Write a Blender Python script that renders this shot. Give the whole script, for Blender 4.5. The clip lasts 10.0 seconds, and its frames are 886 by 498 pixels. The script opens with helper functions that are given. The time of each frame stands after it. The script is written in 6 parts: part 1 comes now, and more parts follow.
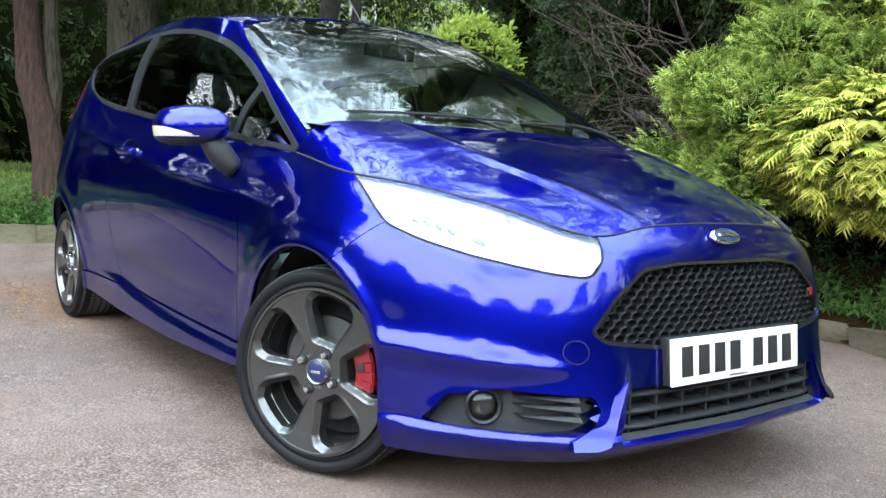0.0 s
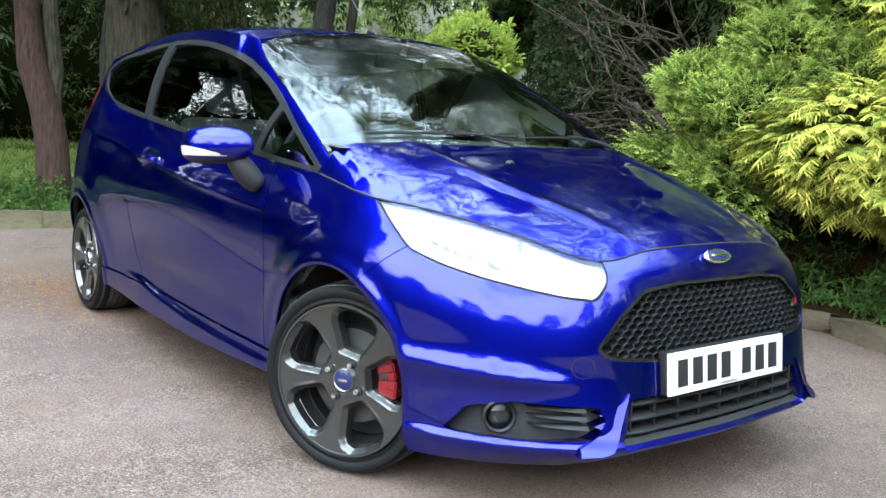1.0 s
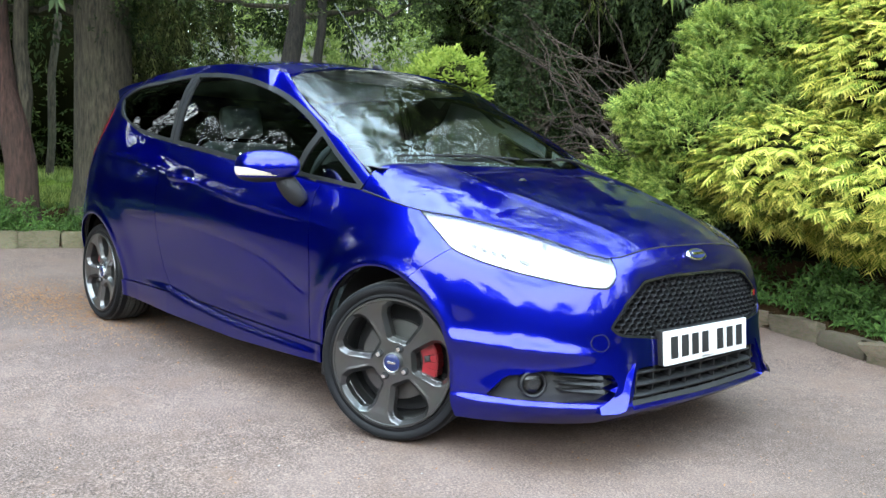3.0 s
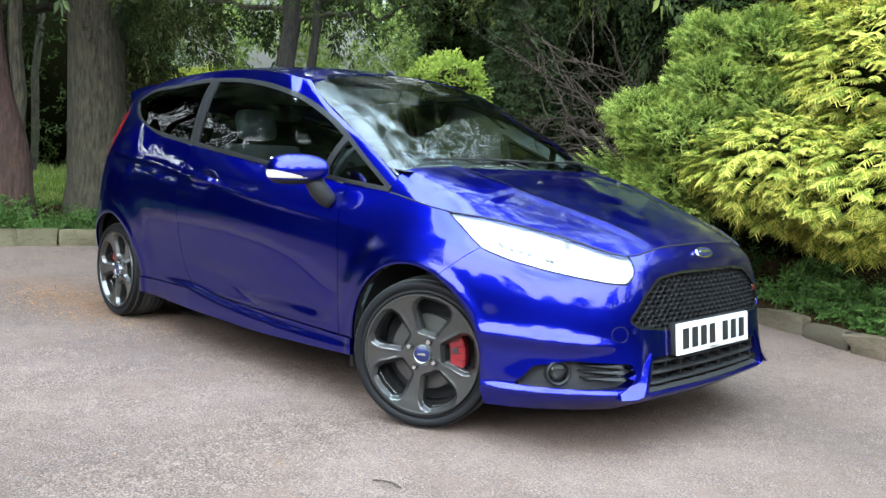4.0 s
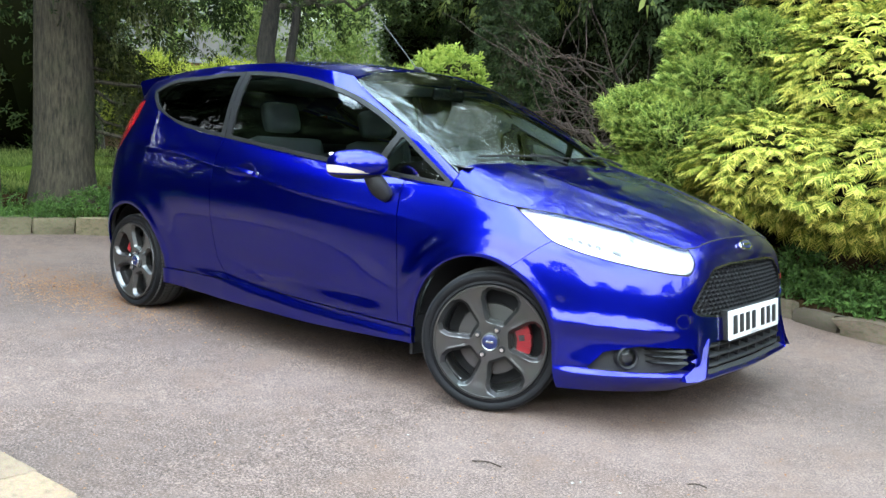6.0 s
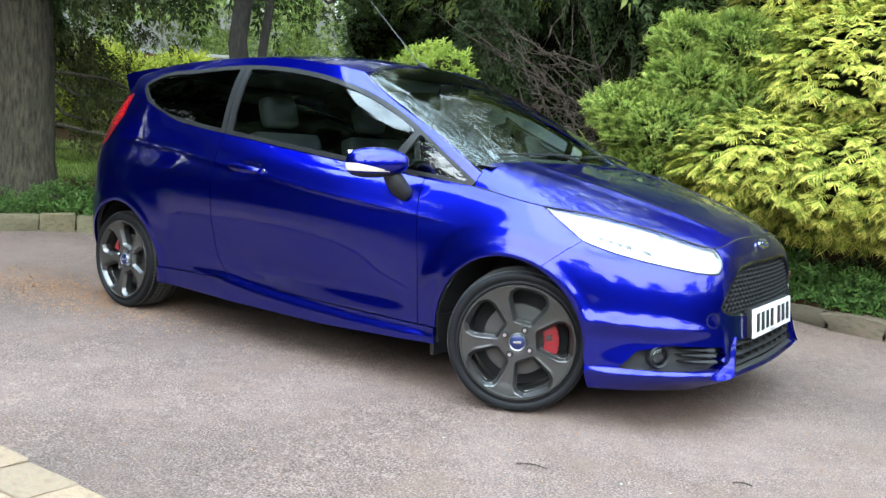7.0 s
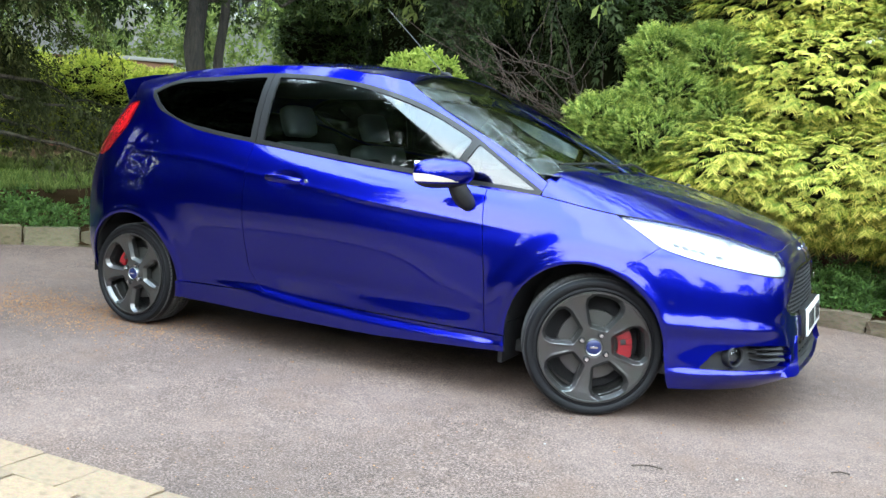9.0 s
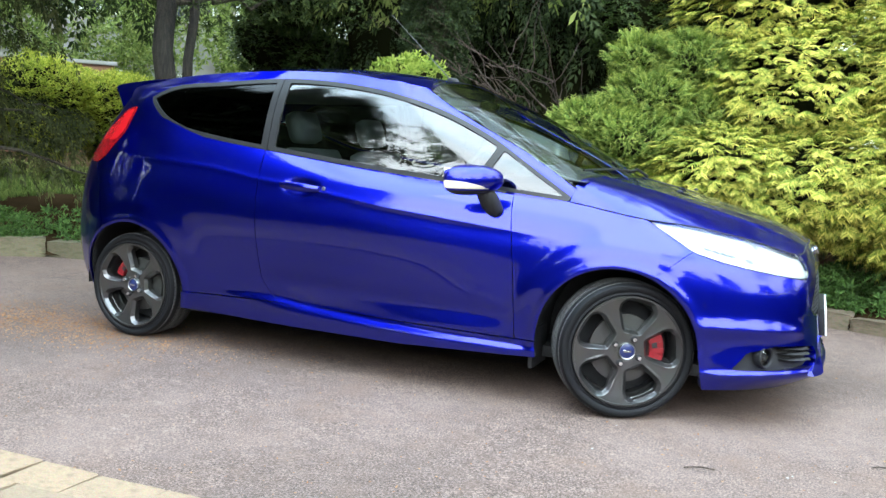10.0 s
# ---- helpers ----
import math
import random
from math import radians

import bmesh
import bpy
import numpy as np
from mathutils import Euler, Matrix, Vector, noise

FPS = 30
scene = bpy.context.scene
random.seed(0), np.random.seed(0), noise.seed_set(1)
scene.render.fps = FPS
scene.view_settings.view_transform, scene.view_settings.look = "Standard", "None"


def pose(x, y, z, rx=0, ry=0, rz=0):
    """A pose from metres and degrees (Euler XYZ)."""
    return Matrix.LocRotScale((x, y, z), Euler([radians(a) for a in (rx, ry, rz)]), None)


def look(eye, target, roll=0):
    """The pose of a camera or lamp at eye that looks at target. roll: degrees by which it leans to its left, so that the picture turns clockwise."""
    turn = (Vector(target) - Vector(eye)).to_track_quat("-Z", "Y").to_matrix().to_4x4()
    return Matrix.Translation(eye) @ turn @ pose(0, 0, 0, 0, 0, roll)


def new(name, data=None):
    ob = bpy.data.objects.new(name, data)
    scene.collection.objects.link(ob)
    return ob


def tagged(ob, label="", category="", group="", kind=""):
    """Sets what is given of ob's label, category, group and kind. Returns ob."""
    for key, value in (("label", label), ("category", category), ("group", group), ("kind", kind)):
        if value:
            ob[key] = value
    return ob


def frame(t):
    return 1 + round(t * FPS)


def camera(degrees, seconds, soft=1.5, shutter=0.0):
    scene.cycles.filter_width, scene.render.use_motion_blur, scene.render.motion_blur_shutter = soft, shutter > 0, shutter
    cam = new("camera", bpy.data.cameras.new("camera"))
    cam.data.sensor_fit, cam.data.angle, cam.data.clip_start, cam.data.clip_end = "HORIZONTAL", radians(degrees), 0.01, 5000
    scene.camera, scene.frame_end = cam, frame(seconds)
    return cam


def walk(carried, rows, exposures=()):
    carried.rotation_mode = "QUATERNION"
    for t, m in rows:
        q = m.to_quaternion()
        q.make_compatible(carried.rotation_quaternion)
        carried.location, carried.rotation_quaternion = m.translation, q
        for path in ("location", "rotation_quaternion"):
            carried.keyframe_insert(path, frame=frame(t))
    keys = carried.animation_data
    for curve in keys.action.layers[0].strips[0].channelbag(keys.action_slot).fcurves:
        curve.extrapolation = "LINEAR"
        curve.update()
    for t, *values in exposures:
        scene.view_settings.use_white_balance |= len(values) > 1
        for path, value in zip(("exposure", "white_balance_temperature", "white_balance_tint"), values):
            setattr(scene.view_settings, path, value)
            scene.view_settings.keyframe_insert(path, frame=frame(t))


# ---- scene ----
cam = camera(54.0, 10.0)
PATH = [
    (0, (1.981, -1.88, 0.808), (0.386, -0.684, 0.642), 2.3),
    (0.5, (2.012, -1.947, 0.921), (0.427, -0.749, 0.689), 2.2),
    (1, (2.075, -2.051, 0.971), (0.504, -0.838, 0.726), 2.1),
    (1.5, (2.169, -2.182, 0.948), (0.61, -0.947, 0.739), 2.2),
    (2, (2.233, -2.314, 0.931), (0.691, -1.054, 0.747), 2.1),
    (2.5, (2.238, -2.476, 0.943), (0.737, -1.168, 0.759), 2.0),
    (4, (2.245, -2.929, 0.976), (0.832, -1.528, 0.781), 2.1),
    (4.5, (2.221, -3.048, 0.998), (0.828, -1.628, 0.791), 2.1),
    (5, (2.138, -3.222, 1.003), (0.79, -1.76, 0.79), 2.3),
    (5.5, (2.057, -3.343, 1.0), (0.744, -1.851, 0.784), 2.4),
    (7, (1.654, -3.602, 1.006), (0.493, -1.99, 0.775), 2.9),
    (7.5, (1.511, -3.73, 1.009), (0.414, -2.073, 0.779), 2.9),
    (8, (1.345, -3.853, 1.009), (0.316, -2.154, 0.782), 3.0),
    (8.5, (1.201, -3.936, 0.997), (0.215, -2.209, 0.779), 2.9),
    (9, (1.018, -4.034, 1.003), (0.093, -2.274, 0.79), 2.7),
    (9.5, (0.865, -4.093, 0.99), (-0.011, -2.306, 0.789), 2.6),
    (10, (0.643, -4.199, 1.002), (-0.138, -2.368, 0.802), 2.4),
]
walk(cam, [(t, look(eye, target, roll)) for t, eye, target, roll in PATH], exposures=((0.0, 0.04), (4.0, 0.01), (10.0, -0.02)))


# ---------------------------------------------------------------- light
world = bpy.data.worlds.new("sky")
scene.world = world
world.use_nodes = True
wn = world.node_tree.nodes
wl = world.node_tree.links
wn.clear()
sky = wn.new("ShaderNodeTexSky")
sky.sky_type = "NISHITA"
sky.sun_disc = False
SUN_UP, SUN_AZ = 62.0, 168.0
az, up = radians(SUN_AZ), radians(SUN_UP)
SUN_WAY = Vector((math.sin(az) * math.cos(up), math.cos(az) * math.cos(up), math.sin(up)))
sky.sun_elevation, sky.sun_rotation = radians(SUN_UP), radians(SUN_AZ)
# bright broken cloud over the blue
wco = wn.new("ShaderNodeTexCoord")
wno = wn.new("ShaderNodeTexNoise")
wno.inputs["Scale"].default_value = 2.6
wno.inputs["Detail"].default_value = 7.0
wno.inputs["Roughness"].default_value = 0.58
wra = wn.new("ShaderNodeValToRGB")
wra.color_ramp.elements[0].position = 0.24
wra.color_ramp.elements[1].position = 0.45
wmx = wn.new("ShaderNodeMix")
wmx.data_type = "RGBA"
wbg = wn.new("ShaderNodeBackground")
wout = wn.new("ShaderNodeOutputWorld")
wl.new(wco.outputs["Generated"], wno.inputs["Vector"])
wl.new(wno.outputs["Fac"], wra.inputs["Fac"])
wl.new(wra.outputs["Color"], wmx.inputs["Factor"])
wl.new(sky.outputs["Color"], wmx.inputs["A"])
# thin cloud glows round the hidden sun
wdot = wn.new("ShaderNodeVectorMath")
wdot.operation = "DOT_PRODUCT"
wl.new(wco.outputs["Generated"], wdot.inputs[0])
wdot.inputs[1].default_value = SUN_WAY
wmr = wn.new("ShaderNodeMapRange")
wmr.interpolation_type = "SMOOTHSTEP"
for key, val in (("From Min", -0.25), ("From Max", 0.85), ("To Min", 19.0), ("To Max", 82.0)):
    wmr.inputs[key].default_value = val
wl.new(wdot.outputs["Value"], wmr.inputs["Value"])
wsc = wn.new("ShaderNodeVectorMath")
wsc.operation = "SCALE"
wsc.inputs[0].default_value = (0.85, 0.98, 1.09)
wl.new(wmr.outputs["Result"], wsc.inputs["Scale"])
# the veil is whiter low down and bluer overhead
wsx = wn.new("ShaderNodeSeparateXYZ")
wl.new(wco.outputs["Generated"], wsx.inputs[0])
wel = wn.new("ShaderNodeMapRange")
wel.interpolation_type = "SMOOTHSTEP"
for key, val in (("From Min", 0.40), ("From Max", 0.90), ("To Min", 0.0), ("To Max", 1.0)):
    wel.inputs[key].default_value = val
wl.new(wsx.outputs["Z"], wel.inputs["Value"])
wti = wn.new("ShaderNodeMix")
wti.data_type = "RGBA"
wl.new(wel.outputs["Result"], wti.inputs["Factor"])
wti.inputs["A"].default_value = (0.88, 0.985, 1.05, 1)
wti.inputs["B"].default_value = (0.66, 0.91, 1.10, 1)
wl.new(wti.outputs["Result"], wsc.inputs[0])
wl.new(wsc.outputs["Vector"], wmx.inputs["B"])
wl.new(wmx.outputs["Result"], wbg.inputs["Color"])
wbg.inputs["Strength"].default_value = 0.13
wl.new(wbg.outputs["Background"], wout.inputs["Surface"])

sun_data = bpy.data.lights.new("sun", "SUN")
sun_data.energy, sun_data.angle, sun_data.color = 1.05, radians(40), (1.0, 0.84, 0.66)
sun = new("sun", sun_data)
sun.matrix_world = look(SUN_WAY * 30, (0, 0, 0))


# ---------------------------------------------------------------- materials
def mat(name):
    m = bpy.data.materials.new(name)
    m.use_nodes = True
    nt = m.node_tree
    return m, nt.nodes, nt.links, nt.nodes["Principled BSDF"]


def put(b, **kw):
    for key, val in kw.items():
        sock = b.inputs[key.replace("_", " ")]
        sock.default_value = (*val, 1) if isinstance(val, tuple) and len(val) == 3 else val


def coords(n, l, scale, kind="Object"):
    tc = n.new("ShaderNodeTexCoord")
    mp = n.new("ShaderNodeMapping")
    mp.inputs["Scale"].default_value = scale if isinstance(scale, tuple) else (scale,) * 3
    l.new(tc.outputs[kind], mp.inputs["Vector"])
    return mp.outputs["Vector"]


def tex(n, l, vec, scale, detail=6, rough=0.6, kind="ShaderNodeTexNoise"):
    t = n.new(kind)
    t.inputs["Scale"].default_value = scale
    if kind == "ShaderNodeTexNoise":
        t.inputs["Detail"].default_value, t.inputs["Roughness"].default_value = detail, rough
    l.new(vec, t.inputs["Vector"])
    return t


def ramp(n, l, src, stops):
    r = n.new("ShaderNodeValToRGB")
    el = r.color_ramp.elements
    while len(el) < len(stops):
        el.new(0.5)
    for e, (p, c) in zip(el, stops):
        e.position, e.color = p, (*c, 1)
    l.new(src, r.inputs["Fac"])
    return r.outputs["Color"]


def mixc(n, l, fac, a, b, mode="MIX"):
    m = n.new("ShaderNodeMix")
    m.data_type, m.blend_type = "RGBA", mode
    for sock, v in (("Factor", fac), ("A", a), ("B", b)):
        if isinstance(v, (int, float)):
            m.inputs[sock].default_value = v
        elif isinstance(v, tuple):
            m.inputs[sock].default_value = (*v, 1)
        else:
            l.new(v, m.inputs[sock])
    return m.outputs["Result"]


def bumped(n, l, b, src, strength, dist):
    bp = n.new("ShaderNodeBump")
    bp.inputs["Strength"].default_value, bp.inputs["Distance"].default_value = strength, dist
    l.new(src, bp.inputs["Height"])
    l.new(bp.outputs["Normal"], b.inputs["Normal"])


def plain(name, color, rough, metal=0.0, grain=0.0, gscale=300, **kw):
    """A plain surface with a fine grain in its colour and relief."""
    m, n, l, b = mat(name)
    put(b, Base_Color=color, Roughness=rough, Metallic=metal, **kw)
    v = coords(n, l, 1.0)
    t = tex(n, l, v, gscale)
    t2 = tex(n, l, v, gscale / 25)
    c = mixc(n, l, 0.18, color, t2.outputs["Color"], "OVERLAY")
    l.new(c, b.inputs["Base Color"])
    if grain:
        bumped(n, l, b, t.outputs["Fac"], grain, 0.002)
    return m


def make_paint():
    m, n, l, b = mat("blue_metallic_paint")
    v = coords(n, l, 1.0)
    fl = tex(n, l, v, 900, 2)
    soft = tex(n, l, v, 3, 3)
    c = mixc(n, l, fl.outputs["Fac"], (0.0018, 0.0040, 0.19), (0.0038, 0.0080, 0.32))
    c = mixc(n, l, soft.outputs["Fac"], c, (0.0027, 0.0058, 0.245))
    l.new(c, b.inputs["Base Color"])
    put(b, Metallic=1.0, Specular_IOR_Level=0.2, Roughness=0.32, Specular_Tint=(0.06, 0.04, 0.55, 1.0), Coat_Weight=1.0, Coat_Roughness=0.006, Coat_IOR=1.47)
    return m


def make_glass(name, tint, rough=0.0, ior=1.5):
    m, n, l, b = mat(name)
    n.remove(b)
    out = n["Material Output"]
    tr, gl, fr, mx = (n.new("ShaderNodeBsdfTransparent"), n.new("ShaderNodeBsdfGlossy"), n.new("ShaderNodeFresnel"), n.new("ShaderNodeMixShader"))
    tr.inputs["Color"].default_value = (*tint, 1)
    gl.inputs["Roughness"].default_value = rough
    fr.inputs["IOR"].default_value = ior
    l.new(fr.outputs["Fac"], mx.inputs["Fac"])
    l.new(tr.outputs["BSDF"], mx.inputs[1])
    l.new(gl.outputs["BSDF"], mx.inputs[2])
    l.new(mx.outputs["Shader"], out.inputs["Surface"])
    return m


def make_asphalt():
    m, n, l, b = mat("worn_asphalt")
    v = coords(n, l, 1.0)
    agg = tex(n, l, v, 125, 5, 0.8)
    vor = tex(n, l, v, 120, kind="ShaderNodeTexVoronoi")
    sand = tex(n, l, v, 2.4, 7, 0.7)
    mid = tex(n, l, v, 14, 6, 0.7)
    big = tex(n, l, v, 0.8, 6, 0.6)
    base = ramp(n, l, agg.outputs["Fac"], ((0.38, (0.034, 0.0252, 0.0212)), (0.50, (0.1250, 0.0877, 0.0730)), (0.62, (0.2686, 0.194, 0.166))))
    c = mixc(n, l, 0.45, base, ramp(n, l, mid.outputs["Fac"], ((0.35, (0.30, 0.29, 0.28)), (0.65, (0.70, 0.68, 0.66)))), "OVERLAY")
    c = mixc(n, l, ramp(n, l, big.outputs["Fac"], ((0.44, (0, 0, 0)), (0.66, (0.6, 0.6, 0.6)))), c, (0.2173, 0.156, 0.134))
    c = mixc(n, l, ramp(n, l, sand.outputs["Fac"], ((0.50, (0, 0, 0)), (0.68, (0.7, 0.7, 0.7)))), c, (0.1599, 0.105, 0.080))
    # faint pale scuffs and darker damp patches
    scuff = tex(n, l, coords(n, l, (1.0, 2.2, 1.0)), 5.5, 8, 0.75)
    c = mixc(n, l, ramp(n, l, scuff.outputs["Fac"], ((0.60, (0, 0, 0)), (0.74, (0.55, 0.55, 0.55)))), c, (0.3075, 0.236, 0.212))
    damp = tex(n, l, v, 0.45, 5, 0.55)
    c = mixc(n, l, ramp(n, l, damp.outputs["Fac"], ((0.36, (0.4, 0.4, 0.4)), (0.52, (0, 0, 0)))), c, (0.070, 0.0532, 0.0465))
    chips = ramp(n, l, vor.outputs["Distance"], ((0.16, (1, 1, 1)), (0.28, (0, 0, 0))))
    sparse = tex(n, l, v, 33, 3)
    chips = mixc(n, l, 1.0, chips, ramp(n, l, sparse.outputs["Fac"], ((0.55, (0, 0, 0)), (0.66, (0.8, 0.8, 0.8)))), "MULTIPLY")
    c = mixc(n, l, chips, c, (0.33, 0.268, 0.245))
    l.new(c, b.inputs["Base Color"])
    put(b, Roughness=0.9, Specular_IOR_Level=0.25)
    bumped(n, l, b, agg.outputs["Fac"], 0.8, 0.01)
    return m


def make_leaf(name, dark, light, tip, rough=0.55, trans=0.25):
    m, n, l, b = mat(name)
    g = n.new("ShaderNodeNewGeometry")
    v = coords(n, l, 1.0)
    t = tex(n, l, v, 2.5, 3)
    at = n.new("ShaderNodeAttribute")
    at.attribute_name = "tip"
    mr = n.new("ShaderNodeMix")
    mr.inputs["Factor"].default_value = 0.42
    l.new(at.outputs["Fac"], mr.inputs["A"])
    l.new(g.outputs["Random Per Island"], mr.inputs["B"])
    c = ramp(n, l, mr.outputs["Result"], ((0.14, dark), (0.50, light), (0.86, tip)))
    c = mixc(n, l, ramp(n, l, t.outputs["Fac"], ((0.4, (0, 0, 0)), (0.7, (0.45, 0.45, 0.45)))), c, dark)
    l.new(c, b.inputs["Base Color"])
    put(b, Roughness=rough, Specular_IOR_Level=0.12)
    tl = n.new("ShaderNodeBsdfTranslucent")
    l.new(c, tl.inputs["Color"])
    mx = n.new("ShaderNodeMixShader")
    mx.inputs["Fac"].default_value = trans
    l.new(b.outputs["BSDF"], mx.inputs[1])
    l.new(tl.outputs["BSDF"], mx.inputs[2])
    l.new(mx.outputs["Shader"], n["Material Output"].inputs["Surface"])
    return m


def make_bark(name, dark, light, moss=(0.06, 0.08, 0.03)):
    m, n, l, b = mat(name)
    v = coords(n, l, (1, 1, 0.18))
    f = tex(n, l, v, 42, 6, 0.65)
    w = tex(n, l, coords(n, l, 1.0), 2.2, 4)
    c = ramp(n, l, f.outputs["Fac"], ((0.35, dark), (0.65, light)))
    c = mixc(n, l, ramp(n, l, w.outputs["Fac"], ((0.5, (0, 0, 0)), (0.7, (0.5, 0.5, 0.5)))), c, moss)
    l.new(c, b.inputs["Base Color"])
    put(b, Roughness=0.95)
    bumped(n, l, b, f.outputs["Fac"], 0.9, 0.03)
    return m


def make_stone(name, a, c2, moss):
    m, n, l, b = mat(name)
    oi = n.new("ShaderNodeObjectInfo")
    v = coords(n, l, 1.0)
    f = tex(n, l, v, 30, 8, 0.65)
    w = tex(n, l, v, 7, 5, 0.6)
    c = mixc(n, l, oi.outputs["Random"], a, c2)
    c = mixc(n, l, 0.6, c, f.outputs["Color"], "OVERLAY")
    c = mixc(n, l, ramp(n, l, w.outputs["Fac"], ((0.48, (0, 0, 0)), (0.68, (0.75, 0.75, 0.75)))), c, moss)
    l.new(c, b.inputs["Base Color"])
    put(b, Roughness=0.93)
    bumped(n, l, b, f.outputs["Fac"], 0.7, 0.012)
    return m


def make_earth(name, a, c2, c3):
    m, n, l, b = mat(name)
    v = coords(n, l, 1.0)
    f = tex(n, l, v, 55, 7, 0.7)
    w = tex(n, l, v, 1.6, 5)
    c = ramp(n, l, f.outputs["Fac"], ((0.3, a), (0.6, c2), (0.8, c3)))
    c = mixc(n, l, ramp(n, l, w.outputs["Fac"], ((0.4, (0, 0, 0)), (0.65, (0.6, 0.6, 0.6)))), c, a)
    l.new(c, b.inputs["Base Color"])
    put(b, Roughness=1.0, Specular_IOR_Level=0.0)
    bumped(n, l, b, f.outputs["Fac"], 0.8, 0.03)
    return m


PAINT = make_paint()
TRIM = plain("grey_window_trim", (0.011, 0.0115, 0.0125), 0.42, 0.0, 0.05, Specular_IOR_Level=0.3)
BLACK = plain("black_plastic", (0.011, 0.011, 0.012), 0.55, 0, 0.25, 500, Specular_IOR_Level=0.3)
GLOSSBLACK = plain("gloss_black_plastic", (0.010, 0.010, 0.012), 0.16)
DARK = plain("underbody_black", (0.006, 0.006, 0.007), 0.8)
RUBBER = plain("tyre_rubber", (0.005, 0.005, 0.006), 0.6, 0, 0.25, 260, Specular_IOR_Level=0.18)
RIM = plain("dark_grey_wheel_paint", (0.088, 0.087, 0.086), 0.31, 0.86, Coat_Weight=0.5, Coat_Roughness=0.15)
STEEL = plain("brushed_steel", (0.42, 0.42, 0.43), 0.32, 1.0, 0.15, 200)
CHROME = plain("chrome", (0.80, 0.81, 0.83), 0.10, 1.0)
RED = plain("red_caliper_enamel", (0.192, 0.0016, 0.0064), 0.35, Coat_Weight=0.6)
WHITE = plain("white_reflective_plate", (0.64, 0.64, 0.632), 0.35)
INK = plain("black_ink", (0.012, 0.012, 0.013), 0.5)
BADGE = plain("blue_enamel", (0.010, 0.016, 0.07), 0.3)
DISC = plain("dull_disc_steel", (0.075, 0.073, 0.07), 0.5, 0.8, 0.2, 150)
WSGLASS = make_glass("windscreen_glass", (0.74, 0.82, 0.78), 0.0, 1.80)
SIDEGLASS = make_glass("side_window_glass", (0.42, 0.48, 0.46), 0.0, 1.95)
PRIVACY = make_glass("privacy_glass", (0.02, 0.02, 0.024), 0.0, 1.32)
LENS = make_glass("clear_lens", (0.93, 0.94, 0.95), 0.0, 1.5)
LAMPWHITE = plain("lamp_reflector", (0.52, 0.54, 0.56), 0.28, 0.3)
LAMPGREY = plain("pale_grey_lamp_plastic", (0.11, 0.11, 0.115), 0.4)
TAILRED = plain("red_lamp_lens", (0.17, 0.002, 0.005), 0.12, Coat_Weight=1.0)
BRIGHTRED = plain("bright_red_lens", (0.36, 0.006, 0.010), 0.12, Coat_Weight=1.0)
AMBER = plain("amber_lens", (0.48, 0.42, 0.36), 0.2, Coat_Weight=0.8)
SEAT = plain("grey_leather", (0.3, 0.315, 0.315), 0.5, 0, 0.2, 120)
CABIN = plain("charcoal_cabin_plastic", (0.06, 0.062, 0.066), 0.6, 0, 0.2, 200)
PALE = plain("pale_chip", (0.28, 0.266, 0.245), 0.85)
TREAD = plain("worn_tyre_tread", (0.055, 0.054, 0.053), 0.8, 0, 0.3, 200)
ASPHALT = make_asphalt()
STONE = make_stone("sandstone_kerb", (0.17, 0.135, 0.078), (0.115, 0.098, 0.058), (0.060, 0.064, 0.026))
PAVER = make_stone("sandstone_sett", (0.27, 0.185, 0.115), (0.20, 0.142, 0.092), (0.15, 0.108, 0.066))
DARKSTONE = make_stone("mossy_rubble_stone", (0.14, 0.105, 0.07), (0.084, 0.0665, 0.0455), (0.056, 0.0595, 0.0245))
EARTH = make_earth("leafy_soil", (0.021, 0.0126, 0.0063), (0.0434, 0.0266, 0.0133), (0.07, 0.0434, 0.0224))
LAWN = make_earth("mown_grass", (0.030, 0.040, 0.008), (0.075, 0.105, 0.016), (0.14, 0.18, 0.030))
BARK = make_bark("grey_brown_bark", (0.009, 0.008, 0.0045), (0.070, 0.058, 0.036), (0.028, 0.034, 0.013))
DARKBARK = make_bark("dark_bark", (0.006, 0.005, 0.004), (0.030, 0.025, 0.018), (0.016, 0.018, 0.008))
REDBARK = make_bark("reddish_bark", (0.016, 0.008, 0.006), (0.075, 0.036, 0.026), (0.035, 0.021, 0.015))
TWIG = make_bark("dead_twig", (0.016, 0.010, 0.007), (0.062, 0.040, 0.027), (0.035, 0.024, 0.016))
GOLD = make_leaf("golden_conifer_leaf", (0.018, 0.046, 0.006), (0.22, 0.28, 0.036), (0.80, 0.68, 0.15), 0.5, 0.32)
GREEN = make_leaf("green_conifer_leaf", (0.014, 0.034, 0.007), (0.135, 0.21, 0.036), (0.43, 0.47, 0.11), 0.5, 0.32)
LIME = make_leaf("lime_shrub_leaf", (0.075, 0.13, 0.018), (0.22, 0.29, 0.045), (0.36, 0.41, 0.09), 0.5, 0.4)
YELLOW = make_leaf("sunny_yellow_leaf", (0.10, 0.15, 0.02), (0.38, 0.41, 0.055), (0.66, 0.60, 0.12), 0.5, 0.4)
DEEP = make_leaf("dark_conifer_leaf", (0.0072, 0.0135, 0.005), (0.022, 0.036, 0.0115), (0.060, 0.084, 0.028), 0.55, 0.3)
MIDLEAF = make_leaf("woodland_leaf", (0.012, 0.024, 0.007), (0.045, 0.068, 0.018), (0.13, 0.165, 0.05), 0.55, 0.4)
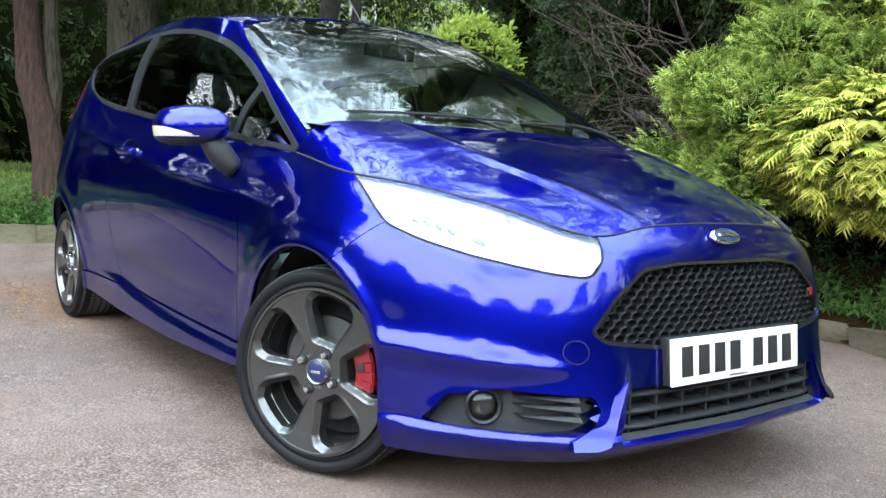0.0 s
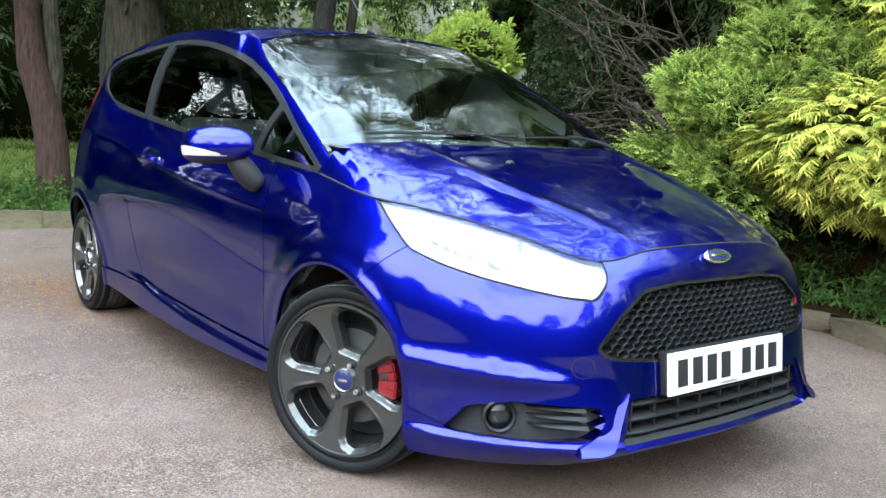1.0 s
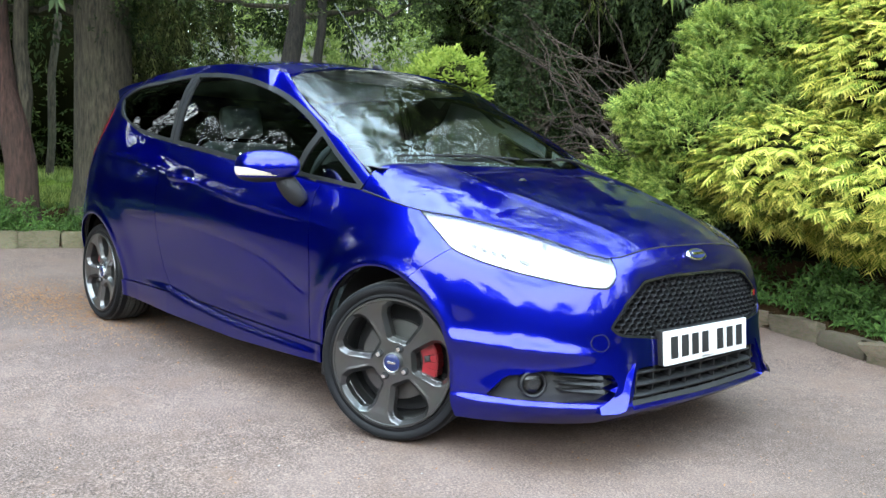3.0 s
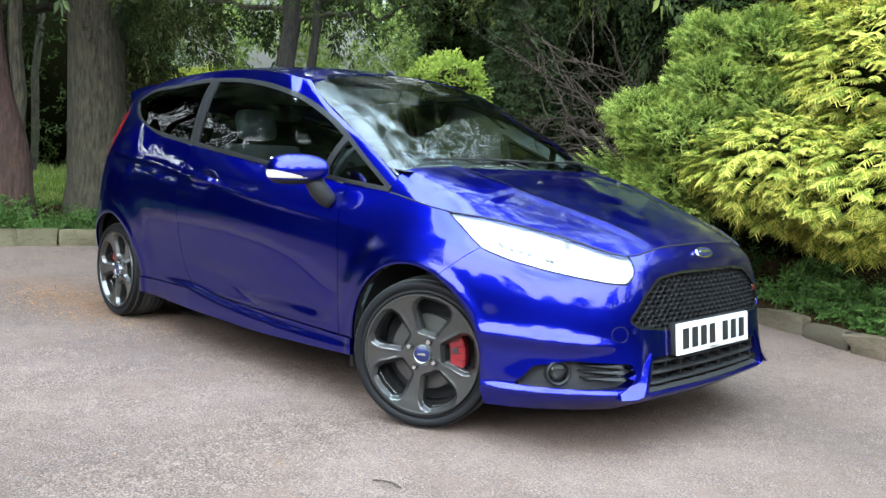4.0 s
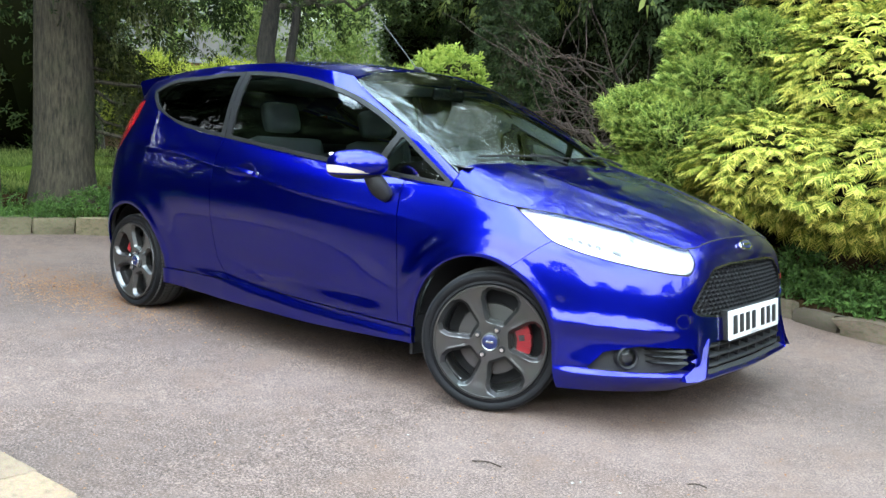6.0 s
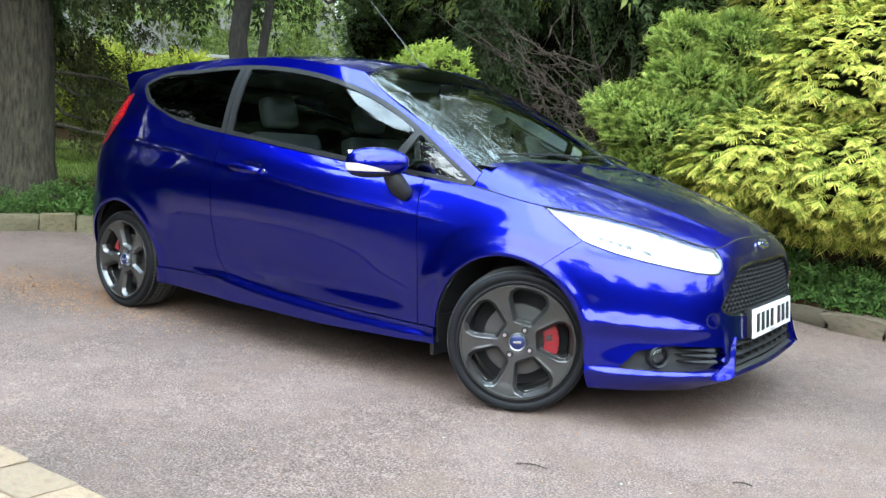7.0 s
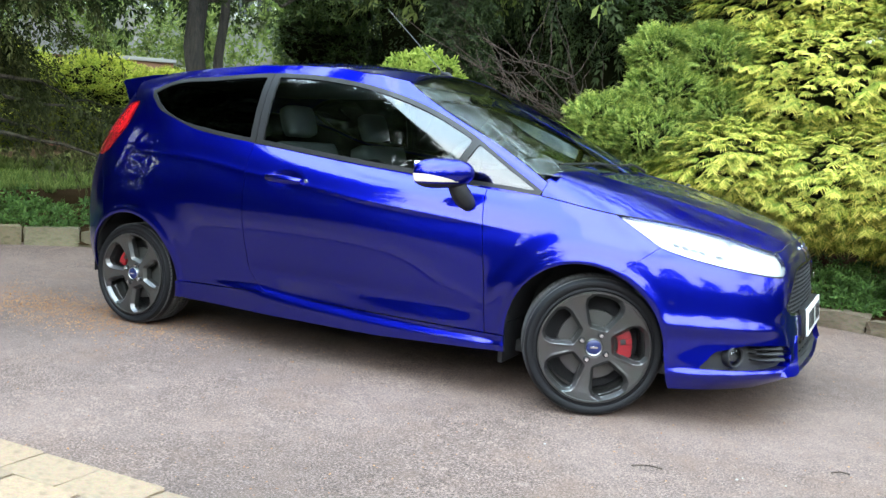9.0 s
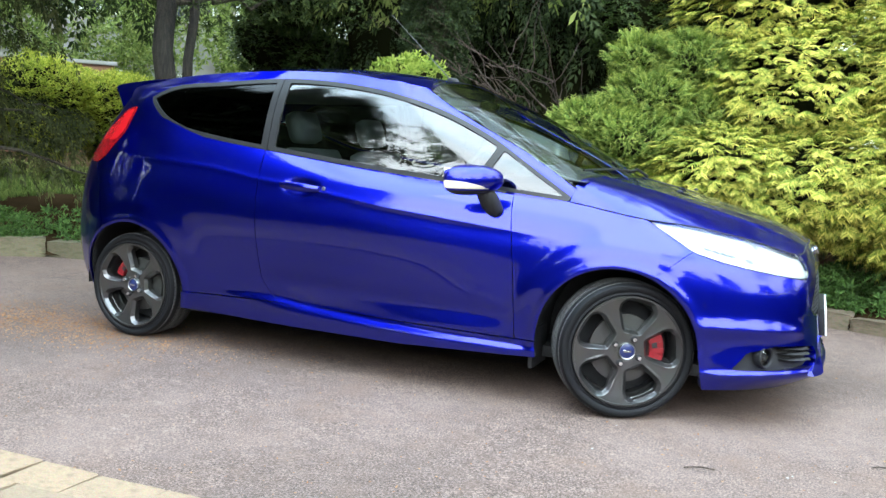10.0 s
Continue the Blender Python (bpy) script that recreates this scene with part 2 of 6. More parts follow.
BOUGHLEAF = make_leaf("olive_evergreen_leaf", (0.017, 0.023, 0.008), (0.080, 0.094, 0.034), (0.20, 0.215, 0.080), 0.55, 0.45)
HOLLY = make_leaf("glossy_dark_leaf", (0.0135, 0.03, 0.0075), (0.0488, 0.0863, 0.021), (0.12, 0.165, 0.045), 0.4, 0.25)
COVER = make_leaf("ground_cover_leaf", (0.0225, 0.0488, 0.012), (0.0638, 0.128, 0.0285), (0.135, 0.217, 0.0562), 0.5, 0.3)
DEADLEAF = make_leaf("fallen_leaf", (0.10, 0.045, 0.02), (0.24, 0.105, 0.048), (0.36, 0.20, 0.10), 0.8, 0.1)
# paler twin of the woodland leaf, with sunlight put into its colour
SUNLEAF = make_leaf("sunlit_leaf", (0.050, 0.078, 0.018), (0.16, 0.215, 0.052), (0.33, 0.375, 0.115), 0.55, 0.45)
# near-black fill: the shade deep inside bushes put into a colour
CORE = plain("bush_shade_black", (0.009, 0.010, 0.004), 0.95, 0, 0.6, 40, Specular_IOR_Level=0.0)


# ---------------------------------------------------------------- mesh tools
def mesh_ob(name, verts, faces, material, parent=None, label="", smooth=True):
    me = bpy.data.meshes.new(name)
    me.from_pydata([tuple(v) for v in verts], [], [tuple(f) for f in faces])
    if smooth:
        me.polygons.foreach_set("use_smooth", np.ones(len(me.polygons), bool))
    me.materials.append(material)
    me.update()
    ob = new(name, me)
    if parent is not None:
        ob.parent = parent
    if label:
        ob["label"] = label
    return ob


def part(name, bm, material, parent, label="", smooth=True, sharp=35):
    """Links a bmesh as one mesh object under a thing or under a part."""
    bmesh.ops.recalc_face_normals(bm, faces=bm.faces)
    me = bpy.data.meshes.new(name)
    bm.to_mesh(me)
    bm.free()
    if smooth:
        me.polygons.foreach_set("use_smooth", np.ones(len(me.polygons), bool))
        me.set_sharp_from_angle(angle=radians(sharp))
    me.materials.append(material)
    ob = new(name, me)
    if parent is not None:
        ob.parent = parent
    if label:
        ob["label"] = label
    return ob


def thing(name, label, category, group="", kind="", at=None):
    e = new(name)
    e.empty_display_size = 0.1
    if at is not None:
        e.matrix_world = at
    return tagged(e, label, category, group, kind)


def hermite(t, pts, u):
    """Smooth curve through pts (rows) at knots t, read at u."""
    t, pts, u = np.asarray(t, float), np.asarray(pts, float), np.asarray(u, float)
    h = np.diff(t)[:, None]
    d = np.diff(pts, axis=0) / h
    m = np.empty_like(pts)
    m[1:-1] = (d[:-1] * h[1:] + d[1:] * h[:-1]) / (h[1:] + h[:-1])
    m[0], m[-1] = 1.5 * d[0] - 0.5 * m[1], 1.5 * d[-1] - 0.5 * m[-2]
    k = np.clip(np.searchsorted(t, u, side="right") - 1, 0, len(t) - 2)
    hh = h[k]
    w = ((u - t[k]) / hh[:, 0])[:, None]
    return ((1 + 2 * w) * (1 - w) ** 2 * pts[k] + w * (1 - w) ** 2 * hh * m[k] + w * w * (3 - 2 * w) * pts[k + 1] + w * w * (w - 1) * hh * m[k + 1])


def curve(pts, n):
    """n points along a smooth curve through pts, by chord length."""
    pts = np.asarray(pts, float)
    t = np.r_[0, np.cumsum(np.linalg.norm(np.diff(pts, axis=0), axis=1))]
    return hermite(t, pts, np.linspace(0, t[-1], n))


def net(cols, ns, nv, mirror_ends=True, blur=10):
    """A dense grid from stations (each a list of x, y, z from low to high). Columns of the answer: x, y, z, station, level."""
    c = np.asarray(cols, float)
    S, L, _ = c.shape
    if mirror_ends:
        first, last = c[1] * (1, -1, 1), c[-2] * (1, -1, 1)
        full = np.concatenate([[first], c, [last]])
        knots = np.arange(-1, S + 1, dtype=float)
    else:
        full, knots = c, np.arange(S, dtype=float)
    chord = np.r_[0, np.cumsum(np.linalg.norm(np.diff(full, axis=0), axis=2).mean(1))]
    lo, hi = (chord[1], chord[-2]) if mirror_ends else (chord[0], chord[-1])
    u = np.linspace(lo, hi, ns)
    rows = hermite(chord, full.reshape(len(full), -1), u).reshape(ns, L, 3)
    sta = np.interp(u, chord, knots)
    lv = np.linspace(0, L - 1, nv)
    grid = np.stack([hermite(np.arange(L, dtype=float), rows[i], lv) for i in range(ns)])
    for _ in range(blur):
        g = grid.copy()
        if mirror_ends:
            pad = np.concatenate([g[1:2] * (1, -1, 1), g, g[-2:-1] * (1, -1, 1)])
            g = (pad[:-2] + 2 * pad[1:-1] + pad[2:]) / 4
        else:
            g[1:-1] = (g[:-2] + 2 * g[1:-1] + g[2:]) / 4
        g[:, 1:-1] = (g[:, :-2] + 2 * g[:, 1:-1] + g[:, 2:]) / 4
        grid = g
    P = np.empty((ns, nv, 5))
    P[..., :3] = grid
    P[..., 3] = sta[:, None]
    P[..., 4] = lv[None]
    return P


def quads(ns, nv):
    i = np.arange(ns * nv).reshape(ns, nv)
    return np.stack([i[:-1, :-1], i[1:, :-1], i[1:, 1:], i[:-1, 1:]], -1).reshape(-1, 4)


def grid_patch(P):
    return P.reshape(-1, P.shape[-1]), [tuple(f) for f in quads(*P.shape[:2])]


def clip(patch, field):
    """Keeps the part of a patch where field >= 0; cuts the faces that the edge crosses."""
    P, F = patch
    f = field(P) if callable(field) else field
    f = np.where(np.abs(f) < 1e-6, 1e-6, f)
    keep = f >= 0
    extra, cache, out = [], {}, []
    n0 = len(P)

    def cross(a, b):
        key = (a, b) if a < b else (b, a)
        if key not in cache:
            w = f[key[0]] / (f[key[0]] - f[key[1]])
            cache[key] = n0 + len(extra)
            extra.append(P[key[0]] * (1 - w) + P[key[1]] * w)
        return cache[key]

    for face in F:
        k = [keep[v] for v in face]
        if all(k):
            out.append(face)
        elif any(k):
            new_face = []
            for q, a in enumerate(face):
                b = face[(q + 1) % len(face)]
                if keep[a]:
                    new_face.append(a)
                if keep[a] != keep[b]:
                    new_face.append(cross(a, b))
            if len(new_face) >= 3:
                out.append(tuple(new_face))
    Q = np.concatenate([P, np.array(extra)]) if extra else P
    used = np.unique(np.array([v for fc in out for v in fc], int)) if out else np.zeros(0, int)
    remap = -np.ones(len(Q), int)
    remap[used] = np.arange(len(used))
    return Q[used], [tuple(remap[v] for v in fc) for fc in out]


def sd_poly(pts, poly):
    """Signed distance to a closed polygon: positive inside."""
    poly = np.asarray(poly, float)
    d = np.full(len(pts), 1e9)
    inside = np.zeros(len(pts), bool)
    for a, b in zip(poly, np.roll(poly, -1, 0)):
        e, w = b - a, pts - a
        t = np.clip((w @ e) / max(e @ e, 1e-12), 0, 1)
        d = np.minimum(d, np.linalg.norm(w - t[:, None] * e, axis=1))
        c = ((a[1] <= pts[:, 1]) != (b[1] <= pts[:, 1]))
        with np.errstate(divide="ignore", invalid="ignore"):
            xi = a[0] + (pts[:, 1] - a[1]) * (b[0] - a[0]) / (b[1] - a[1])
        inside ^= c & (pts[:, 0] < xi)
    return np.where(inside, d, -d)


def rounded(poly, r, n=5):
    """A polygon with its corners rounded."""
    poly = np.asarray(poly, float)
    out = []
    for i, p in enumerate(poly):
        a, b = poly[i - 1], poly[(i + 1) % len(poly)]
        da, db = a - p, b - p
        la, lb = np.linalg.norm(da), np.linalg.norm(db)
        k = min(r, la * 0.45, lb * 0.45)
        s, e = p + da / la * k, p + db / lb * k
        for w in np.linspace(0, 1, n):
            out.append((1 - w) ** 2 * s + 2 * w * (1 - w) * p + w * w * e)
    return np.array(out)


def normals(P, F):
    nrm = np.zeros((len(P), 3))
    for fc in F:
        a, b, c = P[fc[0], :3], P[fc[1], :3], P[fc[-1], :3]
        nv = np.cross(b - a, c - a)
        for v in fc:
            nrm[v] += nv
    ln = np.linalg.norm(nrm, axis=1)[:, None]
    return nrm / np.where(ln < 1e-12, 1, ln)


def shell(name, patch, material, parent, depth=0.012, push=0.0, label="", side=1, both=False):
    """A panel with turned-in edges. side -1 mirrors it to the other flank; both makes one mesh of the two halves."""
    P, F = patch
    if not len(F):
        return None
    N = normals(P, F)
    mid = P[:, :3].mean(0)
    out = mid - np.array((-1.2, 0, 0.55)) if not both else mid - np.array((-1.2, 0.0, 0.5))
    if (N.mean(0) @ out) < 0:
        F = [fc[::-1] for fc in F]
        N = -N
    V = P[:, :3] + N * push
    count = {}
    for fc in F:
        for a, b in zip(fc, fc[1:] + fc[:1]):
            count[(a, b)] = True
    rim = [(a, b) for (a, b) in count if (b, a) not in count]
    if both:
        rim = [(a, b) for a, b in rim if abs(P[a, 1]) > 2e-3 or abs(P[b, 1]) > 2e-3]
    faces = list(F)
    if depth:
        idx = {}
        extra = []
        for a, b in rim:
            for v in (a, b):
                if v not in idx:
                    idx[v] = len(V) + len(extra)
                    extra.append(V[v] - N[v] * depth)
            faces.append((b, a, idx[a], idx[b]))
        if extra:
            V = np.concatenate([V, extra])
    if both:
        M = V * (1, -1, 1)
        faces = faces + [tuple(i + len(V) for i in fc[::-1]) for fc in faces]
        V = np.concatenate([V, M])
    elif side < 0:
        V, faces = V * (1, -1, 1), [fc[::-1] for fc in faces]
    me = bpy.data.meshes.new(name)
    me.from_pydata(V.tolist(), [], faces)
    if both:
        bm = bmesh.new()
        bm.from_mesh(me)
        bmesh.ops.remove_doubles(bm, verts=[v for v in bm.verts if abs(v.co.y) < 3e-3], dist=2e-4)
        bm.to_mesh(me)
        bm.free()
    me.polygons.foreach_set("use_smooth", np.ones(len(me.polygons), bool))
    me.set_sharp_from_angle(angle=radians(40))
    me.materials.append(material)
    ob = new(name, me)
    ob.parent = parent
    if label:
        ob["label"] = label
    return ob


def lathe(profile, n=64, axis="y"):
    """A closed ring of revolution about the y axis from (radius, y) pairs."""
    bm = bmesh.new()
    rings = []
    for k in range(n):
        a = 2 * math.pi * k / n
        rings.append([bm.verts.new((r * math.cos(a), y, r * math.sin(a))) for r, y in profile])
    for k in range(n):
        r0, r1 = rings[k], rings[(k + 1) % n]
        for i in range(len(profile) - 1):
            bm.faces.new((r0[i], r1[i], r1[i + 1], r0[i + 1]))
    return bm


def box(bm, lo, hi, bevel=0.0):
    lo, hi = Vector(lo), Vector(hi)
    made = bmesh.ops.create_cube(bm, size=1, matrix=Matrix.Translation((lo + hi) / 2) @ Matrix.Diagonal((*(hi - lo), 1)))
    if bevel:
        bmesh.ops.bevel(bm, geom=list({e for v in made["verts"] for e in v.link_edges}), offset=bevel, segments=2, profile=0.6, affect="EDGES")
    return bm


def tube(pts, radii, n=8, cap=True):
    """A tapered pipe along pts."""
    bm = bmesh.new()
    rings = []
    pts = [Vector(p) for p in pts]
    ref = Vector((0.31, 0.17, 0.93)).normalized()
    for i, p in enumerate(pts):
        d = (pts[min(i + 1, len(pts) - 1)] - pts[max(i - 1, 0)]).normalized()
        a = d.cross(ref if abs(d @ ref) < 0.95 else Vector((1, 0, 0))).normalized()
        b = d.cross(a)
        r = radii[i] if hasattr(radii, "__len__") else radii
        rings.append([bm.verts.new(p + (a * math.cos(t) + b * math.sin(t)) * r) for t in (2 * math.pi * k / n for k in range(n))])
    for r0, r1 in zip(rings, rings[1:]):
        for k in range(n):
            bm.faces.new((r0[k], r0[(k + 1) % n], r1[(k + 1) % n], r1[k]))
    if cap:
        bm.faces.new(rings[0][::-1])
        bm.faces.new(rings[-1])
    return bm


# ---------------------------------------------------------------- ground
def ground_z(x, y):
    """The drive climbs gently from the nose of the car to its tail and lifts towards the planted beds."""
    a = np.clip((np.asarray(y, float) - 0.85) / 1.0, 0, 1.2)
    rise = np.interp(-np.asarray(x, float), (-0.6, 0.1, 1.2, 2.5, 3.5, 4.5, 5.3, 6.7), (0.009, 0.010, 0.024, 0.050, 0.066, 0.090, 0.124, 0.20))
    return rise + 0.075 * a * a


xs = np.unique(np.r_[-400, -120, -40, -20, -12, np.arange(-9, 6.01, 0.25), 12, 20, 40, 120, 400])
ys = np.unique(np.r_[-400, -120, -40, -20, -12, np.arange(-8, 8.01, 0.25), 12, 20, 40, 120, 400])
gx, gy = np.meshgrid(xs, ys, indexing="ij")
gz = ground_z(gx, gy)
G = np.stack([gx, gy, gz], -1).reshape(-1, 3)
ground = mesh_ob("ground", G, quads(len(xs), len(ys)), ASPHALT)
tagged(ground, "worn grey asphalt driveway with pale stone chips", "driveway", kind="structure")

# ---------------------------------------------------------------- car
car = thing("car", "glossy metallic blue three-door hatchback parked on asphalt", "car")
HUB_Z = 0.286
REAR_X, REAR_Z, REAR_SIZE = -2.504, 0.316, 0.957
STATIONS = [
    [(0.650, 0, 0.165), (0.722, 0, 0.225), (0.712, 0, 0.310), (0.703, 0, 0.400), (0.694, 0, 0.495), (0.684, 0, 0.580), (0.665, 0, 0.655), (0.625, 0, 0.716)],
    [(0.638, .25, 0.165), (0.714, .25, 0.228), (0.704, .25, 0.312), (0.695, .25, 0.400), (0.686, .25, 0.490), (0.676, .25, 0.575), (0.655, .25, 0.650), (0.614, .25, 0.708)],
    [(0.610, .44, 0.165), (0.698, .45, 0.232), (0.685, .45, 0.312), (0.668, .45, 0.400), (0.660, .45, 0.480), (0.650, .44, 0.560), (0.632, .425, 0.635), (0.592, .405, 0.684)],
    [(0.470, .64, 0.165), (0.530, .655, 0.230), (0.520, .65, 0.312), (0.515, .64, 0.400), (0.507, .635, 0.490), (0.490, .63, 0.570), (0.455, .605, 0.655), (0.410, .545, 0.742)],
    [(0.275, .768, 0.165), (0.300, .766, 0.235), (0.292, .762, 0.315), (0.287, .760, 0.400), (0.282, .757, 0.490), (0.268, .755, 0.580), (0.235, .742, 0.680), (0.205, .648, 0.786)],
    [(0.000, .800, 0.165), (0.000, .802, 0.255), (0.000, .802, 0.350), (0.000, .802, 0.450), (0.000, .803, 0.560), (0.000, .795, 0.650), (0.005, .766, 0.740), (0.020, .717, 0.808)],
    [(-0.420, .800, 0.170), (-0.420, .808, 0.265), (-0.420, .806, 0.360), (-0.430, .804, 0.470), (-0.430, .803, 0.590), (-0.420, .798, 0.690), (-0.390, .772, 0.785), (-0.330, .720, 0.866)],
    [(-1.000, .800, 0.168), (-1.000, .806, 0.260), (-1.000, .800, 0.360), (-1.000, .815, 0.480), (-1.000, .833, 0.610), (-1.000, .837, 0.735), (-0.960, .812, 0.845), (-0.900, .738, 0.915)],
    [(-1.700, .790, 0.172), (-1.700, .800, 0.262), (-1.700, .795, 0.360), (-1.700, .815, 0.490), (-1.700, .836, 0.620), (-1.720, .842, 0.750), (-1.740, .822, 0.890), (-1.750, .752, 1.020)],
    [(-2.080, .780, 0.175), (-2.080, .800, 0.268), (-2.080, .806, 0.370), (-2.080, .822, 0.500), (-2.080, .838, 0.630), (-2.080, .843, 0.765), (-2.090, .822, 0.910), (-2.100, .753, 1.070)],
    [(-2.480, .785, 0.185), (-2.480, .800, 0.280), (-2.480, .815, 0.390), (-2.480, .826, 0.510), (-2.480, .832, 0.640), (-2.470, .830, 0.790), (-2.450, .803, 0.960), (-2.400, .732, 1.170)],
    [(-2.760, .740, 0.215), (-2.770, .765, 0.300), (-2.780, .783, 0.400), (-2.785, .790, 0.520), (-2.785, .790, 0.650), (-2.775, .780, 0.800), (-2.740, .750, 0.980), (-2.630, .672, 1.230)],
    [(-2.920, .600, 0.235), (-2.970, .630, 0.310), (-3.000, .640, 0.410), (-3.020, .645, 0.530), (-3.020, .640, 0.660), (-3.000, .635, 0.810), (-2.930, .620, 1.000), (-2.740, .570, 1.270)],
    [(-2.980, .300, 0.240), (-3.050, .310, 0.320), (-3.090, .310, 0.420), (-3.110, .310, 0.540), (-3.110, .310, 0.670), (-3.085, .310, 0.820), (-3.000, .300, 1.010), (-2.790, .290, 1.290)],
    [(-2.990, 0, 0.240), (-3.070, 0, 0.320), (-3.110, 0, 0.420), (-3.130, 0, 0.540), (-3.130, 0, 0.670), (-3.100, 0, 0.820), (-3.010, 0, 1.015), (-2.800, 0, 1.295)],
]
side = net([[(x, -y, z) for x, y, z in st] for st in STATIONS], 600, 110, blur=28)


def crease(x):
    """Height of the shoulder line along the flank."""
    return np.interp(x, (-2.9, -2.51, -2.02, -1.74, -1.37, -1.07, -0.45, 0.1), (1.0, 0.972, 0.930, 0.885, 0.838, 0.795, 0.725, 0.66))


X, Z = side[..., 0], side[..., 2]
flank = np.clip((X + 2.75) / 0.35, 0, 1) * np.clip((-0.25 - X) / 0.55, 0, 1)
d = Z - crease(X)
above = 0.013 * (1 - np.exp(-np.maximum(d, 0) / 0.022)) * np.exp(-np.maximum(d, 0) / 0.055)
below = 0.013 * (1 - np.exp(-np.maximum(-d, 0) / 0.026)) * np.exp(-np.maximum(-d, 0) / 0.085)
side[..., 1] += flank * (above + below - 0.003)
# flared lips and the swelling round both wheel openings
for cx, cz, amt, reach, soft_edge in ((-0.05, HUB_Z, 0.017, 0.435, 0.017), (REAR_X, REAR_Z, 0.013, 0.450, 0.027)):
    rr = np.hypot(X - cx, Z - cz)
    outer = np.abs(side[..., 1]) > 0.55
    side[..., 1] -= 0.007 * np.exp(-((rr - 0.335) / 0.022) ** 2) * (Z > 0.16) * outer
    side[..., 1] -= amt / (1 + np.exp((rr - reach) / soft_edge)) * np.clip((Z - 0.30) / 0.20, 0, 1) * np.clip((0.30 - X) / 0.2, 0, 1) * outer
# scoop in the lower door above the sill
low = np.clip((X + 1.85) / 0.3, 0, 1) * np.clip((-0.45 - X) / 0.2, 0, 1)
side[..., 1] += low * 0.006 * np.exp(-((Z - np.interp(X, (-1.7, -0.5), (0.425, 0.370))) / 0.04) ** 2)
# narrow ledge along the top of the side skirt
along = np.clip((X + 2.0) / 0.35, 0, 1) * np.clip((-0.30 - X) / 0.2, 0, 1)
ridge_z = np.interp(X, (-2.1, -1.68, -1.43, -1.1, -0.8, -0.4), (0.345, 0.335, 0.300, 0.272, 0.258, 0.250))
side[..., 1] -= along * 0.013 / (1 + np.exp((Z - ridge_z) / 0.005))
# wide ledge of the front lip
Y = -side[..., 1]
nx = np.clip((X - 0.20) / 0.45, 0, 1)
ledge = 0.016 / (1 + np.exp((Z - 0.240) / 0.0035)) * np.clip((Z - 0.165) / 0.05, 0, 1) * np.clip((X - 0.26) / 0.10, 0, 1)
side[..., 0] += ledge * nx
side[..., 1] -= ledge * (1 - nx)
# shelf above the fog light that fades out towards the nose
shelf = 0.014 * np.exp(-((Z - (0.392 + 0.06 * np.clip(Y - 0.50, 0, 0.3))) / (0.014 + 0.10 * np.clip(Y - 0.50, 0, 0.15))) ** 2) * np.clip((Y - 0.50) / 0.12, 0, 1) * np.clip((X - 0.22) / 0.08, 0, 1)
side[..., 0] += shelf * 0.8
side[..., 1] -= shelf * 0.5
# bowl behind the door handle
side[..., 1] += 0.014 * np.exp(-(((X + 1.515) / 0.080) ** 2 + ((Z - 0.862) / 0.034) ** 2) ** 2)
SIDE = grid_patch(side)

def ARCH(P):
    """Wheel openings: positive on the bodywork, negative in the opening."""
    x, z = P[:, 0], P[:, 2]
    round_f = np.hypot(x + 0.055, z - HUB_Z - 0.004) - 0.322
    front_f = np.where((z < HUB_Z) & (x > -0.055), x - np.interp(z, (0.16, HUB_Z), (0.290, 0.270)), round_f)
    return np.minimum(front_f, np.hypot(x - REAR_X, z - REAR_Z) - 0.322)


QZ = lambda P: np.stack([P[:, 0] + P[:, 1], P[:, 2]], -1)
YZ = lambda P: np.stack([-P[:, 1], P[:, 2]], -1)
XZ = lambda P: P[:, (0, 2)]
LAMP = rounded([(0.222, 0.640), (0.190, 0.690), (0.10, 0.735), (-0.16, 0.806), (-0.45, 0.868), (-0.700, 0.818), (-0.515, 0.692), (-0.38, 0.660), (-0.22, 0.634), (-0.06, 0.614), (0.08, 0.599), (0.185, 0.594)], 0.03)
GRILLE = rounded([(-0.5, 0.632), (0.18, 0.630), (0.31, 0.617), (0.40, 0.555), (0.468, 0.474), (0.43, 0.447), (0.26, 0.427), (-0.5, 0.42)], 0.02)
INTAKE = rounded([(-0.5, 0.345), (0.37, 0.345), (0.415, 0.222), (-0.5, 0.212)], 0.015)
FOGPIT = rounded([(0.735, 0.250), (0.70, 0.318), (0.63, 0.342), (0.465, 0.334), (0.450, 0.300), (0.480, 0.258), (0.60, 0.250)], 0.010)
TAIL = rounded([(-2.572, 1.222), (-2.66, 1.205), (-2.80, 1.10), (-2.91, 0.935), (-2.80, 0.925), (-2.735, 0.955), (-2.615, 1.085)], 0.02)
WINGCUT = lambda P: P[:, 0] - np.interp(P[:, 2], (0.1, 0.50, 0.585, 0.70, 0.9), (0.0, 0.0, 0.085, 0.225, 0.45))
DOORF = lambda P: -(P[:, 0] - np.interp(P[:, 2], (0.2, 0.285, 0.60, 0.866, 1.0), (-0.462, -0.466, -0.492, -0.522, -0.53)))
DOORR = lambda P: P[:, 0] - np.interp(P[:, 2], (0.2, 0.30, 0.36, 0.42, 0.62, 0.93, 1.1), (-1.55, -1.60, -1.68, -1.725, -1.742, -1.748, -1.755))
SILL = lambda P: P[:, 2] - np.interp(P[:, 0], (-2.1, -1.6, -1.0, -0.46, -0.3), (0.318, 0.318, 0.298, 0.285, 0.285))
RBUMP = lambda P: np.interp(P[:, 2], (0.2, 0.62, 0.80, 0.95, 1.1), (-2.66, -2.686, -2.735, -2.82, -2.85)) - P[:, 0]
GAP = 0.0018

